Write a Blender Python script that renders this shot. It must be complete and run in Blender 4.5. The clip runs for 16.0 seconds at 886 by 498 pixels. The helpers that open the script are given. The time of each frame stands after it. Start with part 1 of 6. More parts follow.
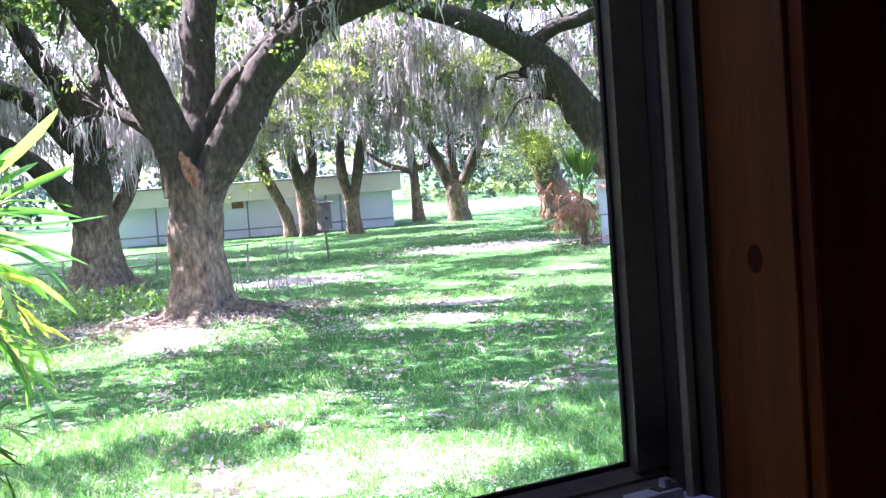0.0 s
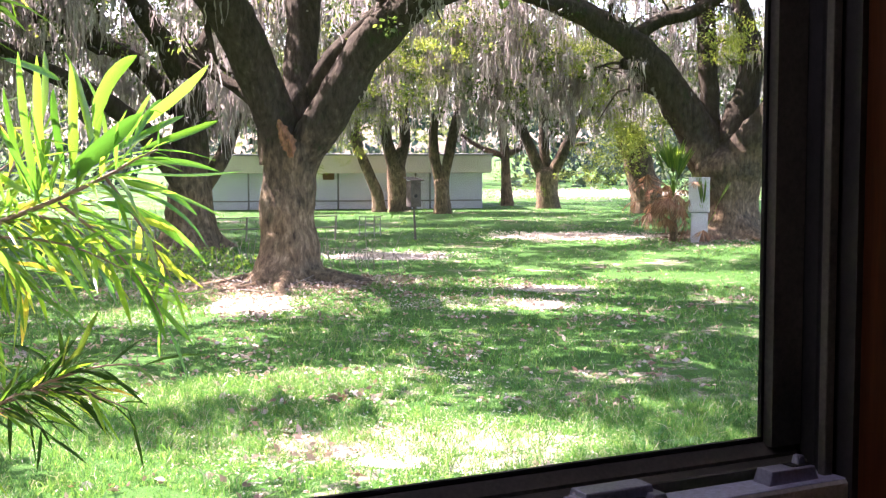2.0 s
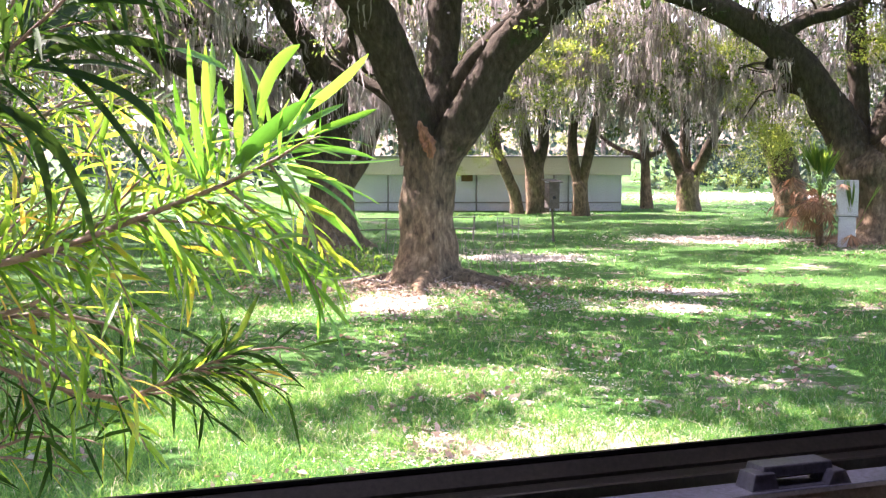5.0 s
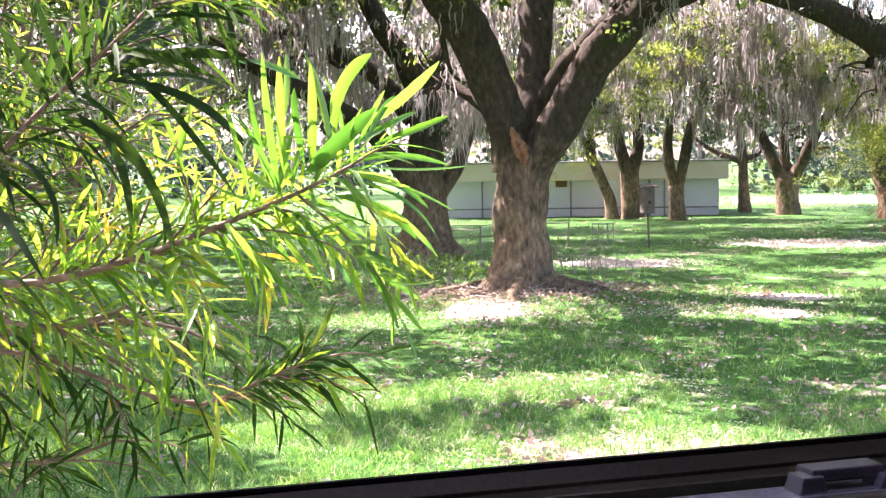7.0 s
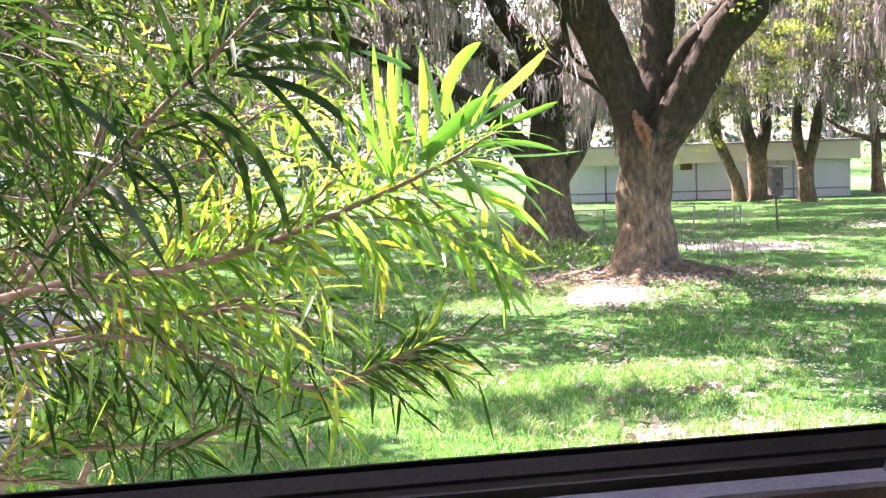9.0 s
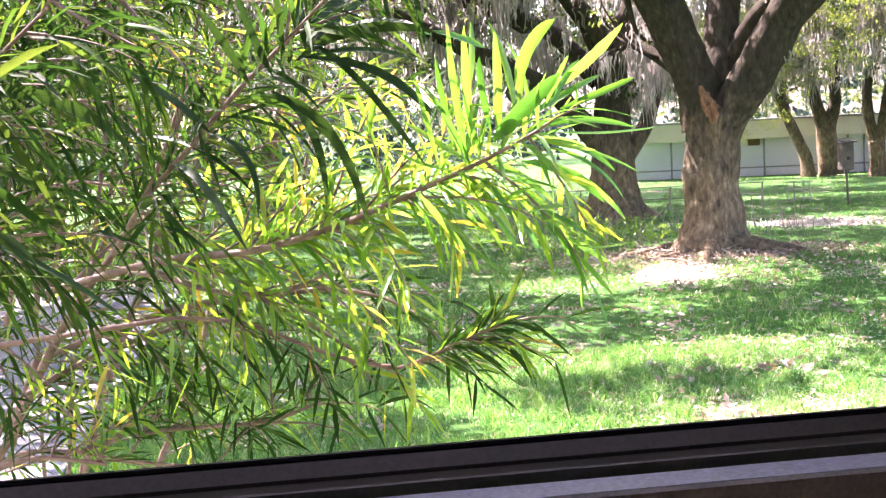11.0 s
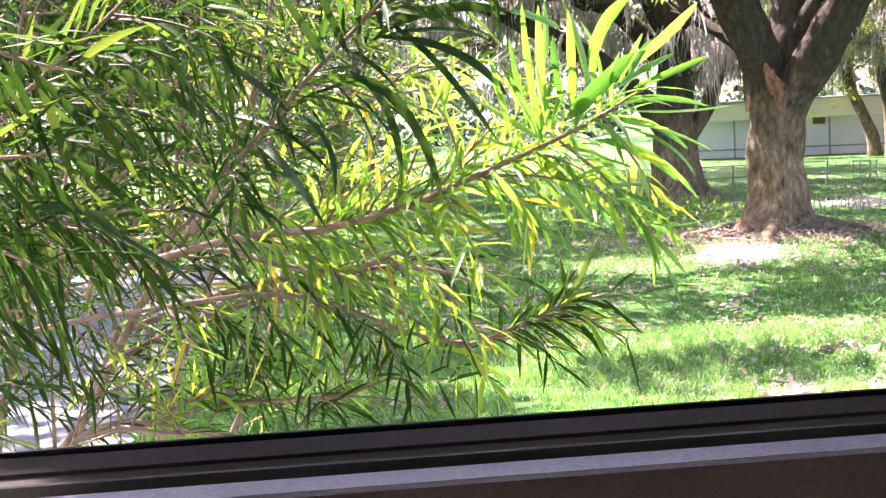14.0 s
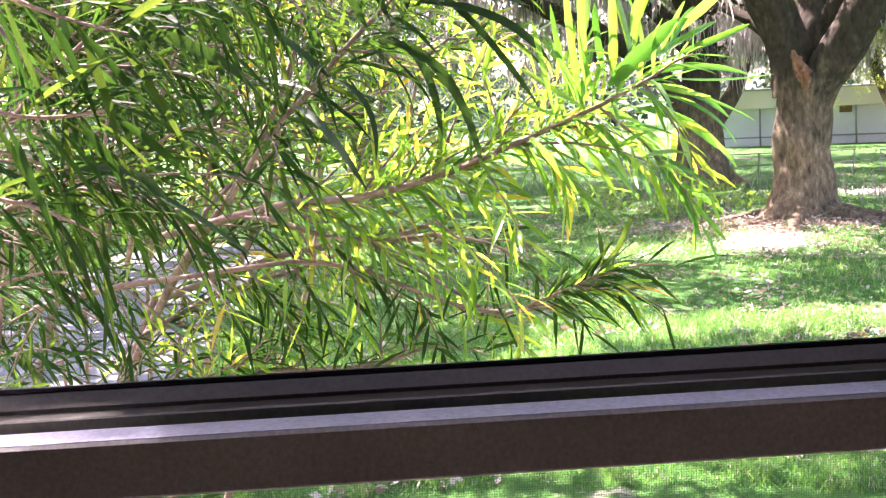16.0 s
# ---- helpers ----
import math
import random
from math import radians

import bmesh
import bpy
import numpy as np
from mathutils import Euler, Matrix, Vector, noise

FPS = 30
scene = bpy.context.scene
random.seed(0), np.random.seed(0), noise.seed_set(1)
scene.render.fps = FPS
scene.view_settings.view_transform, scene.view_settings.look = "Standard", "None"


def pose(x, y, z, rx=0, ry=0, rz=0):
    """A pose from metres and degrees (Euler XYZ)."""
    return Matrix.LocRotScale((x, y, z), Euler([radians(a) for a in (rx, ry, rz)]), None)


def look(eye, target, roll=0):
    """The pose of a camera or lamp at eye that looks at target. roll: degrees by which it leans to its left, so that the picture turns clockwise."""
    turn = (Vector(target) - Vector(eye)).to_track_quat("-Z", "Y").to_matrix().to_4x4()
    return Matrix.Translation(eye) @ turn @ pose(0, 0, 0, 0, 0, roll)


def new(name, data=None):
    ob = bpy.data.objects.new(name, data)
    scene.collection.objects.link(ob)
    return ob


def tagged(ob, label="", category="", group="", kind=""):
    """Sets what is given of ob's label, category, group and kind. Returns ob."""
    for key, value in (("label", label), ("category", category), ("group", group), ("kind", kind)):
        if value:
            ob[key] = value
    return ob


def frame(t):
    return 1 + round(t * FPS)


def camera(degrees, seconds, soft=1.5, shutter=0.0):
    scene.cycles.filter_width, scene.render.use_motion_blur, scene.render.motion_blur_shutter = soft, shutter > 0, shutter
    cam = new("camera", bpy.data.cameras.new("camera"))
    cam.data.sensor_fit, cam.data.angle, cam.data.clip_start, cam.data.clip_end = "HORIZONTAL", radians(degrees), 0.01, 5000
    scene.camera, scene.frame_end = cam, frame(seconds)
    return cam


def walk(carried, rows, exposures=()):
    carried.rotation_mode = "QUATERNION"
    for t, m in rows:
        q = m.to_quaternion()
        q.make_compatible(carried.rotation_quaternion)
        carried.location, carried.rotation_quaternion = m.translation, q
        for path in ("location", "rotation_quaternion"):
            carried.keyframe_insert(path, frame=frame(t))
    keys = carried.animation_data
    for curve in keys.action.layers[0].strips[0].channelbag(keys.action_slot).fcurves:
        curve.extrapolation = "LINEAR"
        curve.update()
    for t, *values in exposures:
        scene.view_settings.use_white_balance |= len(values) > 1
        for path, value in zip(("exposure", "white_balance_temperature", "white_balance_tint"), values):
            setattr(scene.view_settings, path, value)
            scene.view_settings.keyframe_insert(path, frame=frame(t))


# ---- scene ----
cam = camera(39.378, 16.0, soft=1.3)
PATH = [
    (0.0, pose(-0.6845, -0.8341, 3.1362, 86.132, 4.195, -31.210)),
    (0.5, pose(-0.7424, -0.8236, 3.1163, 85.973, 1.608, -30.301)),
    (1.0, pose(-0.7466, -0.8163, 3.1162, 85.604, 0.582, -29.346)),
    (1.5, pose(-0.7594, -0.8354, 3.1239, 85.493, 0.220, -28.097)),
    (2.0, pose(-0.7710, -0.8525, 3.1261, 85.518, 0.132, -27.016)),
    (2.5, pose(-0.7851, -0.8706, 3.1242, 85.563, 0.142, -25.623)),
    (3.0, pose(-0.7897, -0.8712, 3.1280, 85.720, 0.279, -24.196)),
    (3.5, pose(-0.8067, -0.8491, 3.1016, 85.689, 0.319, -23.071)),
    (4.0, pose(-0.8063, -0.8469, 3.1023, 85.625, 0.148, -22.251)),
    (6.5, pose(-0.7871, -0.8666, 3.0976, 85.906, 0.623, -17.681)),
    (7.0, pose(-0.7699, -0.8738, 3.0990, 85.980, 0.886, -16.296)),
    (7.5, pose(-0.7689, -0.8844, 3.1020, 85.832, 0.966, -14.350)),
    (8.0, pose(-0.7673, -0.8943, 3.1038, 85.679, 1.306, -12.679)),
    (8.5, pose(-0.7550, -0.9060, 3.1014, 85.559, 1.703, -11.565)),
    (9.0, pose(-0.7553, -0.9050, 3.1003, 85.470, 1.972, -10.645)),
    (9.5, pose(-0.7555, -0.8965, 3.0983, 85.315, 2.389, -9.726)),
    (12.0, pose(-0.7922, -0.9182, 3.1030, 84.346, 3.001, -6.775)),
    (12.5, pose(-0.7963, -0.9297, 3.1062, 84.248, 3.016, -6.308)),
    (13.0, pose(-0.7969, -0.9203, 3.1036, 84.105, 2.859, -5.811)),
    (13.5, pose(-0.7970, -0.9189, 3.1014, 83.985, 2.908, -5.354)),
    (14.0, pose(-0.8035, -0.9270, 3.1012, 83.835, 3.001, -4.963)),
    (14.5, pose(-0.8154, -0.9366, 3.1046, 83.682, 2.875, -4.608)),
    (15.0, pose(-0.8149, -0.9493, 3.1027, 83.579, 2.670, -4.337)),
    (15.5, pose(-0.8152, -0.9450, 3.0949, 83.530, 2.689, -4.278)),
    (16.0, pose(-0.8363, -0.9315, 3.0669, 83.275, 2.650, -3.881)),
]

BASE, TINT = 3.14, 44
EXPOSURES = [(0.0, BASE + 0.5, 5400, TINT), (0.3, BASE + 0.35, 5700, TINT), (0.7, BASE + 0.1, 6300, TINT), (1.2, BASE, 6500, TINT), (3.5, BASE - 0.09, 6500, TINT), (7.0, BASE - 0.02, 6500, TINT),
             (9.5, BASE + 0.19, 6500, TINT), (12.0, BASE + 0.24, 6500, TINT), (14.5, BASE + 0.29, 6500, TINT), (16.0, BASE + 0.38, 6500, TINT)]
walk(cam, PATH, EXPOSURES)

# ---------------------------------------------------------------- light
SUN_AZ, SUN_EL = radians(33), radians(52)          # azimuth to the left of +y
TO_SUN = Vector((-math.sin(SUN_AZ) * math.cos(SUN_EL), math.cos(SUN_AZ) * math.cos(SUN_EL), math.sin(SUN_EL)))
world = bpy.data.worlds.new("sky")
scene.world = world
world.use_nodes = True
wn = world.node_tree.nodes
sky = wn.new("ShaderNodeTexSky")
sky.sky_type, sky.sun_disc = "NISHITA", False
sky.sun_elevation, sky.sun_rotation = SUN_EL, -SUN_AZ
sky.air_density, sky.dust_density = 1.0, 2.5
world.node_tree.links.new(sky.outputs[0], wn["Background"].inputs[0])
wn["Background"].inputs[1].default_value = 0.12
sun = new("sun", bpy.data.lights.new("sun", "SUN"))
sun.data.energy, sun.data.angle, sun.data.color = 5.0, radians(0.53), (1.0, 0.95, 0.86)
sun.matrix_world = look(TO_SUN * 60, (0, 0, 0))
sash_fill = new("sash_fill_lamp", bpy.data.lights.new("sash_fill_lamp", "AREA"))   # added fill lamp under the window head, brightens rail top and sash
sash_fill.data.shape, sash_fill.data.size, sash_fill.data.size_y = "RECTANGLE", 1.7, 0.09
sash_fill.data.energy, sash_fill.data.color = 0.26, (0.78, 0.84, 1.0)
sash_fill.location = (-0.89, -0.03, 3.765)
scene.view_settings.exposure = 0.0


# ---------------------------------------------------------------- materials
def nodes_of(name):
    m = bpy.data.materials.new(name)
    m.use_nodes = True
    return m, m.node_tree.nodes, m.node_tree.links, m.node_tree.nodes["Principled BSDF"]


def ramp(n, l, source, stops):
    r = n.new("ShaderNodeValToRGB")
    e = r.color_ramp.elements
    while len(e) < len(stops):
        e.new(0.5)
    for el, (p, c) in zip(e, stops):
        el.position, el.color = p, (*c, 1)
    l.new(source, r.inputs[0])
    return r.outputs[0]


def noise_of(n, l, scale, detail=4, rough=0.55, stretch=None, coords="Object", offset=None):
    t = n.new("ShaderNodeTexNoise")
    t.inputs["Scale"].default_value, t.inputs["Detail"].default_value, t.inputs["Roughness"].default_value = scale, detail, rough
    c = n.new("ShaderNodeTexCoord")
    m = n.new("ShaderNodeMapping")
    if stretch:
        m.inputs["Scale"].default_value = stretch
    l.new(c.outputs[coords], m.inputs[0])
    l.new(m.outputs[0], t.inputs[0])
    return t.outputs[0]


def mixed(n, l, fac, a, b):
    x = n.new("ShaderNodeMix")
    x.data_type = "RGBA"
    for s, v in ((0, fac), (6, a), (7, b)):
        if hasattr(v, "links"):
            l.new(v, x.inputs[s])
        else:
            x.inputs[s].default_value = v if s == 0 else (*v, 1)
    return x.outputs[2]


def surface(name, dark, light, scale=8.0, rough=0.7, bump=0.3, fine=60.0, stretch=None, metal=0.0, stain=None, depth=0.01, spec=0.5):
    """A mottled surface: broad tone, fine grain, relief and optional stains."""
    m, n, l, p = nodes_of(name)
    a = noise_of(n, l, scale, 5, 0.6, stretch)
    b = noise_of(n, l, fine, 3, 0.6, stretch)
    tone = ramp(n, l, a, [(0.3, dark), (0.7, light)])
    grain = ramp(n, l, b, [(0.25, (0.72, 0.72, 0.72)), (0.75, (1.15, 1.15, 1.15))])
    mul = n.new("ShaderNodeMix")
    mul.data_type, mul.blend_type = "RGBA", "MULTIPLY"
    mul.inputs[0].default_value = 1.0
    l.new(tone, mul.inputs[6])
    l.new(grain, mul.inputs[7])
    colour = mul.outputs[2]
    if stain:
        s = noise_of(n, l, stain[0], 6, 0.65)
        f = ramp(n, l, s, [(stain[2], (0, 0, 0)), (min(stain[2] + 0.15, 1), (1, 1, 1))])
        colour = mixed(n, l, f, colour, stain[1])
    l.new(colour, p.inputs["Base Color"])
    p.inputs["Roughness"].default_value, p.inputs["Metallic"].default_value, p.inputs["Specular IOR Level"].default_value = rough, metal, spec
    if bump:
        add = n.new("ShaderNodeMath")
        l.new(a, add.inputs[0])
        l.new(b, add.inputs[1])
        bu = n.new("ShaderNodeBump")
        bu.inputs["Strength"].default_value, bu.inputs["Distance"].default_value = bump, depth
        l.new(add.outputs[0], bu.inputs["Height"])
        l.new(bu.outputs[0], p.inputs["Normal"])
    return m


def foliage(name, stops, through_stops, share=0.5, rough=0.4, gloss=0.4, per_object=False, broad=0.0):
    """Leaf tissue: a waxy face that lets sunlight glow through, its tone different from leaf to leaf."""
    m, n, l, p = nodes_of(name)
    if per_object:
        r = n.new("ShaderNodeObjectInfo").outputs["Random"]
    else:
        r = n.new("ShaderNodeNewGeometry").outputs["Random Per Island"]
    vein = noise_of(n, l, broad or 35.0, 2, 0.5)
    mul = n.new("ShaderNodeMath")
    mul.operation = "MULTIPLY_ADD"
    l.new(vein, mul.inputs[0])
    mul.inputs[1].default_value = 1.3 if broad else 0.25
    l.new(r, mul.inputs[2])
    sub = n.new("ShaderNodeMath")
    sub.operation, sub.inputs[1].default_value = "SUBTRACT", 0.65 if broad else 0.125
    l.new(mul.outputs[0], sub.inputs[0])
    l.new(ramp(n, l, sub.outputs[0], stops), p.inputs["Base Color"])
    p.inputs["Roughness"].default_value, p.inputs["Specular IOR Level"].default_value = rough, gloss
    t = n.new("ShaderNodeBsdfTranslucent")
    l.new(ramp(n, l, sub.outputs[0], through_stops), t.inputs[0])
    x = n.new("ShaderNodeMixShader")
    x.inputs[0].default_value = share
    l.new(p.outputs[0], x.inputs[1])
    l.new(t.outputs[0], x.inputs[2])
    l.new(x.outputs[0], n["Material Output"].inputs[0])
    return m


def pane_glass(name):
    m, n, l, p = nodes_of(name)
    n.remove(p)
    tr, gl, fr, x = (n.new("ShaderNodeBsdfTransparent"), n.new("ShaderNodeBsdfGlossy"), n.new("ShaderNodeFresnel"), n.new("ShaderNodeMixShader"))
    tr.inputs[0].default_value = (0.95, 0.965, 0.955, 1)
    gl.inputs["Roughness"].default_value = 0.01
    fr.inputs[0].default_value = 1.45
    l.new(fr.outputs[0], x.inputs[0])
    l.new(tr.outputs[0], x.inputs[1])
    l.new(gl.outputs[0], x.inputs[2])
    l.new(x.outputs[0], n["Material Output"].inputs[0])
    return m


def ground_material():
    """Lawn soil: green sward, bare sandy litter, dry straw."""
    m, n, l, p = nodes_of("lawn_ground")
    broad = noise_of(n, l, 0.35, 6, 0.62)
    mid = noise_of(n, l, 2.2, 6, 0.7)
    fine = noise_of(n, l, 26.0, 4, 0.7)
    green = ramp(n, l, fine, [(0.25, (0.015, 0.058, 0.010)), (0.55, (0.04, 0.125, 0.019)), (0.8, (0.10, 0.19, 0.035))])
    litter = ramp(n, l, fine, [(0.25, (0.12, 0.085, 0.065)), (0.55, (0.33, 0.27, 0.215)), (0.85, (0.55, 0.48, 0.42))])
    add = n.new("ShaderNodeMath")
    add.operation = "ADD"
    l.new(broad, add.inputs[0])
    l.new(mid, add.inputs[1])
    f = ramp(n, l, add.outputs[0], [(0.545, (0, 0, 0)), (0.615, (1, 1, 1))])
    half = n.new("ShaderNodeMath")
    half.operation, half.inputs[1].default_value = "MULTIPLY", 0.5
    l.new(add.outputs[0], half.inputs[0])
    l.new(half.outputs[0], f.node.inputs[0])
    l.new(mixed(n, l, f, green, litter), p.inputs["Base Color"])
    p.inputs["Roughness"].default_value = 0.9
    p.inputs["Specular IOR Level"].default_value = 0.15
    bu = n.new("ShaderNodeBump")
    bu.inputs["Strength"].default_value, bu.inputs["Distance"].default_value = 0.8, 0.04
    l.new(fine, bu.inputs["Height"])
    l.new(bu.outputs[0], p.inputs["Normal"])
    return m


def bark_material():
    """Ridged oak bark: pale on the trunk, darkened for crown shade from the forks up, with green moss patches."""
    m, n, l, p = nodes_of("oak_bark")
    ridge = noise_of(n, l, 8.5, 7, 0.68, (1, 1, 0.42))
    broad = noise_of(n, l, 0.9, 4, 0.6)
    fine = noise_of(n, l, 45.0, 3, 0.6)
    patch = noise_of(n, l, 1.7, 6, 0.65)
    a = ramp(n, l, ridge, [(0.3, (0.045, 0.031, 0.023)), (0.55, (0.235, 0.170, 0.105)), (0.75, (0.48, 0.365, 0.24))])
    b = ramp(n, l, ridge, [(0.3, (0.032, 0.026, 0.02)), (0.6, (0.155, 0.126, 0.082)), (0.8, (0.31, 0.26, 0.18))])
    trunk_tone = mixed(n, l, ramp(n, l, broad, [(0.42, (0, 0, 0)), (0.62, (1, 1, 1))]), a, b)
    # darker tone that puts the crown's shade into the upper bark
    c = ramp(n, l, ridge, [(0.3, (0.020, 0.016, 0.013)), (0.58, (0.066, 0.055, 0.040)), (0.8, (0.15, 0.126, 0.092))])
    shade_and_moss = mixed(n, l, ramp(n, l, patch, [(0.60, (0, 0, 0)), (0.70, (0.8, 0.8, 0.8))]), c, (0.030, 0.046, 0.018))
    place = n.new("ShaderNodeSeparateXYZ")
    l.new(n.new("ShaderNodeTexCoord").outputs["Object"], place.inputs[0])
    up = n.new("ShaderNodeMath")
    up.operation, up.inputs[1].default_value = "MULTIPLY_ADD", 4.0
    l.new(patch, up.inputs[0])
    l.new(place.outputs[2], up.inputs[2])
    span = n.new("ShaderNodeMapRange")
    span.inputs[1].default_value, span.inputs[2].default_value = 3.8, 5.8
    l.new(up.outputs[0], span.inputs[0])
    colour = mixed(n, l, span.outputs[0], trunk_tone, shade_and_moss)
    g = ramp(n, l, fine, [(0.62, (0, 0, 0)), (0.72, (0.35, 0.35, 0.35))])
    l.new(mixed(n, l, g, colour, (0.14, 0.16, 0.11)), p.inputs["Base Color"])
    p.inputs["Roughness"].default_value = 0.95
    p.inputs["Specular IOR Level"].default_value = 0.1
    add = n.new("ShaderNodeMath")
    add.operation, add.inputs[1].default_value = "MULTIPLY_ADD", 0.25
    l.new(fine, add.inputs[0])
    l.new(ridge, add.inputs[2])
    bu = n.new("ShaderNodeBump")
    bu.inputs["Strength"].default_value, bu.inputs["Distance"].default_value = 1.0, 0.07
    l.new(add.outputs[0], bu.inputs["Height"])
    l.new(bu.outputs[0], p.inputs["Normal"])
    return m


GROUND = ground_material()
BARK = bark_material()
HEARTWOOD = surface("bare_wood", (0.10, 0.045, 0.022), (0.36, 0.17, 0.085), 14, 0.85, 0.6, 40, (1, 1, 0.3))
OAK_LEAF = foliage("oak_leaf", [(0.0, (0.016, 0.034, 0.010)), (0.6, (0.03, 0.06, 0.014)), (1.0, (0.07, 0.11, 0.025))],
                   [(0.0, (0.05, 0.10, 0.02)), (0.6, (0.12, 0.21, 0.03)), (0.85, (0.22, 0.32, 0.05)), (1.0, (0.50, 0.60, 0.10))], 0.42, broad=0.35)
# leaf tinted blue-green, with distance haze put into its colour
FAR_LEAF = foliage("hazed_woodland_leaf", [(0.0, (0.018, 0.04, 0.032)), (0.6, (0.035, 0.065, 0.04)), (1.0, (0.08, 0.11, 0.045))],
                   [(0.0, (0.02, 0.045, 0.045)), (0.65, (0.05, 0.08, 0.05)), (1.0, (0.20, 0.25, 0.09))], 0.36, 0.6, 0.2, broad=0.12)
# oak leaf copied brighter, so that its sprays look sunlit
LIME_LEAF = foliage("sunlit_oak_leaf", [(0.0, (0.06, 0.12, 0.015)), (1.0, (0.14, 0.20, 0.03))],
                    [(0.0, (0.20, 0.30, 0.03)), (1.0, (0.48, 0.54, 0.08))], 0.48)
MOSS = foliage("spanish_moss", [(0.0, (0.22, 0.195, 0.175)), (0.6, (0.38, 0.35, 0.325)), (1.0, (0.52, 0.49, 0.465))],
               [(0.0, (0.22, 0.19, 0.175)), (0.7, (0.42, 0.375, 0.355)), (1.0, (0.66, 0.60, 0.575))], 0.42, 0.9, 0.1, broad=0.5)
BUSH_LEAF = foliage("lance_leaf", [(0.0, (0.025, 0.075, 0.012)), (0.55, (0.06, 0.14, 0.02)), (0.93, (0.11, 0.19, 0.03)), (0.985, (0.42, 0.30, 0.05))],
                    [(0.0, (0.13, 0.32, 0.02)), (0.55, (0.31, 0.56, 0.03)), (0.90, (0.58, 0.70, 0.05)), (0.985, (0.85, 0.50, 0.05))], 0.55, 0.22, 0.8)
# the same leaf darkened in colour, for the shrub's shaded side
SHADE_LEAF = foliage("shade_lance_leaf", [(0.0, (0.011, 0.028, 0.008)), (0.7, (0.021, 0.055, 0.012)), (1.0, (0.042, 0.085, 0.017))],
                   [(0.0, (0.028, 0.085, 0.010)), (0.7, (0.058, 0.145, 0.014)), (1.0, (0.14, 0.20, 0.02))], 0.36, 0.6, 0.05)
SHADE_STRAP = foliage("shade_strap_leaf", [(0.0, (0.012, 0.034, 0.010)), (1.0, (0.022, 0.055, 0.013))],
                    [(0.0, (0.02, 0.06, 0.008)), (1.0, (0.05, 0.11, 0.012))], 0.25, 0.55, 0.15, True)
HERO_LEAF = foliage("young_lance_leaf", [(0.0, (0.03, 0.09, 0.015)), (0.6, (0.055, 0.15, 0.02)), (1.0, (0.12, 0.22, 0.03))],
                    [(0.0, (0.08, 0.28, 0.02)), (0.6, (0.16, 0.42, 0.03)), (1.0, (0.28, 0.52, 0.04))], 0.5, 0.25, 0.6, True)
CANE = surface("shrub_cane", (0.10, 0.060, 0.042), (0.27, 0.178, 0.130), 20, 0.8, 0.5, 120, (1, 1, 1), depth=0.002)
GRASS = foliage("grass_blade", [(0.0, (0.026, 0.125, 0.028)), (0.6, (0.062, 0.222, 0.047)), (0.90, (0.13, 0.255, 0.060)), (0.96, (0.42, 0.38, 0.27))],
                [(0.0, (0.065, 0.23, 0.03)), (0.6, (0.18, 0.41, 0.06)), (0.89, (0.36, 0.53, 0.09)), (0.95, (0.62, 0.55, 0.37))], 0.45, 0.36, 0.4)
LITTER = foliage("dry_leaf", [(0.0, (0.18, 0.11, 0.075)), (0.5, (0.36, 0.265, 0.205)), (1.0, (0.58, 0.49, 0.42))],
                 [(0.0, (0.2, 0.12, 0.06)), (1.0, (0.45, 0.34, 0.22))], 0.2, 0.7, 0.2)
# pale straw, strewn to whiten the sun patches and as litter flecks
SUN_STRAW = foliage("sun_straw", [(0.0, (0.40, 0.34, 0.26)), (0.5, (0.58, 0.52, 0.43)), (1.0, (0.70, 0.65, 0.57))],
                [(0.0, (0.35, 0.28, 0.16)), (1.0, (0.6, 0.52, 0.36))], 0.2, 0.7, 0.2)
DEAD_FROND = foliage("dead_frond", [(0.0, (0.14, 0.08, 0.05)), (0.6, (0.30, 0.18, 0.11)), (1.0, (0.46, 0.34, 0.23))],
                     [(0.0, (0.25, 0.10, 0.05)), (1.0, (0.5, 0.26, 0.13))], 0.4, 0.7, 0.2)
PALM_LEAF = foliage("palm_leaf", [(0.0, (0.03, 0.08, 0.02)), (1.0, (0.09, 0.18, 0.03))],
                    [(0.0, (0.14, 0.34, 0.03)), (1.0, (0.4, 0.6, 0.06))], 0.45, 0.4, 0.4)
BRONZE = surface("bronze_frame", (0.132, 0.128, 0.100), (0.168, 0.162, 0.128), 5, 0.36, 0.06, 220, depth=0.0006)
TRACK = surface("jamb_liner", (0.03, 0.03, 0.026), (0.045, 0.045, 0.04), 6, 0.5, 0.05, 160, depth=0.0006)
RAIL = surface("grey_sash_rail", (0.50, 0.50, 0.48), (0.58, 0.58, 0.555), 6, 0.27, 0.06, 240, depth=0.0005, stain=(9, (0.22, 0.21, 0.20), 0.68), spec=0.9)
# paler, bluer copy of the rail: the sky's sheen as colour
RAIL_SHEEN = surface("rail_sky_sheen", (0.66, 0.68, 0.90), (0.72, 0.74, 0.95), 6, 0.25, 0.05, 240, depth=0.0004, stain=(9, (0.5, 0.49, 0.5), 0.70), spec=0.9)
LOCK = surface("grey_lock", (0.34, 0.35, 0.44), (0.41, 0.42, 0.52), 30, 0.4, 0.05, 300, depth=0.0003, stain=(45, (0.10, 0.09, 0.085), 0.64))
RUBBER = surface("black_seal", (0.008, 0.008, 0.008), (0.016, 0.016, 0.015), 30, 0.7, 0.1, 200, depth=0.0005)
PINE = surface("varnished_pine", (0.05, 0.015, 0.004), (0.105, 0.034, 0.008), 3.5, 0.55, 0.12, 55, (6, 6, 0.35), stain=(7.0, (0.10, 0.03, 0.01), 0.70), depth=0.001, spec=0.12)
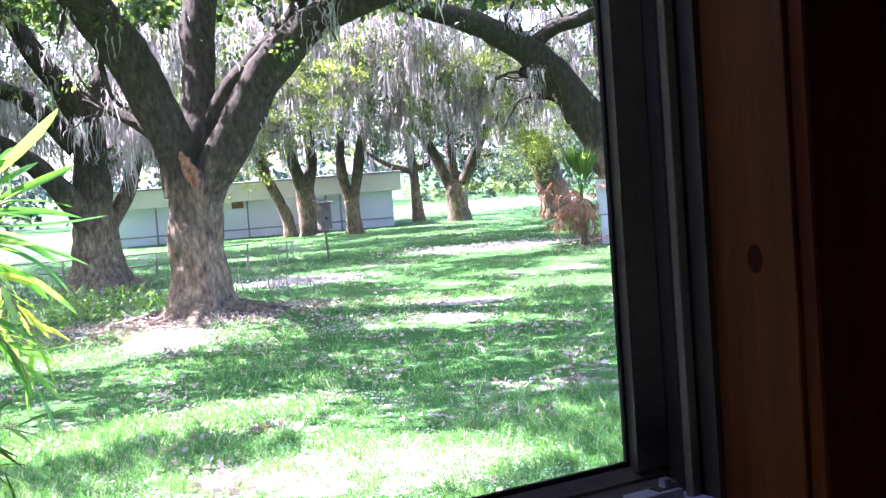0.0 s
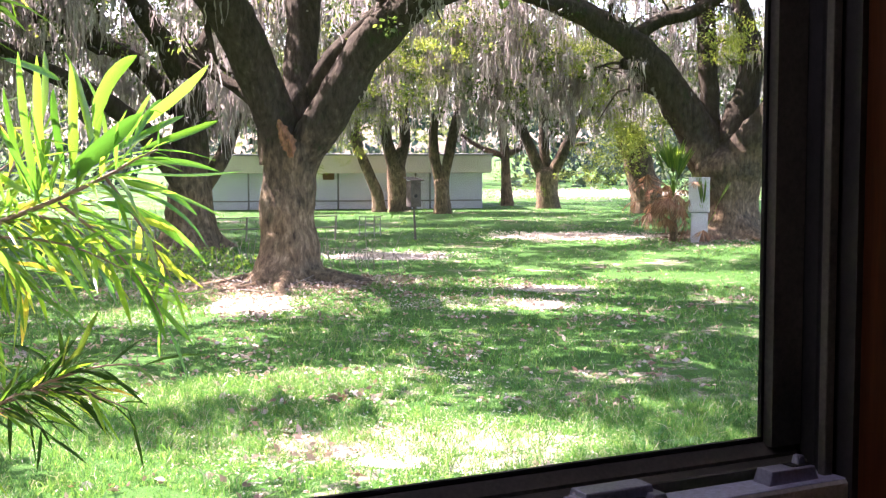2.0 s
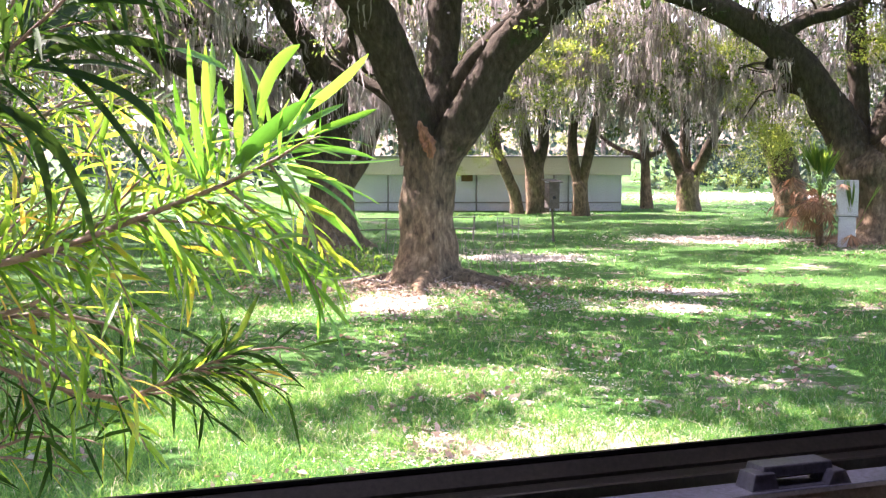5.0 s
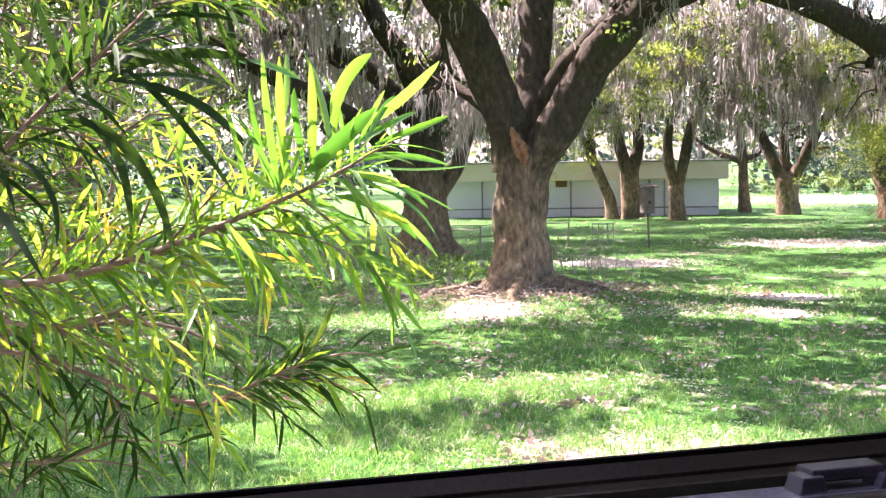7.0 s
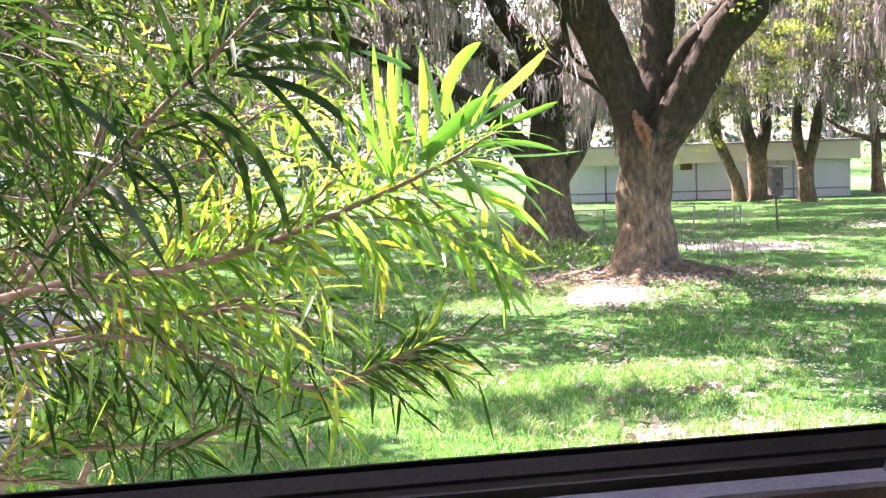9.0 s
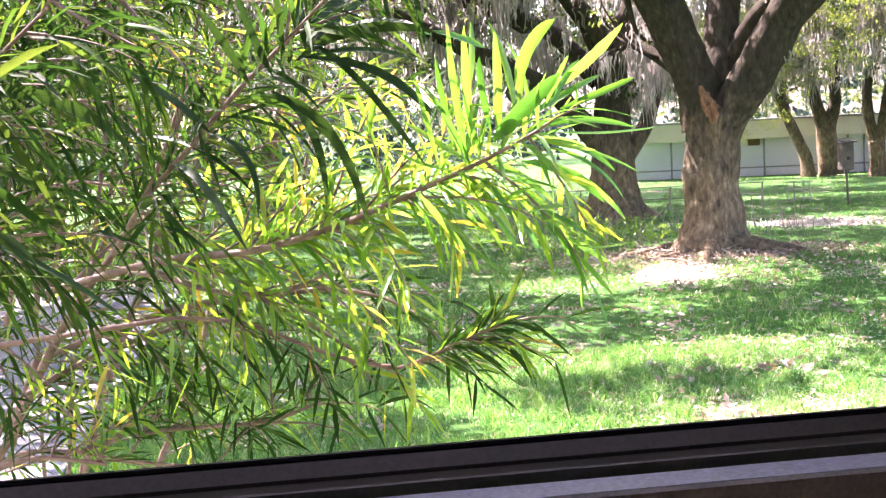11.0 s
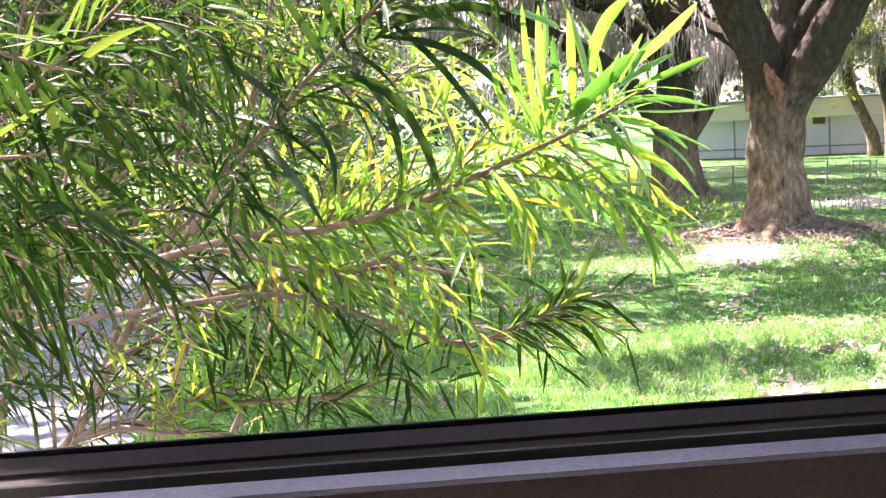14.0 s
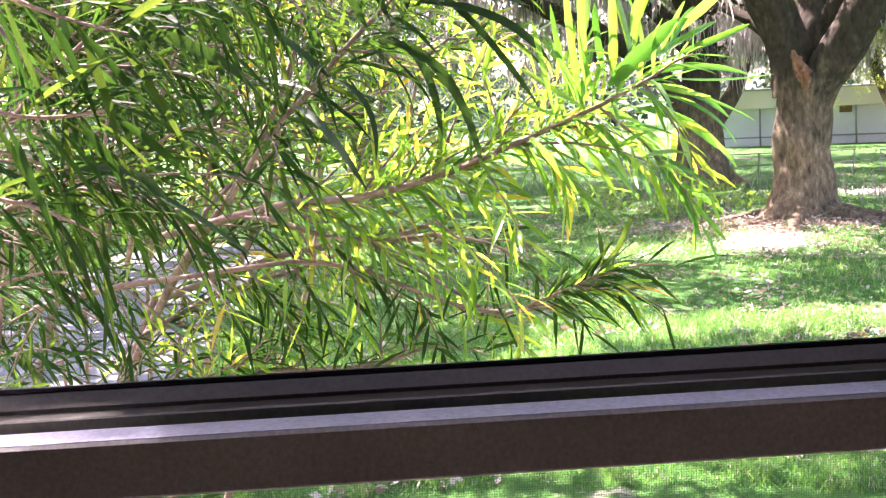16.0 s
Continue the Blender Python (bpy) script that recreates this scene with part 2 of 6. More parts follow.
KNOT = surface("pine_knot", (0.02, 0.007, 0.003), (0.04, 0.013, 0.006), 40, 0.8, 0.1, 120, depth=0.001, spec=0.05)
PANEL = surface("brown_panel", (0.030, 0.020, 0.013), (0.05, 0.034, 0.022), 2.5, 0.5, 0.12, 45, (7, 7, 0.4), depth=0.001)
PLASTER = surface("room_ceiling", (0.10, 0.085, 0.07), (0.14, 0.12, 0.10), 3, 0.9, 0.2, 70)
BOARDS = surface("room_floor", (0.11, 0.10, 0.085), (0.18, 0.165, 0.14), 3, 0.5, 0.2, 40, (0.5, 6, 1))
SIDING = surface("house_siding", (0.42, 0.40, 0.36), (0.52, 0.50, 0.45), 2, 0.7, 0.2, 40)
ROOFING = surface("house_roofing", (0.10, 0.095, 0.09), (0.17, 0.16, 0.15), 6, 0.9, 0.4, 60)
WIRE = surface("screen_wire", (0.05, 0.05, 0.05), (0.09, 0.09, 0.09), 60, 0.5, 0.0, 200)
PAINTED_WALL = surface("painted_block", (0.50, 0.525, 0.58), (0.60, 0.625, 0.68), 0.7, 0.8, 0.2, 12, stain=(0.8, (0.48, 0.50, 0.52), 0.64))
FASCIA = surface("fascia_boards", (0.52, 0.465, 0.385), (0.63, 0.575, 0.49), 0.8, 0.7, 0.15, 14, stain=(1.2, (0.36, 0.30, 0.22), 0.66))
METAL = surface("weathered_metal", (0.16, 0.16, 0.155), (0.28, 0.28, 0.27), 8, 0.5, 0.1, 60)
RUSTY = surface("brown_vent", (0.11, 0.06, 0.03), (0.20, 0.12, 0.06), 10, 0.8, 0.1, 50)
WHITE = surface("weathered_white", (0.48, 0.455, 0.46), (0.60, 0.57, 0.575), 3, 0.6, 0.1, 40, stain=(3, (0.45, 0.42, 0.38), 0.64))
GREYWOOD = surface("grey_wood", (0.14, 0.12, 0.10), (0.30, 0.27, 0.23), 5, 0.9, 0.4, 40, (4, 4, 0.4))
BIRDBOX = surface("stained_box", (0.075, 0.062, 0.05), (0.15, 0.125, 0.10), 6, 0.85, 0.3, 40)
CONCRETE = surface("path_concrete", (0.13, 0.125, 0.13), (0.20, 0.19, 0.20), 1.2, 0.9, 0.3, 40, stain=(1.5, (0.22, 0.20, 0.18), 0.62))
GLASS = pane_glass("window_glass")


# ---------------------------------------------------------------- building blocks
def mesh_of(name, verts, faces, material, smooth=False):
    me = bpy.data.meshes.new(name)
    if isinstance(faces, np.ndarray):
        v = np.asarray(verts, np.float32)
        k = faces.shape[1]
        me.vertices.add(len(v))
        me.vertices.foreach_set("co", v.ravel())
        me.loops.add(faces.size)
        me.loops.foreach_set("vertex_index", faces.ravel().astype(np.int32))
        me.polygons.add(len(faces))
        me.polygons.foreach_set("loop_start", np.arange(0, faces.size, k, dtype=np.int32))
        me.update(calc_edges=True)
    else:
        me.from_pydata([tuple(v) for v in verts], [], faces)
    me.materials.append(material)
    if smooth:
        me.polygons.foreach_set("use_smooth", np.ones(len(me.polygons), dtype=bool))
    return me


def piece(name, mesh, parent=None, label="", at=None):
    ob = new(name, mesh)
    ob.parent = parent
    if at is not None:
        ob.matrix_basis = at
    return tagged(ob, label)


def empty(name, label, category, x=0, y=0, z=0, group="", kind=""):
    ob = new(name)
    ob.location = (x, y, z)
    return tagged(ob, label, category, group, kind)


def part(name, bm, material, parent, label="", smooth=False):
    me = bpy.data.meshes.new(name)
    bm.to_mesh(me)
    bm.free()
    me.materials.append(material)
    if smooth:
        me.polygons.foreach_set("use_smooth", np.ones(len(me.polygons), dtype=bool))
    return piece(name, me, parent, label)


def boxes(*spans, bevel=0.0):
    """One bmesh of boxes, each (x0, x1, y0, y1, z0, z1), with softened edges."""
    bm = bmesh.new()
    for x0, x1, y0, y1, z0, z1 in spans:
        m = Matrix.Translation(((x0 + x1) / 2, (y0 + y1) / 2, (z0 + z1) / 2)) @ Matrix.Diagonal((x1 - x0, y1 - y0, z1 - z0, 1))
        bmesh.ops.create_cube(bm, size=1, matrix=m)
    if bevel:
        bmesh.ops.bevel(bm, geom=bm.edges[:], offset=bevel, segments=2, affect="EDGES", profile=0.6)
    return bm


def extruded(profile, axis, a, b):
    """A closed profile drawn out along an axis: (y, z) pairs along "x", (x, y) pairs along "z"."""
    bm = bmesh.new()
    rings = []
    for s in (a, b):
        rings.append([bm.verts.new((s, p, q) if axis == "x" else (p, q, s)) for p, q in profile])
    k = len(profile)
    for i in range(k):
        bm.faces.new((rings[0][i], rings[0][(i + 1) % k], rings[1][(i + 1) % k], rings[1][i]))
    bm.faces.new(rings[0][::-1])
    bm.faces.new(rings[1])
    bmesh.ops.recalc_face_normals(bm, faces=bm.faces[:])
    return bm


def spline(points, step):
    """Points (x, y, z, radius) smoothed by a Catmull-Rom curve."""
    p = np.array(points, float)
    if len(p) < 3:
        return p
    q = np.vstack([2 * p[0] - p[1], p, 2 * p[-1] - p[-2]])
    out = []
    for i in range(1, len(q) - 2):
        k = max(2, int(np.linalg.norm(q[i + 1, :3] - q[i, :3]) / step))
        t = np.linspace(0, 1, k, endpoint=False)[:, None]
        a, b, c, d = q[i - 1], q[i], q[i + 1], q[i + 2]
        out.append(0.5 * (2 * b + (c - a) * t + (2 * a - 5 * b + 4 * c - d) * t**2 + (3 * b - a - 3 * c + d) * t**3))
    r = np.vstack([*out, p[-1:]])
    r[:, 3] = np.maximum(r[:, 3], 0.0008)
    return r


def tube(points, sides=12, step=0.2, rough=0.0, flute=0.0, seed=0.0, freq=1.6):
    """Vertices and quads of a tapering limb; rough: knobbly relief, flute: lengthwise ribs, in shares of the radius."""
    c = spline(points, step)
    n = len(c)
    d = np.gradient(c[:, :3], axis=0)
    d /= np.linalg.norm(d, axis=1, keepdims=True) + 1e-9
    ref = np.where(np.abs(d[:, 2:3]) > 0.8, [[1.0, 0, 0]], [[0, 0, 1.0]])
    ref = np.broadcast_to(ref[n // 2], (n, 3))
    u = np.cross(d, ref)
    u /= np.linalg.norm(u, axis=1, keepdims=True) + 1e-9
    w = np.cross(d, u)
    ang = np.linspace(0, 2 * math.pi, sides, endpoint=False)
    ring = np.cos(ang)[None, :, None] * u[:, None] + np.sin(ang)[None, :, None] * w[:, None]
    rad = np.repeat(c[:, 3:4], sides, 1)
    if rough or flute:
        base = c[:, None, :3] + ring * rad[..., None]
        for i in range(n):
            for j in range(sides):
                q = Vector(base[i, j]) * freq + Vector((seed, 0, 0))
                e = rough * noise.noise(q) + 0.4 * rough * noise.noise(q * 3.1)
                e += flute * math.sin(ang[j] * 5 + seed + 1.5 * noise.noise(q * 0.4))
                rad[i, j] *= 1 + e
    v = (c[:, None, :3] + ring * rad[..., None]).reshape(-1, 3)
    i, j = np.meshgrid(np.arange(n - 1), np.arange(sides), indexing="ij")
    k = (j + 1) % sides
    f = np.stack([i * sides + j, i * sides + k, (i + 1) * sides + k, (i + 1) * sides + j], -1).reshape(-1, 4)
    return v, f


def joined(pieces):
    v, f, o = [], [], 0
    for a, b in pieces:
        v.append(a)
        f.append(b + o)
        o += len(a)
    return np.vstack(v), np.vstack(f)


def unit(a):
    return a / (np.linalg.norm(a, axis=-1, keepdims=True) + 1e-9)


def leaf_cards(rng, base, way, length, width):
    """Small folded leaves: two triangles each."""
    way = unit(way)
    side = unit(np.cross(way, rng.normal(size=way.shape)))
    up = np.cross(side, way)
    L, W = np.asarray(length)[:, None], np.asarray(width)[:, None]
    mid = base + way * L * 0.5
    v = np.stack([base, mid + side * W * 0.5 + up * W * 0.15, base + way * L, mid - side * W * 0.5 + up * W * 0.15], 1)
    q = np.arange(len(base))[:, None] * 4
    return v.reshape(-1, 3), np.vstack([q + [0, 1, 2], q + [0, 2, 3]])


def lance_leaves(base, way, face, length, width, droop, rings=6):
    """Long lance-shaped leaves with a folded midrib, bending down by droop."""
    n = len(base)
    way, side = unit(way), unit(np.cross(way, face))
    up = np.cross(side, way)
    L, W, D = (np.asarray(a)[:, None] for a in (length, width, droop))
    v = []
    for r in range(rings + 1):
        s = r / rings
        c = base + way * L * s * (1 - 0.12 * np.abs(D) * s) + np.array([0, 0, -1.0]) * L * D * s * s
        half = 0.5 * W * min(1.0, (0.12 + s / 0.38)) * (1 - s ** 5 * 0.93)
        v += [c + side * half + up * half * 0.35, c, c - side * half + up * half * 0.35]
    v = np.stack(v, 1).reshape(-1, 3)
    f = []
    for r in range(rings):
        a = 3 * r
        f += [[a, a + 1, a + 4, a + 3], [a + 1, a + 2, a + 5, a + 4]]
    f = (np.arange(n)[:, None, None] * 3 * (rings + 1) + np.array(f)[None]).reshape(-1, 4)
    return v, f


# ---------------------------------------------------------------- the ground
MAIN = (9.17, 26.54)
PATH_X0, PATH_X1 = -6.6, -3.0


def rise(x, y):
    """Gentle swells of the lawn, and the mounds round the two near oaks."""
    d = math.hypot(x - 8, y - 25)
    swell = 0.05 * noise.noise((x * 0.12, y * 0.12, 3)) + 0.02 * noise.noise((x * 0.6, y * 0.6, 7))
    swell *= max(0.0, 1 - d / 90)
    mound = 0.22 * math.exp(-((x - MAIN[0]) ** 2 + (y - MAIN[1]) ** 2) / 3.2)
    return swell + mound - (0.07 if PATH_X0 - 0.05 < x < PATH_X1 + 0.05 and 4 < y < 30 else 0)


def spaced(a, b, fine0, fine1, step, far):
    mid = np.arange(fine0, fine1, step)
    lo = fine0 - np.geomspace(step, fine0 - a, far)[::-1]
    hi = fine1 + np.geomspace(step, b - fine1, far)
    return np.concatenate([lo, mid, hi])


gx, gy = spaced(-1500, 1500, -14, 42, 0.45, 26), spaced(-1500, 1500, -6, 66, 0.45, 26)
gv = [(x, y, rise(x, y)) for y in gy for x in gx]
gi, gj = np.meshgrid(np.arange(len(gy) - 1), np.arange(len(gx) - 1), indexing="ij")
gk = (gi * len(gx) + gj).reshape(-1, 1)
ground = piece("ground", mesh_of("ground", np.array(gv), gk + [[0, 1, len(gx) + 1, len(gx)]], GROUND, True))
tagged(ground, "patchy green lawn with bare sandy litter", "ground", kind="structure")

pavement = empty("pavement", "pale dappled concrete garden path", "path", kind="structure")
slab_rng = random.Random(5)
for k in range(15):
    y0 = 5.0 + k * 1.5
    dz = slab_rng.uniform(-0.008, 0.008)
    for a, b in ((PATH_X0, -4.806), (-4.794, PATH_X1)):
        part("slab", boxes((a, b, y0 + 0.012, y0 + 1.488, -0.12, 0.035 + dz), bevel=0.012), CONCRETE, pavement)

# ---------------------------------------------------------------- the room and its window
WX0, WX1, WZ0, WZ1 = -1.80, 0.023, 1.95, 3.80      # rough opening
IN, OUT = -0.165, 0.024                           # inner and outer face of the window wall
RX0, RX1, RY0, FLOOR, CEIL = -3.4, 1.9, -4.2, 1.55, 4.05

wall_north = part("wall_north", boxes((RX0, WX0 - 0.02, IN, OUT, 0, CEIL), (WX1 + 0.02, RX1, IN, OUT, 0, CEIL),
                  (WX0 - 0.02, WX1 + 0.02, IN, OUT, 0, WZ0 - 0.02), (WX0 - 0.02, WX1 + 0.02, IN, OUT, WZ1 + 0.02, CEIL)), PANEL, None)
tagged(wall_north, "dark brown panelled wall round the window", "wall", kind="structure")
for nm, b, mt, lab, cat in (
        ("wall_south", (RX0 - 0.15, RX1 + 0.15, RY0 - 0.15, RY0, 0, CEIL), PANEL, "dark brown panelled back wall", "wall"),
        ("wall_west", (RX0 - 0.15, RX0, RY0, OUT, 0, CEIL), PANEL, "dark brown panelled side wall", "wall"),
        ("wall_east", (RX1, RX1 + 0.15, RY0, OUT, 0, CEIL), PANEL, "dark brown panelled end wall", "wall"),
        ("floor", (RX0, RX1, RY0, IN, FLOOR - 0.2, FLOOR), BOARDS, "dark boarded room floor", "floor"),
        ("ceiling", (RX0 - 0.15, RX1 + 0.15, RY0 - 0.15, OUT, CEIL, CEIL + 0.2), PLASTER, "dim plain ceiling", "ceiling"),
        ("roof", (RX0 - 0.3, RX1 + 0.3, RY0 - 0.3, OUT + 0.12, CEIL + 0.2, CEIL + 0.32), ROOFING, "flat dark roof over the room", "roof")):
    tagged(part(nm, boxes(b), mt, None), lab, cat, kind="structure")
siding = tagged(empty("siding", "pale lapped boards on the outer wall", "siding", kind="structure"), kind="structure")
for k in range(20):
    z0 = k * 0.2
    spans = [(RX0, RX1)] if z0 + 0.2 < WZ0 - 0.06 or z0 > WZ1 + 0.06 else [(RX0, WX0 - 0.16), (WX1 + 0.16, RX1)]
    for a, b in spans:
        part("board", extruded([(OUT + 0.001, z0), (OUT + 0.022, z0), (OUT + 0.010, z0 + 0.2), (OUT + 0.001, z0 + 0.2)], "x", a, b), SIDING, siding)

trim = empty("trim", "orange-brown varnished pine window casing", "window casing", kind="structure")
E1 = -0.080                                       # where the liner ends and the pine begins
reveal = part("reveal_board", boxes((WX1, WX1 + 0.02, IN - 0.004, E1, WZ0 - 0.02, WZ1 + 0.02), bevel=0.002), PINE, trim, "lit orange pine board with a dark knot")
part("reveal_board", boxes((WX0 - 0.02, WX0, IN - 0.004, E1, WZ0 - 0.02, WZ1 + 0.02), bevel=0.002), PINE, trim)
part("head_board", boxes((WX0, WX1, IN - 0.004, E1, WZ1, WZ1 + 0.02), bevel=0.002), PINE, trim)
part("stool_board", boxes((WX0 - 0.1, WX1 + 0.1, IN - 0.05, E1, WZ0 - 0.02, WZ0), bevel=0.003), PINE, trim)
for a, b in ((WX1 + 0.006, WX1 + 0.10), (WX0 - 0.10, WX0 - 0.006)):
    part("casing", boxes((a, b, IN - 0.018, IN - 0.001, WZ0, WZ1 + 0.02), bevel=0.004), PINE, trim)
part("casing", boxes((WX0 - 0.10, WX1 + 0.10, IN - 0.018, IN - 0.001, WZ1 + 0.022, WZ1 + 0.12), bevel=0.004), PINE, trim)
bm = bmesh.new()
bmesh.ops.create_uvsphere(bm, u_segments=14, v_segments=8, radius=1, matrix=Matrix.Translation((WX1, -0.128, 3.045)) @ Matrix.Diagonal((0.0022, 0.008, 0.0115, 1)))
part("knot", bm, KNOT, reveal, "dark oval knot", True)
for z, k in ((2.35, 0.7), (3.55, 0.9)):
    bm = bmesh.new()
    bmesh.ops.create_uvsphere(bm, u_segments=12, v_segments=8, radius=1, matrix=Matrix.Translation((WX1, -0.105, z)) @ Matrix.Diagonal((0.002, 0.008 * k, 0.011 * k, 1)))
    part("knot", bm, KNOT, reveal, "", True)

window = empty("window_1", "dark bronze double-hung window with an insect screen", "window", kind="structure")
# jamb liners with their ribs
for s, x in ((1, WX1), (-1, WX0)):
    ribs = [(0.0, OUT), (0.0, -0.024), (-0.006, -0.026), (-0.006, -0.034), (0.0, -0.036), (0.0, -0.040), (-0.010, -0.042), (-0.010, -0.048),
            (-0.002, -0.050), (-0.002, -0.0705), (-0.006, -0.0725), (-0.006, E1), (0.02, E1), (0.02, OUT)]
    part("jamb_liner", extruded([(x + s * a, b) for a, b in ribs], "z", WZ0, WZ1), TRACK, window, "dark ribbed jamb liner")
part("head", boxes((WX0, WX1, E1, OUT, WZ1 - 0.03, WZ1), bevel=0.002), TRACK, window)
part("sill", extruded([(E1, WZ0), (E1, WZ0 + 0.03), (OUT + 0.06, WZ0 + 0.01), (OUT + 0.06, WZ0)], "x", WX0, WX1), TRACK, window)
part("bead", boxes((WX1 - 0.016, WX1 - 0.006, -0.0575, -0.049, WZ0 + 0.03, WZ1 - 0.03), bevel=0.0015), BRONZE, window, "pale grey sash stop")

# upper sash: the pane we look through stands in the plane y = 0
GX0, GX1, GZ = WX0 + 0.03, -0.013, 2.865
upper = part("upper_sash", extruded([(0.024, 2.806), (0.024, GZ - 0.009), (0.004, GZ + 0.0005), (-0.002, GZ - 0.001), (-0.010, 2.8560), (-0.0115, 2.8545),
             (-0.0115, 2.8512), (-0.014, 2.8506), (-0.025, 2.8495), (-0.0265, 2.8485), (-0.0265, 2.806)], "x", GX0 - 0.03, GX1 + 0.0315), BRONZE, window, "bronze upper sash")
for a, b in ((GX1 + 0.0005, GX1 + 0.0345), (GX0 - 0.0195, GX0 - 0.0005)):
    near, back = (a, b) if a > -0.5 else (b, a)
    part("stile", extruded([(near, -0.012), (near, 0.003), (back, 0.024), (back, -0.012)], "z", GZ - 0.004, WZ1 - 0.031), BRONZE, upper)
part("top_rail", boxes((GX0 - 0.03, GX1 + 0.0315, -0.012, 0.024, WZ1 - 0.075, WZ1 - 0.0305), bevel=0.003), BRONZE, upper)
part("seal", boxes((GX0, GX1, -0.0015, 0.003, GZ + 0.0005, GZ + 0.0035), (GX1 - 0.003, GX1, -0.0015, 0.003, GZ, WZ1 - 0.075)), RUBBER, upper, "black glazing seal")
pane = part("pane", boxes((GX0 - 0.002, GX1 + 0.004, 0.0045, 0.0075, GZ - 0.002, WZ1 - 0.074)), GLASS, upper, "clear glass")
pane.visible_shadow = False

# lower sash
TOP, BOT = 2.843, 2.802
lower = part("lower_sash", extruded([(-0.036, BOT - 0.002), (-0.036, TOP - 0.002), (-0.038, TOP), (-0.073, TOP), (-0.0755, TOP - 0.0025), (-0.0755, BOT + 0.001),
             (-0.0735, BOT - 0.001), (-0.060, BOT - 0.002)], "x", WX0 + 0.004, WX1 - 0.004), RAIL, window, "grey lower sash with a broad meeting rail")
for a, b in ((WX1 - 0.040, WX1 - 0.004), (WX0 + 0.004, WX0 + 0.040)):
    part("stile", boxes((a, b, -0.074, -0.037, WZ0 + 0.035, BOT - 0.003), bevel=0.002), RAIL, lower)
# thin sheet that paints the sky's light on the rail top
part("sky_sheen", boxes((WX0 + 0.004, WX1 - 0.004, -0.0725, -0.0385, TOP - 0.001, TOP + 0.0006)), RAIL_SHEEN, lower, "bluish sky sheen painted on the meeting rail's top")
part("bottom_rail", boxes((WX0 + 0.041, WX1 - 0.041, -0.074, -0.037, WZ0 + 0.031, WZ0 + 0.09), bevel=0.002), RAIL, lower)
pane = part("pane", boxes((WX0 + 0.038, WX1 - 0.038, -0.057, -0.054, WZ0 + 0.088, BOT - 0.001)), GLASS, lower, "clear glass")
pane.visible_shadow = False


def wedge(x0, x1, y0, y1, z0, z1, inset, bevel=0.0012):
    """A low block whose ends slope inwards."""
    bm = bmesh.new()
    lo = [bm.verts.new(p) for p in ((x0, y0, z0), (x1, y0, z0), (x1, y1, z0), (x0, y1, z0))]
    hi = [bm.verts.new(p) for p in ((x0 + inset, y0 + 0.001, z1), (x1 - inset, y0 + 0.001, z1), (x1 - inset, y1 - 0.001, z1), (x0 + inset, y1 - 0.001, z1))]
    bm.faces.new(lo[::-1])
    bm.faces.new(hi)
    for i in range(4):
        bm.faces.new((lo[i], lo[(i + 1) % 4], hi[(i + 1) % 4], hi[i]))
    bmesh.ops.bevel(bm, geom=bm.edges[:], offset=bevel, segments=2, affect="EDGES", profile=0.6)
    return bm


# the cam lock: two feet and a lever bridging them
ly0, ly1 = -0.067, -0.044
lock = part("sash_lock", wedge(-0.258, -0.232, ly0, ly1, TOP - 0.0005, TOP + 0.0135, 0.004), LOCK, lower, "grey metal cam lock")
part("keeper", wedge(-0.191, -0.167, ly0 - 0.004, ly1 - 0.002, TOP - 0.0005, TOP + 0.0115, 0.006), LOCK, lock)
part("lever", wedge(-0.245, -0.178, ly0 + 0.005, ly1 + 0.006, TOP + 0.0085, TOP + 0.0175, 0.002), LOCK, lock)
part("plate", boxes((-0.255, -0.169, ly0 - 0.001, ly1 + 0.002, TOP - 0.0003, TOP + 0.0012)), LOCK, lock)
tilt = part("tilt_latch", wedge(-0.060, -0.004, ly0 + 0.004, ly1 + 0.002, TOP - 0.0005, TOP + 0.0125, 0.004), LOCK, lower, "grey tilt latch by the jamb")
part("thumb_knob", wedge(-0.021, -0.012, ly0 + 0.012, ly1 - 0.002, TOP + 0.0115, TOP + 0.0205, 0.001), LOCK, tilt)
part("slot", boxes((-0.030, -0.008, ly0 + 0.009, ly1 - 0.001, TOP + 0.012, TOP + 0.0132)), RUBBER, tilt, "dark slot")

# insect screen outside the lower sash
SY = 0.046
screen = part("screen_frame", boxes((WX0, WX1 - 0.001, SY - 0.006, SY + 0.006, 2.792, 2.812), (WX0, WX0 + 0.02, SY - 0.006, SY + 0.006, WZ0 + 0.032, 2.791),
              (WX1 - 0.021, WX1 - 0.001, SY - 0.006, SY + 0.006, WZ0 + 0.032, 2.791), (WX0 + 0.021, WX1 - 0.022, SY - 0.006, SY + 0.006, WZ0 + 0.032, WZ0 + 0.05)), BRONZE, window, "bronze screen frame")
wires = []
h = 0.00017
for x in np.arange(WX0 + 0.02, WX1 - 0.021, 0.0021):
    wires.append([(x - h, SY, WZ0 + 0.05), (x + h, SY, WZ0 + 0.05), (x + h, SY, 2.792), (x - h, SY, 2.792)])
for z in np.arange(WZ0 + 0.05, 2.792, 0.0021):
    wires.append([(WX0 + 0.02, SY + 0.0004, z - h), (WX1 - 0.021, SY + 0.0004, z - h), (WX1 - 0.021, SY + 0.0004, z + h), (WX0 + 0.02, SY + 0.0004, z + h)])
net = piece("mesh", mesh_of("mesh", np.array(wires).reshape(-1, 3), np.arange(len(wires) * 4).reshape(-1, 4), WIRE), screen, "fine woven screen wire")
net["kind"] = "stuff"

# ---------------------------------------------------------------- the oaks
OAKS = []


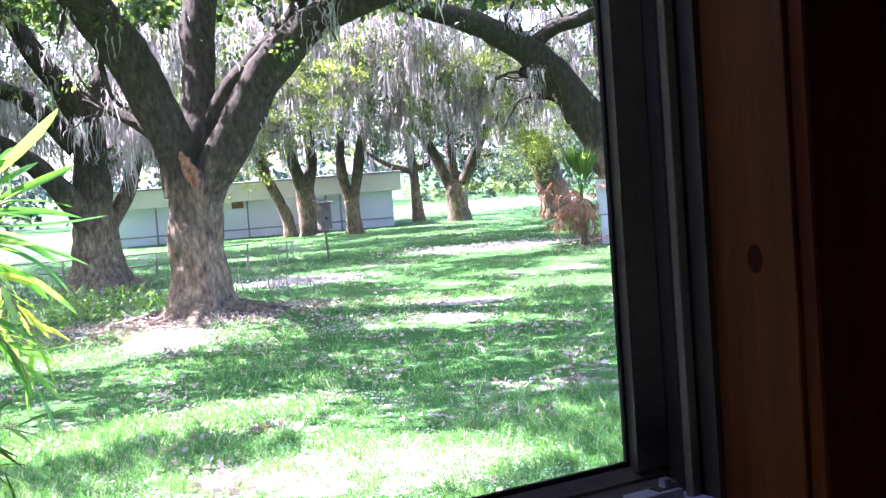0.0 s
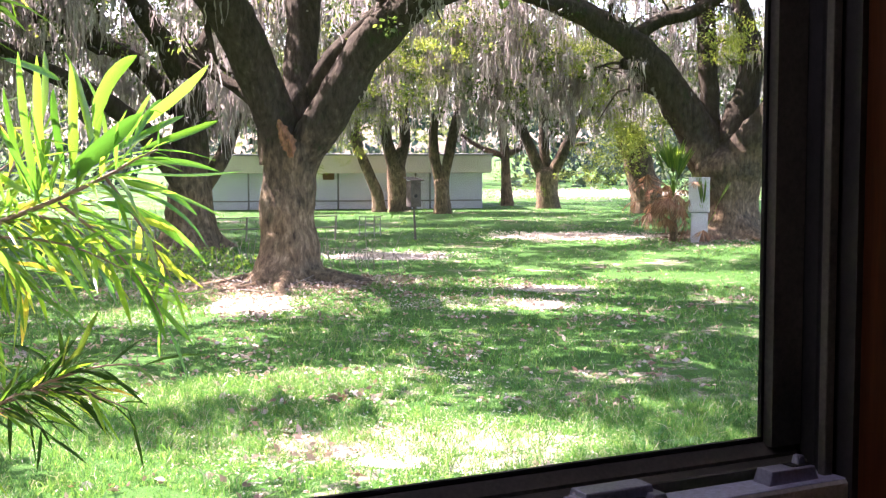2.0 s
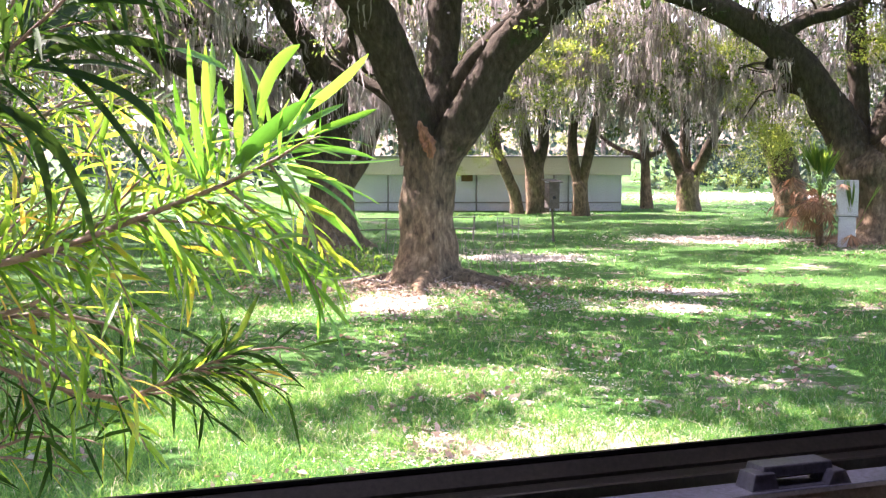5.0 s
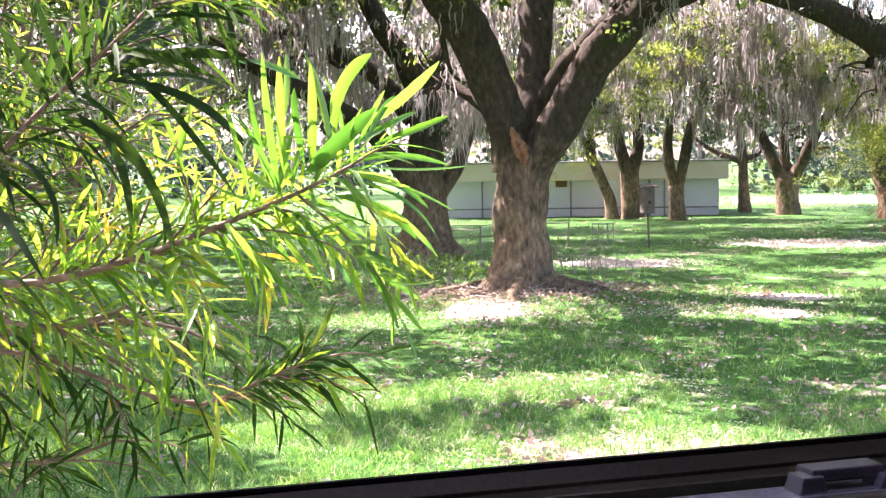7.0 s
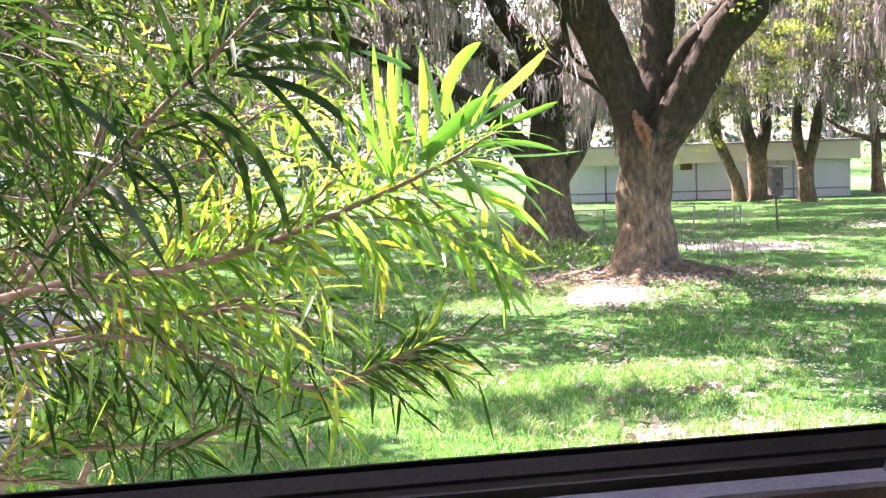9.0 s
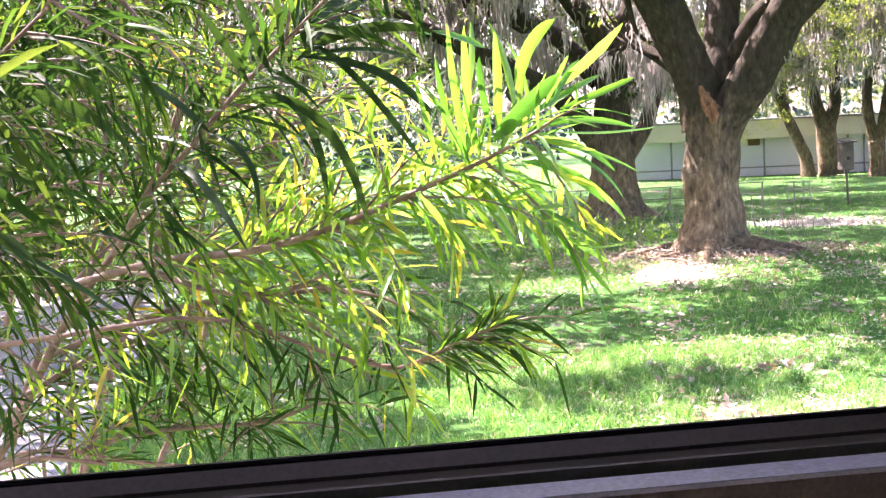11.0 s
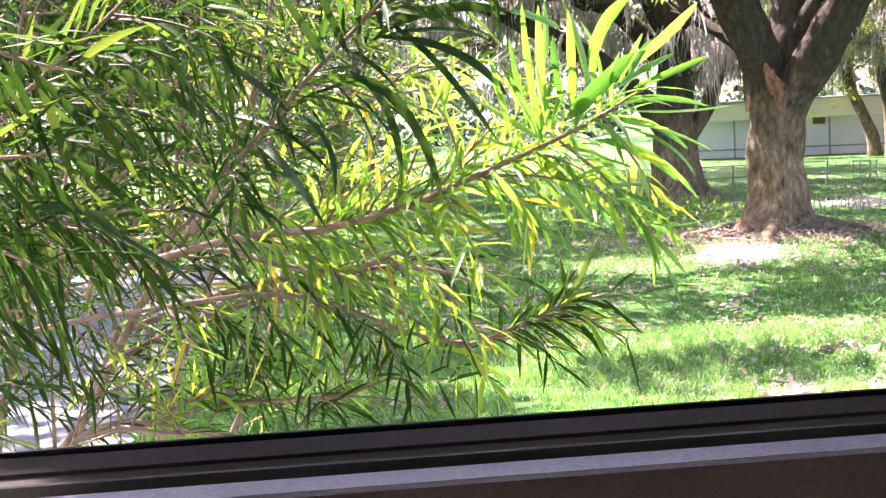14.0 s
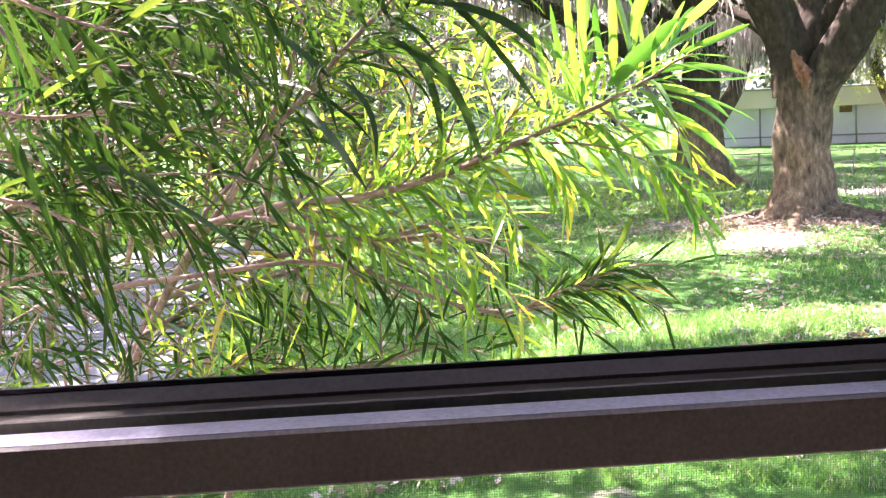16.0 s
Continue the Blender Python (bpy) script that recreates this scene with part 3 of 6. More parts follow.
def oak(x, y):
    o = {"at": (x, y), "limbs": []}
    OAKS.append(o)
    return o


def bough(o, *points):
    o["limbs"].append(points)


oak_main = oak(9.17, 26.54)
bough(oak_main, (0.02, 0.02, 0.07, 0.82), (-0.02, 0.05, 0.79, 0.67), (-0.04, 0.05, 1.71, 0.60), (0.03, 0.04, 2.65, 0.61), (0.09, -0.01, 3.22, 0.70))
bough(oak_main, (-0.11, 0.07, 2.94, 0.53), (-0.35, 0.04, 4.04, 0.49), (-0.95, -0.07, 5.31, 0.49), (-1.71, -0.33, 6.52, 0.49), (-3.02, -0.98, 7.76, 0.37), (-4.78, -1.64, 9.08, 0.24))
bough(oak_main, (0.21, 0.03, 3.16, 0.48), (0.40, 0.26, 4.24, 0.44), (0.57, 0.62, 5.46, 0.38), (0.80, 0.98, 6.85, 0.41), (1.38, 1.62, 9.01, 0.37), (1.42, 2.67, 11.58, 0.23))
bough(oak_main, (0.23, -0.09, 3.03, 0.50), (0.71, -0.66, 4.02, 0.49), (1.23, -1.19, 5.13, 0.47), (1.64, -1.61, 5.79, 0.46), (2.18, -2.17, 6.40, 0.40), (3.11, -2.96, 6.86, 0.34), (4.17, -3.89, 7.19, 0.27), (5.44, -5.20, 7.63, 0.18))
bough(oak_main, (0.44, 0.16, 4.23, 0.27), (0.95, -0.15, 5.14, 0.27), (1.55, -0.61, 5.91, 0.24), (2.19, -1.12, 6.66, 0.21), (2.64, -1.67, 7.75, 0.16))
bough(oak_main, (-0.74, 0.26, 4.35, 0.19), (-1.15, 0.91, 4.77, 0.13), (-1.51, 1.55, 5.07, 0.11))
oak_behind = oak(10.19, 38.95)
bough(oak_behind, (0.02, 0.01, -0.02, 0.90), (0.04, 0.01, 1.08, 0.75), (0.07, 0.02, 2.54, 0.62), (0.07, 0.04, 4.37, 0.49), (0.16, 0.06, 5.62, 0.53))
bough(oak_behind, (0.07, 0.07, 5.35, 0.45), (-0.72, -0.15, 6.54, 0.37), (-1.43, -0.40, 7.41, 0.33), (-1.97, -0.43, 8.43, 0.29), (-3.08, -0.73, 10.02, 0.20))
bough(oak_behind, (-0.27, 0.28, 4.54, 0.34), (-1.32, 0.95, 6.00, 0.30), (-2.76, 1.67, 6.91, 0.28), (-4.54, 2.39, 7.61, 0.24), (-6.44, 3.24, 8.67, 0.17))
bough(oak_behind, (-0.11, 0.03, 5.08, 0.38), (0.48, 0.07, 6.28, 0.32), (0.99, 0.13, 7.30, 0.28), (1.34, 0.24, 9.15, 0.23), (1.35, 0.44, 11.36, 0.15))
bough(oak_behind, (0.27, 0.15, 1.61, 0.30), (0.97, 0.16, 2.60, 0.27), (1.41, 0.13, 3.41, 0.25), (1.70, 0.14, 4.70, 0.21), (1.70, 0.22, 5.91, 0.17), (1.49, 0.38, 7.57, 0.12))
bough(oak_behind, (-0.16, -0.27, 2.00, 0.38), (-1.39, -0.26, 3.71, 0.34), (-3.02, -0.31, 4.92, 0.30), (-5.00, -0.37, 5.89, 0.26), (-7.19, -0.71, 7.01, 0.19))
oak_pair = oak(26.11, 58.32)
bough(oak_pair, (-0.35, 0.16, 0.03, 0.39), (-0.53, 0.24, 1.13, 0.30), (-1.03, 0.46, 2.45, 0.27), (-1.58, 0.69, 3.92, 0.24), (-1.97, 0.85, 5.97, 0.21), (-2.21, 0.95, 9.15, 0.15))
bough(oak_pair, (0.74, -0.01, 0.04, 0.65), (0.64, 0.03, 1.26, 0.53), (0.54, 0.08, 2.45, 0.47))
bough(oak_pair, (0.54, 0.08, 2.15, 0.36), (0.11, 0.17, 3.63, 0.33), (-0.14, 0.17, 5.39, 0.27), (-0.08, 0.03, 8.30, 0.21), (-0.85, 0.38, 10.89, 0.15))
bough(oak_pair, (0.60, 0.06, 2.15, 0.36), (1.03, -0.03, 3.92, 0.30), (0.97, 0.10, 5.70, 0.27), (1.47, -0.13, 8.34, 0.21), (2.14, -0.46, 10.96, 0.15))
oak_vee = oak(27.78, 55.22)
bough(oak_vee, (0.00, -0.00, 0.03, 0.49), (-0.05, 0.02, 0.89, 0.37), (-0.07, 0.04, 1.61, 0.37))
bough(oak_vee, (-0.12, 0.06, 1.46, 0.26), (-0.37, 0.19, 3.03, 0.26), (-0.37, 0.18, 4.46, 0.23), (-0.00, 0.00, 5.87, 0.20), (0.21, -0.11, 7.85, 0.14), (-0.16, 0.08, 10.66, 0.11))
bough(oak_vee, (0.03, -0.02, 1.46, 0.26), (0.37, -0.19, 3.32, 0.26), (0.74, -0.16, 4.74, 0.26), (1.05, -0.21, 6.03, 0.23), (1.65, -0.42, 7.59, 0.17), (2.95, -1.03, 9.86, 0.11))
oak_slim = oak(35.24, 61.55)
bough(oak_slim, (0.00, 0.00, -0.00, 0.39), (-0.06, 0.03, 1.38, 0.30), (-0.11, 0.07, 3.01, 0.26), (-0.28, 0.16, 5.29, 0.23), (-0.08, 0.05, 8.53, 0.16))
bough(oak_slim, (-0.06, 0.03, 2.85, 0.20), (-0.94, 0.53, 3.18, 0.16), (-1.80, 1.00, 3.67, 0.13), (-2.38, 1.31, 4.16, 0.10))
bough(oak_slim, (-0.06, 0.03, 3.01, 0.20), (0.77, -0.10, 3.27, 0.16), (1.02, -0.02, 3.99, 0.10))
oak_multi = oak(35.71, 57.84)
bough(oak_multi, (-0.00, 0.00, 0.06, 0.76), (-0.06, 0.03, 0.97, 0.60), (-0.06, 0.04, 1.92, 0.63))
bough(oak_multi, (-0.22, 0.13, 1.60, 0.32), (-0.67, 0.41, 2.86, 0.32), (-1.21, 0.74, 4.26, 0.28), (-1.83, 1.10, 5.36, 0.22), (-2.70, 1.59, 7.69, 0.16))
bough(oak_multi, (0.10, 0.29, 1.75, 0.28), (-0.01, 0.48, 3.64, 0.28), (0.04, 0.56, 5.52, 0.25), (-0.10, 0.77, 8.65, 0.16))
bough(oak_multi, (0.16, -0.10, 1.76, 0.35), (0.55, -0.58, 3.01, 0.32), (1.14, -1.08, 4.56, 0.28), (1.85, -1.67, 5.94, 0.25), (2.80, -2.44, 8.22, 0.19))
bough(oak_multi, (0.76, -0.24, 3.16, 0.16), (1.45, -0.33, 3.48, 0.13), (2.22, -0.47, 3.57, 0.09))
oak_lean = oak(37.31, 50.83)
bough(oak_lean, (0.07, -0.05, 0.06, 0.88), (-0.17, 0.13, 1.56, 0.79), (-0.48, 0.35, 3.01, 0.73), (-0.94, 0.68, 4.45, 0.64), (-1.44, 1.03, 6.03, 0.56), (-1.92, 1.36, 7.61, 0.47), (-2.52, 1.77, 10.19, 0.35))
bough(oak_lean, (-1.07, 0.77, 4.30, 0.23), (-1.79, 1.27, 5.03, 0.20), (-2.50, 1.75, 5.61, 0.18), (-3.47, 2.39, 6.48, 0.12))
oak_right = oak(28.84, 34.60)
bough(oak_right, (0.15, 0.00, -0.04, 1.18), (0.17, 0.07, 0.79, 1.01), (0.16, 0.10, 1.71, 1.06), (0.01, 0.09, 2.71, 1.20))
bough(oak_right, (-0.43, 0.36, 2.50, 0.72), (-0.90, 0.74, 3.92, 0.72), (-1.63, 1.05, 5.23, 0.65), (-2.42, 1.39, 6.44, 0.57), (-3.42, 1.86, 7.34, 0.53), (-4.76, 2.54, 8.16, 0.44), (-6.30, 3.27, 8.82, 0.38), (-8.55, 3.97, 9.55, 0.30))
bough(oak_right, (-1.02, 1.08, 4.53, 0.23), (-1.47, 1.81, 5.21, 0.21), (-1.91, 2.39, 5.49, 0.19), (-2.26, 2.88, 5.45, 0.15))
bough(oak_right, (-1.78, 1.41, 5.85, 0.27), (-2.59, 1.64, 6.15, 0.23), (-3.36, 1.82, 6.30, 0.19))
bough(oak_right, (-0.00, 0.65, 2.90, 0.42), (0.05, 1.00, 4.54, 0.38), (0.08, 1.23, 6.38, 0.36), (0.13, 1.44, 8.23, 0.34), (-0.05, 1.97, 10.53, 0.25))
bough(oak_right, (0.12, 0.15, 2.92, 0.61), (0.74, 0.02, 4.73, 0.53), (1.12, 0.01, 6.33, 0.47), (1.07, 0.33, 7.76, 0.37), (0.76, 0.89, 9.40, 0.28))
bough(oak_right, (0.11, -0.35, 2.30, 0.84), (0.61, -1.05, 3.59, 0.80), (1.15, -1.80, 4.65, 0.72), (1.90, -3.06, 6.12, 0.59), (3.04, -4.79, 8.04, 0.42))
bough(oak_right, (0.57, 0.04, 2.09, 0.72), (1.98, -0.66, 3.09, 0.55), (3.47, -1.52, 3.88, 0.42), (5.28, -2.79, 5.43, 0.30))
bough(oak_right, (0.67, 0.09, 6.71, 0.23), (1.10, -0.68, 6.57, 0.21), (1.67, -1.46, 6.19, 0.19), (2.39, -2.56, 5.98, 0.13))
bough(oak_right, (-2.96, 1.66, 7.24, 0.27), (-2.00, 1.33, 7.84, 0.25), (-0.90, 0.99, 8.14, 0.25), (0.17, 0.64, 8.75, 0.21))
oak_back = oak(27.63, 66.23)
bough(oak_back, (0.00, 0.00, 0.00, 0.43), (0.07, -0.03, 1.39, 0.37), (0.15, -0.06, 3.36, 0.33), (-0.04, 0.02, 5.99, 0.30), (0.44, -0.19, 9.24, 0.20))

oak_left = oak(-8.5, 41.0)
bough(oak_left, (0, 0, -0.1, 0.8), (0.1, 0, 0.8, 0.55), (0.0, 0.1, 2.2, 0.5), (0.1, 0, 3.4, 0.55))
bough(oak_left, (0, 0, 3.0, 0.4), (-1.0, 0.3, 5.0, 0.36), (-2.6, 0.2, 7.0, 0.3), (-4.5, 0, 9.0, 0.2))
bough(oak_left, (0.1, 0, 3.0, 0.4), (0.9, -0.5, 5.0, 0.36), (1.8, -1.2, 7.4, 0.3), (3.0, -2.5, 9.6, 0.2))
bough(oak_left, (0.1, 0, 3.0, 0.3), (0.2, 0.8, 5.4, 0.28), (0.0, 1.5, 8.0, 0.24), (0.3, 2.0, 10.5, 0.15))
# unseen oak, added to keep the sun off the window
oak_unseen = oak(-7.5, 9.5)
bough(oak_unseen, (0, 0, -0.1, 0.7), (0.1, 0, 0.8, 0.5), (0.0, 0.1, 2.4, 0.45), (0.1, 0, 4.0, 0.5))
bough(oak_unseen, (0.1, 0, 3.6, 0.36), (-1.3, 0.3, 6.0, 0.32), (-3.9, 0.2, 8.2, 0.26), (-6.0, 0, 9.6, 0.16))
bough(oak_unseen, (0.1, 0, 3.6, 0.36), (1.8, 1.5, 6.4, 0.3), (4.2, 3.2, 8.6, 0.24), (7.0, 4.5, 10.0, 0.14))
oak_far_left = oak(-1.0, 55.0)
bough(oak_far_left, (0, 0, -0.1, 0.7), (0.1, 0, 0.8, 0.5), (0.0, 0.1, 2.2, 0.45), (0.2, 0, 3.6, 0.5))
bough(oak_far_left, (0.1, 0, 3.2, 0.36), (-1.3, 0.3, 5.0, 0.32), (-2.9, 0.2, 6.8, 0.26), (-5.0, 0, 8.6, 0.16))
bough(oak_far_left, (0.2, 0, 3.2, 0.36), (1.3, -0.5, 5.2, 0.3), (2.4, -1.2, 7.4, 0.24), (3.6, -2.5, 9.6, 0.16))
oak_west = oak(-20.0, 32.0)
bough(oak_west, (0, 0, -0.1, 0.8), (0.1, 0, 0.8, 0.56), (0.0, 0.1, 2.2, 0.5), (0.1, 0, 3.4, 0.52))
bough(oak_west, (0, 0, 3.0, 0.4), (-1.2, 0.3, 4.8, 0.34), (-3.0, 0.2, 6.6, 0.28), (-5.0, 0, 8.4, 0.18))
bough(oak_west, (0.1, 0, 3.0, 0.4), (1.4, -0.5, 4.8, 0.34), (3.2, -1.2, 6.6, 0.28), (5.2, -2.5, 8.4, 0.18))
bough(oak_west, (0.1, 0, 3.0, 0.3), (0.2, 0.8, 5.4, 0.28), (0.0, 1.5, 8.0, 0.24), (0.3, 2.0, 10.5, 0.15))
LABELS = ["broad old live oak with a flared forking trunk", "dark leaning live oak hung with grey moss", "paired slender live oak trunks before the building",
          "forked slender live oak hung with moss", "slim straight oak with a crooked side branch", "spreading live oak forking low above the lawn",
          "leaning live oak behind the palm", "massive live oak with many heavy limbs", "dark straight oak close by the pale building",
          "mossy live oak beside the concrete path", "unseen live oak added beside the house for shade", "mossy live oak at the lawn's far side", "wide mossy live oak beyond the path"]

# gaps in the crowns above the sunlit places: centre, half-width across, half-length along the view
SUNNY = [(7.2, 23.4, 0.95, 2.0), (5.3, 10.6, 1.6, 1.35), (24.3, 37.6, 3.6, 2.7), (14.7, 33.0, 2.5, 2.0), (3.6, 11.0, 0.7, 1.0), (2.7, 14.6, 1.1, 0.9), (2.2, 11.2, 0.8, 0.6),
         (5.2, 15.0, 1.0, 0.7), (12.4, 20.6, 0.9, 1.0), (14.0, 23.0, 1.4, 1.0), (18.5, 24.5, 1.5, 1.0), (20.4, 22.6, 1.3, 0.8),
         (28, 60, 5, 3), (22, 55, 4, 2), (36, 56, 5, 3), (17, 58, 4, 2), (30, 48, 4, 1.5),
         (26, 31, 1.5, 1.2), (9.5, 29.5, 1.0, 0.8), (20, 44, 4, 1.5)]
SHADY = [(9.5, 17.0, 5.0, 3.0), (14.0, 17.5, 4.0, 2.4), (11.5, 27.5, 1.6, 1.4), (7.0, 18.0, 3.0, 1.6), (-4.8, 16.0, 3.0, 9.0), (9.6, 13.2, 2.6, 1.3), (11.5, 14.5, 2.5, 1.5), (3.8, 27.0, 2.4, 3.5), (1.2, 21.5, 2.4, 3.0)]


def inside(table, x, y, slack=0.0):
    for cx, cy, a, b in table:
        d = math.hypot(cx + 0.74, cy + 0.9)
        ux, uy = (cx + 0.74) / d, (cy + 0.9) / d
        px, py = x - cx, y - cy
        wob = 1 + 0.25 * noise.noise((x * 0.9, y * 0.9, cx))
        if ((px * uy - py * ux) / (a + slack)) ** 2 + ((px * ux + py * uy) / (b + slack)) ** 2 < wob:
            return True
    return False


def shaded(x, y):
    """How likely foliage hangs in the sun's way to this place on the lawn."""
    if math.hypot(x - 1.2, y + 2.15) < 1.0:
        return 1.0
    if math.hypot(x - 0.84, y + 0.57) < 1.46 or inside(SUNNY, x, y, 0.5):
        return 0.0
    if inside(SHADY, x, y):
        return 1.0
    n = noise.noise((x * 0.33, y * 0.33, 11)) + 0.5 * noise.noise((x * 0.9, y * 0.9, 4))
    d = math.hypot(x + 0.74, y + 0.9)
    if d < 17:
        n += 0.45 * noise.noise((x * 1.9, y * 1.9, 8))
    bias = 0.22 if d < 17 else 0.20 if d < 23 else 0.04
    return 1.0 if n + bias > 0 else 0.06


crowns = {i: [[], []] for i in range(len(OAKS))}
mosses = {i: [] for i in range(len(OAKS))}
rng = np.random.default_rng(21)
cot = Vector((TO_SUN.x / TO_SUN.z, TO_SUN.y / TO_SUN.z))
for _ in range(15500):
    x, y = rng.uniform(-22, 46), rng.uniform(1, 76)
    d = math.hypot(x, y)
    low = max(8.0, 3.9 + 0.115 * d)
    z = rng.uniform(low, low + 4.5)
    if shaded(x - z * cot.x, y - z * cot.y) < rng.random():
        continue
    near = [(math.hypot(x - o["at"][0], y - o["at"][1]), i) for i, o in enumerate(OAKS)]
    dist, i = min(near)
    if dist > 16 or y < 10.5:
        continue
    crowns[i][0].append((x, y, z, rng.uniform(0.5, 0.85), 34, 2.6))
for k in range(220):                                  # leaf clumps added out of view to keep sun off casing and sash
    x, y, z = (rng.uniform(0.55, 2.1), rng.uniform(-2.6, -1.95), rng.uniform(9, 12)) if k < 130 else (rng.uniform(0.32, 0.62) if k < 212 else rng.uniform(-0.05, 0.32), rng.uniform(-1.93, -1.85), rng.uniform(8, 9.5))
    crowns[OAKS.index(oak_unseen)][0].append((x + z * cot.x, y + z * cot.y, z, 0.3, 30, 1.6) if k < 130 else (x + z * cot.x, y + z * cot.y, z, 0.07, 14, 0.6))
for _ in range(520):                                  # unseen clumps added to the broad oak's crown towards the house, dimming its limbs
    x, y, z = rng.uniform(4, 21), rng.uniform(8.5, 14), rng.uniform(9.5, 13)
    if y - z * cot.y < 6.5 and noise.noise((x * 0.3, y * 0.3, 6)) > -0.2:
        crowns[0][0].append((x, y, z, rng.uniform(0.6, 1.0), 34, 2.8))

for i, o in enumerate(OAKS):
    bx, by = o["at"]
    for limb in o["limbs"][1:]:
        c = spline(limb, 0.5)
        for px, py, pz, pr in c[2:]:
            lit = shaded(bx + px - pz * cot.x, by + py - pz * cot.y) < 0.5 and pz > 7
            if pz > 3.4 and rng.random() < (0.4 if pr < 0.5 else 0.3):
                mosses[i].append((bx + px + rng.normal() * 0.1, by + py + rng.normal() * 0.1, pz - pr * 0.6, 0.8))
            if pz > 5.0 and rng.random() < 0.5 and not lit:      # leafy sprays on the boughs
                q = rng.normal(size=3) * (0.9, 0.9, 0.5)
                crowns[i][0].append((bx + px + q[0], by + py + q[1], pz + 0.5 + q[2], rng.uniform(0.3, 0.55), 40, 1.0))
# leafy, mossy drapes seen under the crowns: where each hangs (x, y, z), its spread and how much moss
DRAPES_NEAR = [(17.0, 46.0, 7.4, 3.0, 1.0), (21.5, 49.0, 7.6, 3.4, 1.2), (27.0, 52.0, 7.6, 3.6, 1.4), (32.0, 52.0, 7.6, 3.4, 1.4), (35.5, 47.5, 7.2, 3.0, 1.2),
          (25.5, 62.0, 8.2, 3.2, 1.0), (31.0, 60.0, 8.4, 3.2, 1.2), (38.5, 58.0, 7.8, 3.4, 1.2), (20.0, 62.0, 7.6, 3.4, 1.0), (8.0, 44.0, 7.6, 3.2, 1.3),
          (4.0, 42.0, 7.4, 3.0, 1.2)]
DRAPES_FAR = [(12.5, 46.0, 7.4, 2.8, 1.2), (0.0, 46.0, 6.8, 3.2, 1.0), 
          (-6.0, 42.0, 6.4, 3.6, 0.8), (14.0, 56.0, 7.0, 3.0, 0.9), (40.0, 50.0, 7.0, 3.0, 0.8), (6.0, 56.0, 6.6, 4.0, 1.0),
          (-2.0, 58.0, 6.4, 4.0, 1.0), (22.0, 70.0, 8.0, 4.0, 0.8), (34.0, 68.0, 8.5, 4.0, 0.8), (44.0, 62.0, 8.0, 4.0, 0.8), (12.0, 68.0, 7.5, 4.5, 0.8),
          (-3.0, 36.0, 6.0, 3.0, 0.8), (-8.0, 34.0, 5.6, 3.5, 0.8), (-12.0, 38.0, 5.6, 4.0, 0.8), (-6.0, 52.0, 5.6, 4.0, 0.8), (-12.0, 50.0, 5.6, 4.0, 0.8)]
DRAPES_WEST = [(-16.0, 27.0, 6.4, 3.2, 1.0), (-22.0, 30.0, 6.6, 3.6, 1.0), (-19.0, 37.0, 6.6, 3.6, 1.0), (-13.0, 31.0, 6.2, 3.0, 1.0), (-25.0, 24.0, 6.2, 3.6, 1.0),
               (-29.0, 36.0, 7.0, 4.5, 1.0), (-18.0, 46.0, 7.0, 4.5, 1.0), (-10.0, 44.0, 7.0, 3.5, 1.0), (-26.0, 46.0, 8.0, 5.0, 1.0)]
DRAPES_HIGH = [(1.0, 49.0, 10.5, 4.0, 1.4), (6.5, 52.0, 10.5, 4.0, 1.4), (12.0, 51.0, 11.0, 3.6, 1.4), (17.0, 57.0, 11.5, 4.0, 1.0), (-5.0, 47.0, 10.0, 4.0, 1.2), (22.5, 60.0, 12.0, 3.6, 0.8)]
MOSSY = [(23.1, 43.2, 7.8, 2.2, 1.6), (24.3, 42.5, 6.4, 2.0, 1.6), (24.9, 44.5, 4.9, 1.8, 1.4), (26.0, 41.4, 5.3, 2.0, 1.4), (30.8, 43.1, 5.9, 1.4, 1.2), (18.5, 43.2, 4.7, 1.6, 1.2), (22.5, 45.7, 8.0, 2.0, 1.4), (24.4, 49.3, 6.1, 1.6, 1.2), (24.4, 40.1, 8.0, 2.2, 1.3), (30.3, 45.8, 4.8, 2.0, 1.2), (19.9, 44.8, 8.2, 2.0, 1.2), (32.9, 44.0, 8.2, 1.6, 1.0), (35.6, 41.8, 6.7, 1.6, 0.9), (35.3, 40.8, 8.6, 2.5, 1.0), (36.2, 44.0, 6.1, 2.0, 1.0), (39.1, 44.1, 4.3, 2.0, 1.0)]
MOSSY_LEFT = [(5.6, 40.6, 7.4, 2.0, 1.4), (3.2, 43.9, 7.4, 2.2, 1.2), (4.4, 43.8, 6.1, 2.0, 1.2), (1.1, 47.1, 8.1, 2.4, 1.0), (9.8, 45.9, 5.3, 2.0, 1.3), (11.2, 39.3, 4.5, 1.5, 1.4), (-2.0, 47.1, 7.8, 3.0, 1.0), (-6.1, 46.8, 7.4, 3.0, 1.0), (6.7, 38.4, 7.5, 2.0, 1.2), (11.4, 37.2, 6.6, 1.6, 1.2), (19.1, 47.2, 8.1, 2.0, 1.0), (16.5, 48.1, 6.9, 1.8, 1.0), (21.8, 43.7, 7.5, 2.0, 1.0), (20.9, 46.4, 6.2, 1.6, 1.0)]
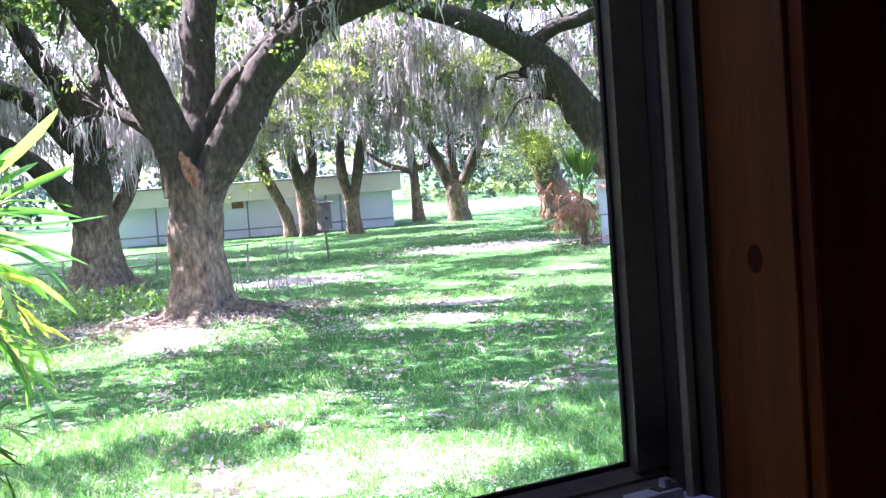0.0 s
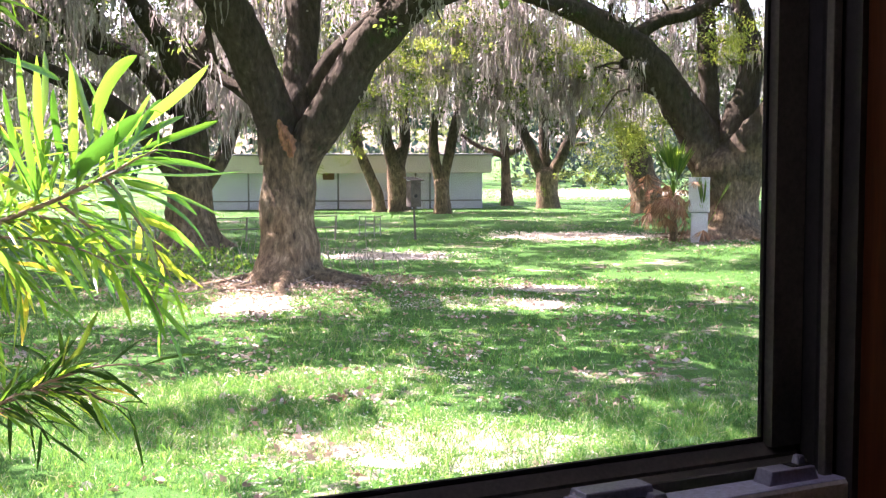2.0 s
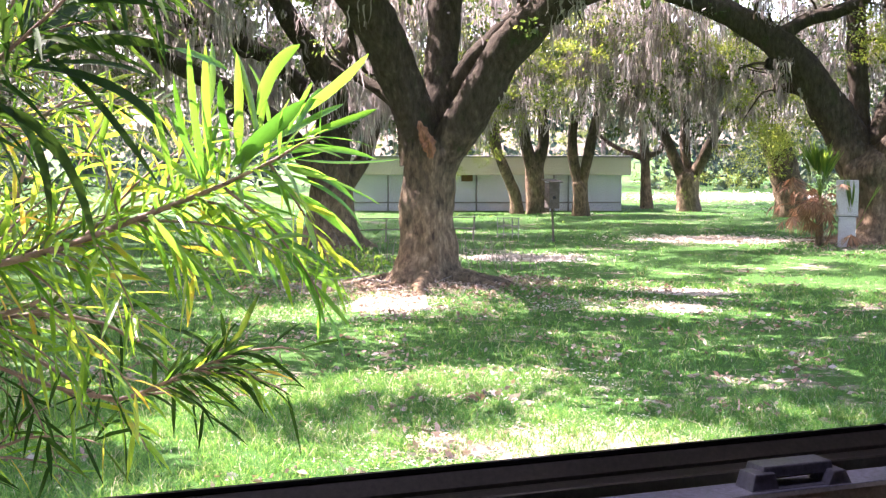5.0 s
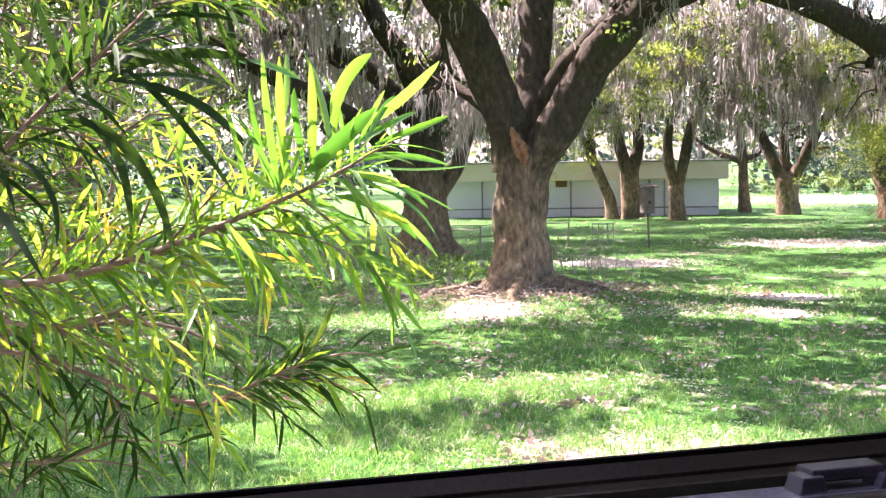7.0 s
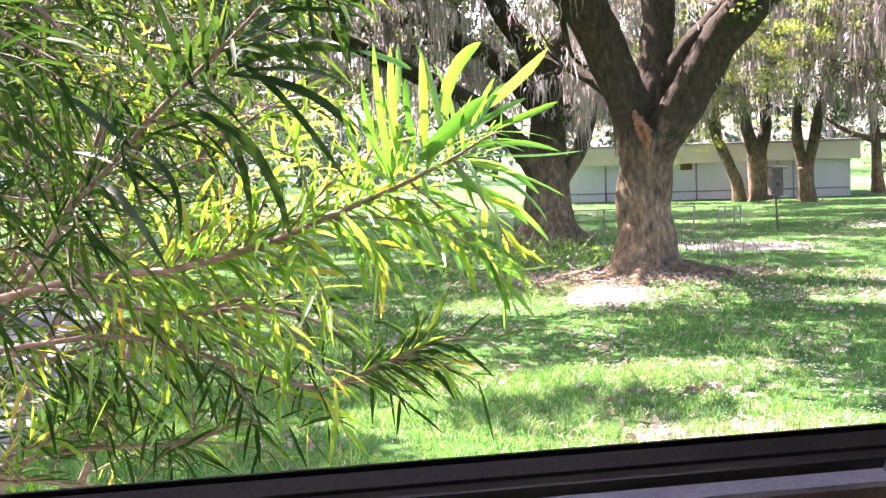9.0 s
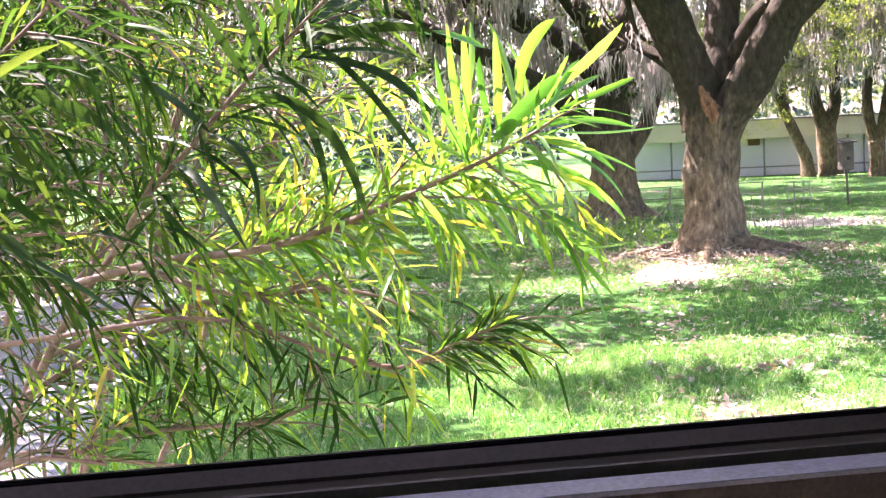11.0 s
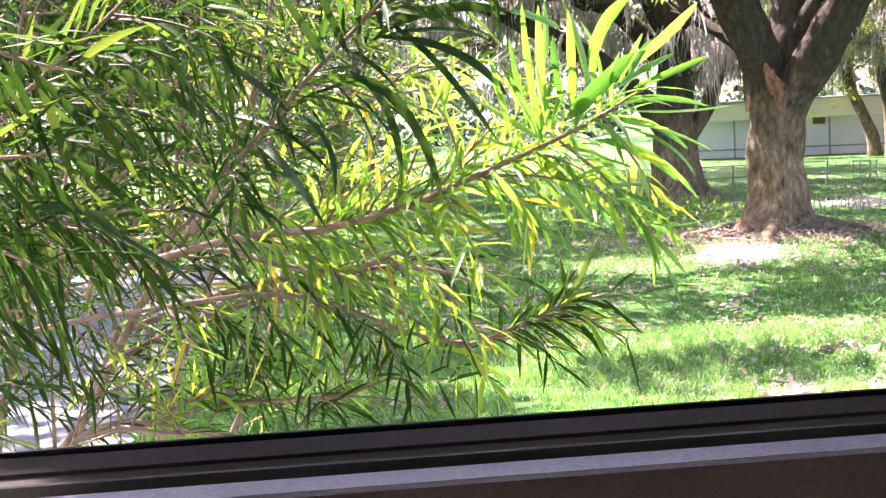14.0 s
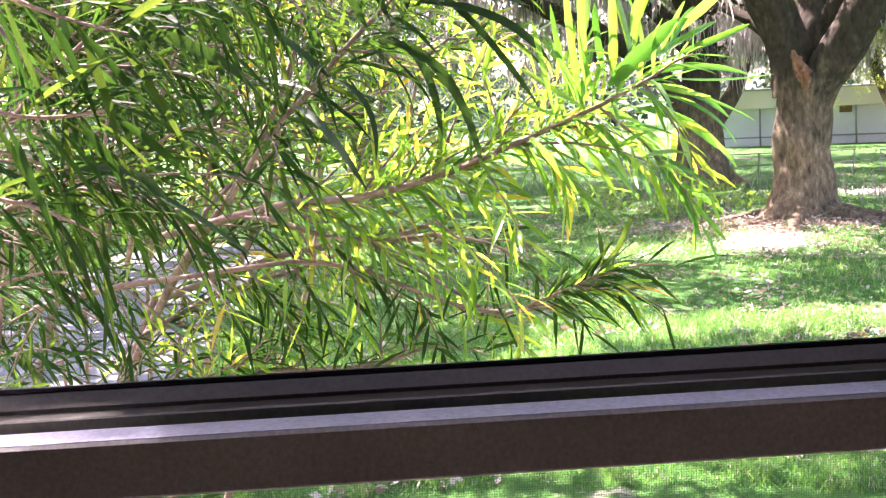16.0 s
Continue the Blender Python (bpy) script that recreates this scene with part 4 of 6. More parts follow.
for x, y, z, s, amount in DRAPES_NEAR + DRAPES_FAR + DRAPES_WEST + DRAPES_HIGH:
    i = min((math.hypot(x - o["at"][0], y - o["at"][1]), i) for i, o in enumerate(OAKS))[1]
    for _ in range(150):
        q = rng.normal(size=3) * (s * 0.6, s * 0.6, 1.7)
        c = (x + q[0], y + q[1], max(z + 1.2 + q[2], 4.2))
        if inside(SUNNY, c[0] - c[2] * cot.x, c[1] - c[2] * cot.y):
            continue
        if noise.noise(Vector(c) * 0.45) > -0.08:
            crowns[i][0].append((*c, rng.uniform(0.35, 0.8), 46, 1.2))
    for _ in range(int(80 * amount)):
        q = rng.normal(size=3) * (s * 0.6, s * 0.6, 1.2)
        if noise.noise((x + q[0], y + q[1], z * 0.3)) > -0.12:
            mosses[i].append((x + q[0], y + q[1], max(z + q[2], 4.4), 1.6))
for x, y, z, s, amount in MOSSY + MOSSY_LEFT:             # heavy grey curtains on the middle trees
    i = min((math.hypot(x - o["at"][0], y - o["at"][1]), i) for i, o in enumerate(OAKS))[1]
    for _ in range(int(75 * amount)):
        q = rng.normal(size=3) * (s * 0.55, s * 0.55, s * 0.5)
        if noise.noise(((x + q[0]) * 0.8, (y + q[1]) * 0.8, (z + q[2]) * 0.5)) > -0.1:
            mosses[i].append((x + q[0], y + q[1], max(z + q[2] + 0.8, 4.3), 1.3))
    for _ in range(18):
        q = rng.normal(size=3) * (s * 0.6, s * 0.6, s * 0.55)
        crowns[i][0].append((x + q[0], y + q[1], max(z + q[2] + 0.7, 4.0), rng.uniform(0.3, 0.6), 50, 1.0))

for k in range(9):                                        # long beards close by the broad trunk
    mosses[0].append((8.55 + rng.normal() * 0.18, 28.7 + rng.normal() * 0.3, rng.uniform(4.2, 5.2), 1.9))


pts_base = {0: 0.75, 7: 1.2}                              # radius of the foot of each oak with bare roots


def crown_mesh(clumps, r):
    base, way, size = [], [], []
    for x, y, z, s, n, k in clumps:
        w = unit(r.normal(size=(n, 3)))
        base.append(np.array([x, y, z]) + w * (s * r.uniform(0.2, 1.0, (n, 1)) ** 0.6) * (1, 1, 0.6))
        way.append(w + r.normal(size=(n, 3)) * 0.7 - (0, 0, 0.35))
        size.append(np.full(n, k))
    base, way = np.vstack(base), np.vstack(way)
    k = len(base)
    L = r.uniform(0.10, 0.19, k) * np.concatenate(size)
    return leaf_cards(r, base, way, L, L * r.uniform(0.42, 0.6, k))


def moss_mesh(spots, r):
    """Beards of thin hanging strands: narrow ragged ribbons, the longest in the middle of each beard."""
    v, f, o = [], [], 0
    for x, y, z, k in spots:
        wide = r.uniform(0.08, 0.30)
        beard = k * r.uniform(0.3, 1.0) ** 1.5 * 1.25
        for _ in range(r.integers(8, 20)):
            q = r.normal(size=2)
            px, py = x + q[0] * wide, y + q[1] * wide
            L = beard * math.exp(-0.5 * (q @ q) * 0.6) * r.uniform(0.6, 1.15) + 0.12
            W = r.uniform(0.016, 0.060)
            a = r.uniform(0, math.pi)
            top = z + r.normal() * 0.10
            c, s = math.cos(a), math.sin(a)
            rings = 4
            lx, ly = r.normal() * 0.05, r.normal() * 0.05
            for g in range(rings + 1):
                t = g / rings
                half = W * r.uniform(0.35, 1.2) * (1 - 0.8 * t ** 1.5)
                ox, oy = lx * t + r.normal() * 0.03, ly * t + r.normal() * 0.03
                v += [(px + ox - c * half, py + oy - s * half, top - L * t), (px + ox + c * half, py + oy + s * half, top - L * t)]
            for g in range(rings):
                b = o + 2 * g
                f.append((b, b + 1, b + 3, b + 2))
            o += 2 * (rings + 1)
    return np.array(v), np.array(f)


for i, o in enumerate(OAKS):
    bx, by = o["at"]
    tree = empty("live_oak", LABELS[i], "tree", bx, by, 0, "live oaks on the lawn")
    near = math.hypot(bx, by) < 50
    for k, limb in enumerate(o["limbs"]):
        pts = [list(p) for p in limb]
        if k == 0:
            pts[0][2] = min(pts[0][2], -0.12)
            if len(o["limbs"]) > 1 and len(pts) < 6:      # close the crotch between the boughs
                e, g = pts[-1], pts[-1][3]
                pts += [[e[0], e[1], e[2] + 0.35 * g, g * 0.72], [e[0], e[1], e[2] + 0.6 * g, g * 0.25]]
            v, f = tube(pts, 40 if near else 16, 0.10 if near else 0.25, 0.16, 0.055, i * 3.7, 1.3)
            if near:                                   # root flare
                for n in range(len(v)):
                    z = max(v[n, 2], 0)
                    a = math.atan2(v[n, 1], v[n, 0])
                    flare = 1 + (0.55 + 0.30 * math.sin(a * 4 + i) + 0.2 * noise.noise((math.cos(a) * 2, math.sin(a) * 2, i))) * math.exp(-z / 0.30) + 0.10 * math.exp(-z / 1.0)
                    v[n, :2] *= max(flare, 0.9)
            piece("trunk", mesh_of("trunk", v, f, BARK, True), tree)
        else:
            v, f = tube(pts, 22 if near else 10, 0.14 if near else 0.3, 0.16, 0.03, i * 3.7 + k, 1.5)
            piece("limb", mesh_of("limb", v, f, BARK, True), tree, "limb bark darkened for crown shade, patched with moss" if near else "")
    r = np.random.default_rng(100 + i)
    fine = []
    for limb in o["limbs"][1:]:
        c = spline(limb, 0.4)
        along = unit(np.gradient(c[:, :3], axis=0))
        for _ in range(5):
            j = int(r.integers(len(c) // 3, len(c)))
            if c[j, 2] < 3.8:
                continue
            w = unit(along[j] * 0.5 + r.normal(size=3) * (0.8, 0.8, 0.5) + (0, 0, 0.15))
            n, q, rad = r.uniform(1.0, 3.2), c[j, :3].copy(), min(c[j, 3] * 0.35, 0.11)
            pts = [(*q, rad)]
            for g in range(5):
                w = unit(w + r.normal(size=3) * 0.45 + (0, 0, r.uniform(-0.2, 0.25)))
                q = q + w * n / 5
                pts.append((*q, rad * (1 - (g + 1) / 5.6)))
                if g > 1 and q[2] > 4.5 and r.random() < 0.4:
                    mosses[i].append((bx + q[0], by + q[1], q[2], 0.9))
            fine.append(tube(pts, 6, 0.25, 0.1, 0, i, 3))
    if fine:
        ob = piece("branches", mesh_of("branches", *joined(fine), BARK, True), tree)
        ob["kind"] = "stuff"
    shift = np.array([bx, by, 0])
    if crowns[i][0]:
        v, f = crown_mesh(crowns[i][0], r)
        piece("crown", mesh_of("crown", v - shift, f, OAK_LEAF), tree, "small leathery green leaves")
    if mosses[i]:
        v, f = moss_mesh(mosses[i], r)
        ob = piece("moss", mesh_of("moss", v - shift, f, MOSS), tree, "grey hanging beards of moss")
        ob["kind"] = "stuff"
    if i in (0, 7):                                     # surface roots running out over the mound
        for k in range(9):
            a = k * 0.698 + r.uniform(-0.2, 0.2)
            n, w, q = r.uniform(1.3, 2.6), r.uniform(0.10, 0.19), pts_base[i]
            pts = []
            for g in range(6):
                t = g / 5
                d = q * 0.75 + n * t
                x, y = d * math.cos(a), d * math.sin(a)
                pts.append((x, y, rise(bx + x, by + y) + w * (0.55 - 0.9 * t), w * (1.15 - 0.75 * t)))
                a += r.normal() * 0.12
            v, f = tube(pts, 10, 0.12, 0.25, 0.06, k * 2.1, 3)
            piece("root", mesh_of("root", v, f, BARK, True), tree)
    if i == 0:                                          # bare wound where a limb tore off
        v, f = tube([(-0.45, -0.60, 3.86, 0.03), (-0.44, -0.66, 3.70, 0.07), (-0.34, -0.66, 3.50, 0.12), (-0.24, -0.68, 3.29, 0.13), (-0.20, -0.68, 3.12, 0.08), (-0.15, -0.60, 2.99, 0.03)], 24, 0.025, 0.7, 0.25, 2.0, 11)
        piece("scar", mesh_of("scar", v, f, HEARTWOOD, True), tree, "orange bare wood of a torn limb")

# lime-green sprays with sunlight put into their colour, each hanging on the nearest oak
SPRAYS = [(18.2, 41.1, 6.4, 1.2), (19.4, 40.6, 7.2, 1.0), (17.0, 39.5, 5.4, 0.8), (27.6, 42.8, 7.6, 1.2), (28.1, 42.5, 6.5, 0.8), (28.7, 39.6, 4.5, 0.9), (33.1, 48.8, 2.2, 1.0), (26.3, 36.4, 3.7, 0.7), (18.2, 45.5, 3.8, 0.8), (26.2, 41.3, 8.4, 1.0), (27.9, 51.9, 8.4, 1.0), (37.1, 64.0, 1.6, 1.2), (32.6, 66.4, 4.4, 1.2)] + [(13.5, 41.0, 7.0, 1.0), (15.2, 42.0, 6.0, 0.8), (24.5, 42.5, 7.6, 1.1), (26.0, 40.0, 6.6, 0.8), (28.5, 40.0, 4.8, 0.9), (29.5, 41.5, 3.9, 0.7), (20.5, 46.0, 7.6, 1.0), (33.0, 38.5, 7.4, 0.9), (27.5, 33.0, 6.8, 0.5)]
for i, o in enumerate(OAKS):
    mine = [q for q in SPRAYS if min((math.hypot(q[0] - p["at"][0], q[1] - p["at"][1]), k) for k, p in enumerate(OAKS))[1] == i]
    if mine:
        r = np.random.default_rng(300 + i)
        clumps = [(x + q[0] * s, y + q[1] * s, z + q[2] * s * 0.8, 0.42, 90, 0.55) for x, y, z, s in mine for q in r.normal(size=(26, 3))]
        v, f = crown_mesh(clumps, r)
        tree = [ob for ob in scene.objects if ob.name.startswith("live_oak") and abs(ob.location.x - o["at"][0]) < 0.01][0]
        piece("sunlit_leaves", mesh_of("sunlit_leaves", v - np.array([*o["at"], 0]), f, LIME_LEAF), tree, "lime-green leaves coloured bright as if sunlit")

# far woods beyond the lawn: a dense dark mass, finer sunlit foliage and scrub before it
r = np.random.default_rng(77)
base, way, L = [], [], []


def wood_clump(x, y, z, s, n, small, large):
    w = unit(r.normal(size=(n, 3)))
    base.append(np.array([x, y, z]) + w * s * r.uniform(0.3, 1, (n, 1)) * (1, 1, 0.7))
    way.append(w + r.normal(size=(n, 3)))
    L.append(r.uniform(small, large, n))


for _ in range(1500):
    a, d = math.radians(r.uniform(-64, 62)), r.uniform(108, 140)
    top = 13 + 8 * noise.noise((a * 7, 1, 1))
    z = r.uniform(0, 1) * top
    if z > 5 and noise.noise((a * 14, z * 0.25, 5)) < -0.12:
        continue
    wood_clump(math.sin(a) * d, math.cos(a) * d, z, r.uniform(1.2, 2.6), 40, 0.5, 1.1)
for _ in range(1300):
    a, d = math.radians(r.uniform(-64, 62)), r.uniform(86, 108)
    z = r.uniform(0.3, 1) ** 1.2 * (10 + 6 * noise.noise((a * 9, 1, 1)))
    if noise.noise((a * 18, z * 0.3, 5)) < 0.0:
        continue
    wood_clump(math.sin(a) * d, math.cos(a) * d, z, r.uniform(0.6, 1.5), 60, 0.13, 0.30)
for _ in range(700):
    a, d = math.radians(r.uniform(-64, 62)), r.uniform(74, 92)
    if noise.noise((a * 12, 3, 8)) > -0.1 and not (0.2 < a < 0.66 and d < 96):
        wood_clump(math.sin(a) * d, math.cos(a) * d, r.uniform(0.1, 2.4), r.uniform(0.5, 1.0), 50, 0.12, 0.26)
base, way, L = np.vstack(base), np.vstack(way), np.concatenate(L)
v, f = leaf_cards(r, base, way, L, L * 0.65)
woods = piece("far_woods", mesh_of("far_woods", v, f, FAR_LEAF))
tagged(woods, "woodland and scrub beyond the lawn, coloured blue-green for haze", "woods", kind="stuff")

# ---------------------------------------------------------------- the long low building
A, B = Vector((18.2, 64.9)), Vector((32.4, 59.4))
u = (B - A).normalized()
turn = math.degrees(math.atan2(u.y, u.x))
length = (B - A).length
building = empty("building", "long low flat-roofed building with pale blue-grey walls", "building", A.x, A.y, 0)
building.rotation_euler = (0, 0, radians(turn))
part("wall", boxes((0, length, 0, 7.5, 0, 2.05), bevel=0.02), PAINTED_WALL, building)
fa = part("fascia", boxes((-0.35, length + 0.45, -0.5, 8.0, 1.98, 2.93), bevel=0.03), FASCIA, building, "tan boarded fascia band")
part("roof", boxes((-0.42, length + 0.52, -0.57, 8.07, 2.931, 3.03), bevel=0.02), METAL, building, "thin grey roof edge")
for k in range(1, 8):
    x = k * length / 8
    part("joint_strip", boxes((x - 0.02, x + 0.02, -0.515, -0.5, 2.0, 2.92)), FASCIA, fa)
vent = part("vent", boxes((6.42, 7.05, -0.05, -0.002, 1.62, 1.98), bevel=0.01), RUSTY, building, "brown louvred vent")
for k in range(4):
    part("slat", boxes((6.45, 7.02, -0.075, -0.045, 1.66 + k * 0.08, 1.70 + k * 0.08)), RUSTY, vent)
part("kick_rail", boxes((0.05, length - 0.05, -0.06, -0.003, 0.42, 0.50)), METAL, building, "dark horizontal rail")
for x in (7.25, 10.0, 11.5, 12.3, 2.4):
    bm = bmesh.new()
    bmesh.ops.create_cone(bm, cap_ends=True, segments=10, radius1=0.05, radius2=0.05, depth=2.1, matrix=Matrix.Translation((x, -0.16, 1.03)))
    part("downpipe", bm, METAL, building, "", True)

# ---------------------------------------------------------------- small things on the lawn
def stick(points, sides=8):
    return tube(points, sides, 0.3, 0.08, 0, 1.0, 4)


house = empty("birdhouse", "weathered birdhouse on a thin leaning post", "birdhouse", 18.05, 38.2, 0)
v, f = stick([(0, 0, -0.1, 0.045), (-0.03, 0, 0.6, 0.04), (-0.07, 0, 1.25, 0.04)])
piece("post", mesh_of("post", v, f, BIRDBOX, True), house)
box = part("box", boxes((-0.27, 0.13, -0.2, 0.2, 1.22, 2.12), bevel=0.02), BIRDBOX, house)
part("roof", extruded([(-0.40, 2.12), (0.30, 2.21), (0.30, 2.25), (-0.40, 2.16)], "x", -0.32, 0.16), BIRDBOX, house, "small pitched roof")
bm = bmesh.new()
bmesh.ops.create_cone(bm, cap_ends=True, segments=16, radius1=0.06, radius2=0.06, depth=0.02, matrix=Matrix.Translation((-0.08, -0.205, 1.6)) @ Matrix.Rotation(radians(90), 4, "X"))
part("hole", bm, RUBBER, box, "round dark entrance")

cage = empty("wire_cage", "low wire plant cage on the lawn", "plant cage", 17.8, 41.6, 0)
for k in range(8):
    a = k * math.pi / 4
    v, f = stick([(0.42 * math.cos(a), 0.42 * math.sin(a), -0.05, 0.014), (0.42 * math.cos(a), 0.42 * math.sin(a), 0.75, 0.014)], 6)
    piece("upright", mesh_of("upright", v, f, METAL, True), cage)
for z in (0.12, 0.42, 0.72):
    v, f = tube([(0.42 * math.cos(a), 0.42 * math.sin(a), z, 0.011) for a in np.linspace(0, 2 * math.pi, 17)], 6, 0.2)
    piece("hoop", mesh_of("hoop", v, f, METAL, True), cage)

fence = empty("rail_fence", "low grey wooden rail fence behind the oak", "fence", 11.3, 41.5, 0)
for k in range(6):
    x = -3.0 + k * 1.5
    v, f = stick([(x, -x * 0.3, -0.1, 0.035), (x + 0.05, -x * 0.3, 0.85, 0.03)])
    piece("post", mesh_of("post", v, f, GREYWOOD, True), fence)
for z in (0.45, 0.85):
    v, f = stick([(-3.1, 0.93, z, 0.02), (0, 0, z - 0.03, 0.02), (4.6, -1.38, z + 0.02, 0.02)])
    piece("rail", mesh_of("rail", v, f, GREYWOOD, True), fence)

sign = empty("white_board", "tall weathered white board strapped together before the big oak", "board", 26.35, 33.16, 0)
sign.rotation_euler = (0, 0, radians(-38))
part("panel", boxes((-0.26, 0.46, -0.04, 0.04, 1.055, 2.24), bevel=0.03), WHITE, sign)
part("strap", boxes((-0.27, 0.47, -0.05, 0.05, 1.0, 1.05), bevel=0.005), METAL, sign, "dark strap")
part("lower_board", boxes((-0.17, 0.40, -0.04, 0.04, -0.1, 0.995), bevel=0.03), WHITE, sign)


def fan(r, span, n=13, half=75, droop=0.25):
    """A palm fan: folded fingers spreading from the stalk's end, along +x."""
    v, f, o = [], [], 0
    for k in range(n):
        a = math.radians(-half + 2 * half * k / (n - 1)) + r.normal() * 0.06
        L = span * (0.75 + 0.25 * math.cos(a)) * r.uniform(0.85, 1.05)
        d = np.array([math.cos(a), math.sin(a), 0.0])
        s = np.array([-d[1], d[0], 0])
        sag = droop * r.uniform(0.4, 1.6)
        for g in range(5):
            t = g / 4
            w = 0.028 * span * math.sin(math.pi * (0.12 + 0.86 * t)) + 0.002
            c = d * L * t + np.array([0, 0, 0.05 * t - sag * L * t * t])
            v += [c - s * w, c + np.array([0, 0, -w * 0.5]), c + s * w]
        for g in range(4):
            b = o + 3 * g
            f += [(b, b + 1, b + 4, b + 3), (b + 1, b + 2, b + 5, b + 4)]
        o += 15
    return np.array(v), np.array(f)


def palm(x, y, dead, green, height, seed, label):
    r = np.random.default_rng(seed)
    ob = empty("palm", label, "palm", x, y, 0, "palms under the oak")
    v, f = tube([(0, 0, -0.1, 0.15), (0.03, 0, 0.4, 0.13), (0, 0.03, height, 0.12)], 12, 0.1, 0.3, 0.1, seed, 6)
    piece("trunk", mesh_of("trunk", v, f, BARK, True), ob)
    for k in range(dead + green):
        old = k < dead
        side = 142 if k % 4 else 320                      # most of the dry skirt leans over to one side
        az = side + r.normal() * 55 if old else r.uniform(0, 360)
        el = r.uniform(-40, 42) if old else r.uniform(66, 89)
        reach = r.uniform(0.35, 1.5) * (1 if k % 4 else 0.5) if old else r.uniform(0.7, 1.3)
        m = pose(0, 0, height + r.uniform(-0.3, 0.2), 0, -el, az)
        st = tube([(0, 0, 0, 0.018), (reach * 0.5, 0, 0.05, 0.014), (reach, 0, -0.06, 0.009)], 6, 0.2)
        fv, ff = fan(r, r.uniform(0.4, 0.65), 13, 50, 0.35) if old else fan(r, r.uniform(0.7, 1.2), 9, 20, 0.1)
        fv = fv @ np.array(Matrix.Rotation(radians(60 + el * 0.5 + r.normal() * 15 if old else 5), 3, "Y").transposed()) + [reach, 0, -0.06 if old else 0]
        piece("frond", mesh_of("frond", *joined([st, (fv, ff)]), DEAD_FROND if old else PALM_LEAF), ob, "dry orange dead frond" if old else "green fan frond", m)
    return ob


palm(25.95, 33.9, 52, 12, 1.5, 3, "palm with upright green blades and a dry orange skirt")
palm(26.6, 33.0, 2, 5, 0.15, 8, "low green palm shoot beside the white board")

# ---------------------------------------------------------------- the shrub outside the window
shrub = empty("shrub", "large leggy shrub with long lance-shaped green leaves", "shrub", -1.665, 2.1, 0)
OFF = np.array([-1.665, 2.1, 0.0])
CANES = []


def cane(*points):
    CANES.append(points)
    return points


stem_hero = cane((-1.291, 1.900, 2.797, 0.0104), (-1.024, 1.750, 2.863, 0.0099), (-0.846, 1.600, 2.884, 0.0083), (-0.681, 1.480, 2.928, 0.0079), (-0.567, 1.400, 2.976, 0.0067), (-0.491, 1.320, 3.012, 0.0055), (-0.406, 1.260, 3.051, 0.0045), (-0.325, 1.200, 3.096, 0.0035))
stem_mid = cane((-1.319, 2.000, 2.639, 0.0096), (-1.119, 1.900, 2.713, 0.0093), (-0.981, 1.850, 2.752, 0.0080), (-0.821, 1.750, 2.771, 0.0066), (-0.692, 1.700, 2.787, 0.0054), (-0.578, 1.650, 2.769, 0.0042), (-0.514, 1.600, 2.737, 0.0031))
stem_low = cane((-0.822, 1.750, 2.768, 0.0066), (-0.719, 1.700, 2.709, 0.0054), (-0.630, 1.650, 2.654, 0.0053), (-0.565, 1.600, 2.623, 0.0052), (-0.477, 1.550, 2.661, 0.0041), (-0.391, 1.500, 2.704, 0.0030))
stem_twig = cane((-1.054, 1.800, 2.841, 0.0067), (-0.933, 1.700, 2.801, 0.0065), (-0.819, 1.650, 2.789, 0.0053), (-0.739, 1.600, 2.808, 0.0052), (-0.694, 1.550, 2.834, 0.0041))
stem_stem = cane((-1.665, 2.100, 1.900, 0.0135), (-1.524, 2.050, 2.306, 0.0122), (-1.422, 2.000, 2.449, 0.0112), (-1.321, 1.950, 2.628, 0.0118), (-1.225, 1.900, 2.773, 0.0104), (-1.122, 1.850, 2.899, 0.0080), (-1.019, 1.800, 3.070, 0.0067), (-0.957, 1.750, 3.211, 0.0055))
stem_bottom = cane((-1.337, 1.900, 2.421, 0.0058), (-1.091, 1.850, 2.476, 0.0057), (-0.944, 1.800, 2.489, 0.0056), (-0.835, 1.750, 2.502, 0.0055), (-0.768, 1.700, 2.528, 0.0043), (-0.715, 1.650, 2.559, 0.0032))
stem_upper = cane((-1.104, 1.600, 2.895, 0.0062), (-1.023, 1.500, 3.006, 0.0060), (-0.923, 1.400, 3.104, 0.0057), (-0.832, 1.330, 3.195, 0.0055), (-0.750, 1.270, 3.267, 0.0045), (-0.682, 1.220, 3.328, 0.0035), (-0.625, 1.180, 3.388, 0.0026))
stem_top = cane((-0.777, 1.500, 3.569, 0.0050), (-0.682, 1.350, 3.461, 0.0047), (-0.601, 1.250, 3.397, 0.0036), (-0.521, 1.200, 3.357, 0.0026))
stem_left = cane((-1.606, 1.300, 2.931, 0.0055), (-1.430, 1.200, 3.063, 0.0052), (-1.285, 1.100, 3.175, 0.0041), (-1.181, 1.050, 3.246, 0.0040), (-1.090, 1.000, 3.314, 0.0032))
stem_leftlow = cane((-1.635, 1.300, 2.833, 0.0055), (-1.458, 1.250, 2.917, 0.0045), (-1.327, 1.200, 2.963, 0.0035), (-1.205, 1.150, 2.969, 0.0026))
stem_inner = cane((-1.364, 1.950, 2.564, 0.0071), (-1.197, 2.000, 2.638, 0.0072), (-0.995, 2.000, 2.692, 0.0060), (-0.804, 2.050, 2.742, 0.0049), (-0.610, 2.100, 2.724, 0.0037))
stem_inner2 = cane((-1.235, 1.900, 2.812, 0.0070), (-1.110, 2.000, 2.927, 0.0060), (-0.949, 2.050, 3.022, 0.0061), (-0.782, 2.100, 3.107, 0.0050), (-0.611, 2.100, 3.221, 0.0037))
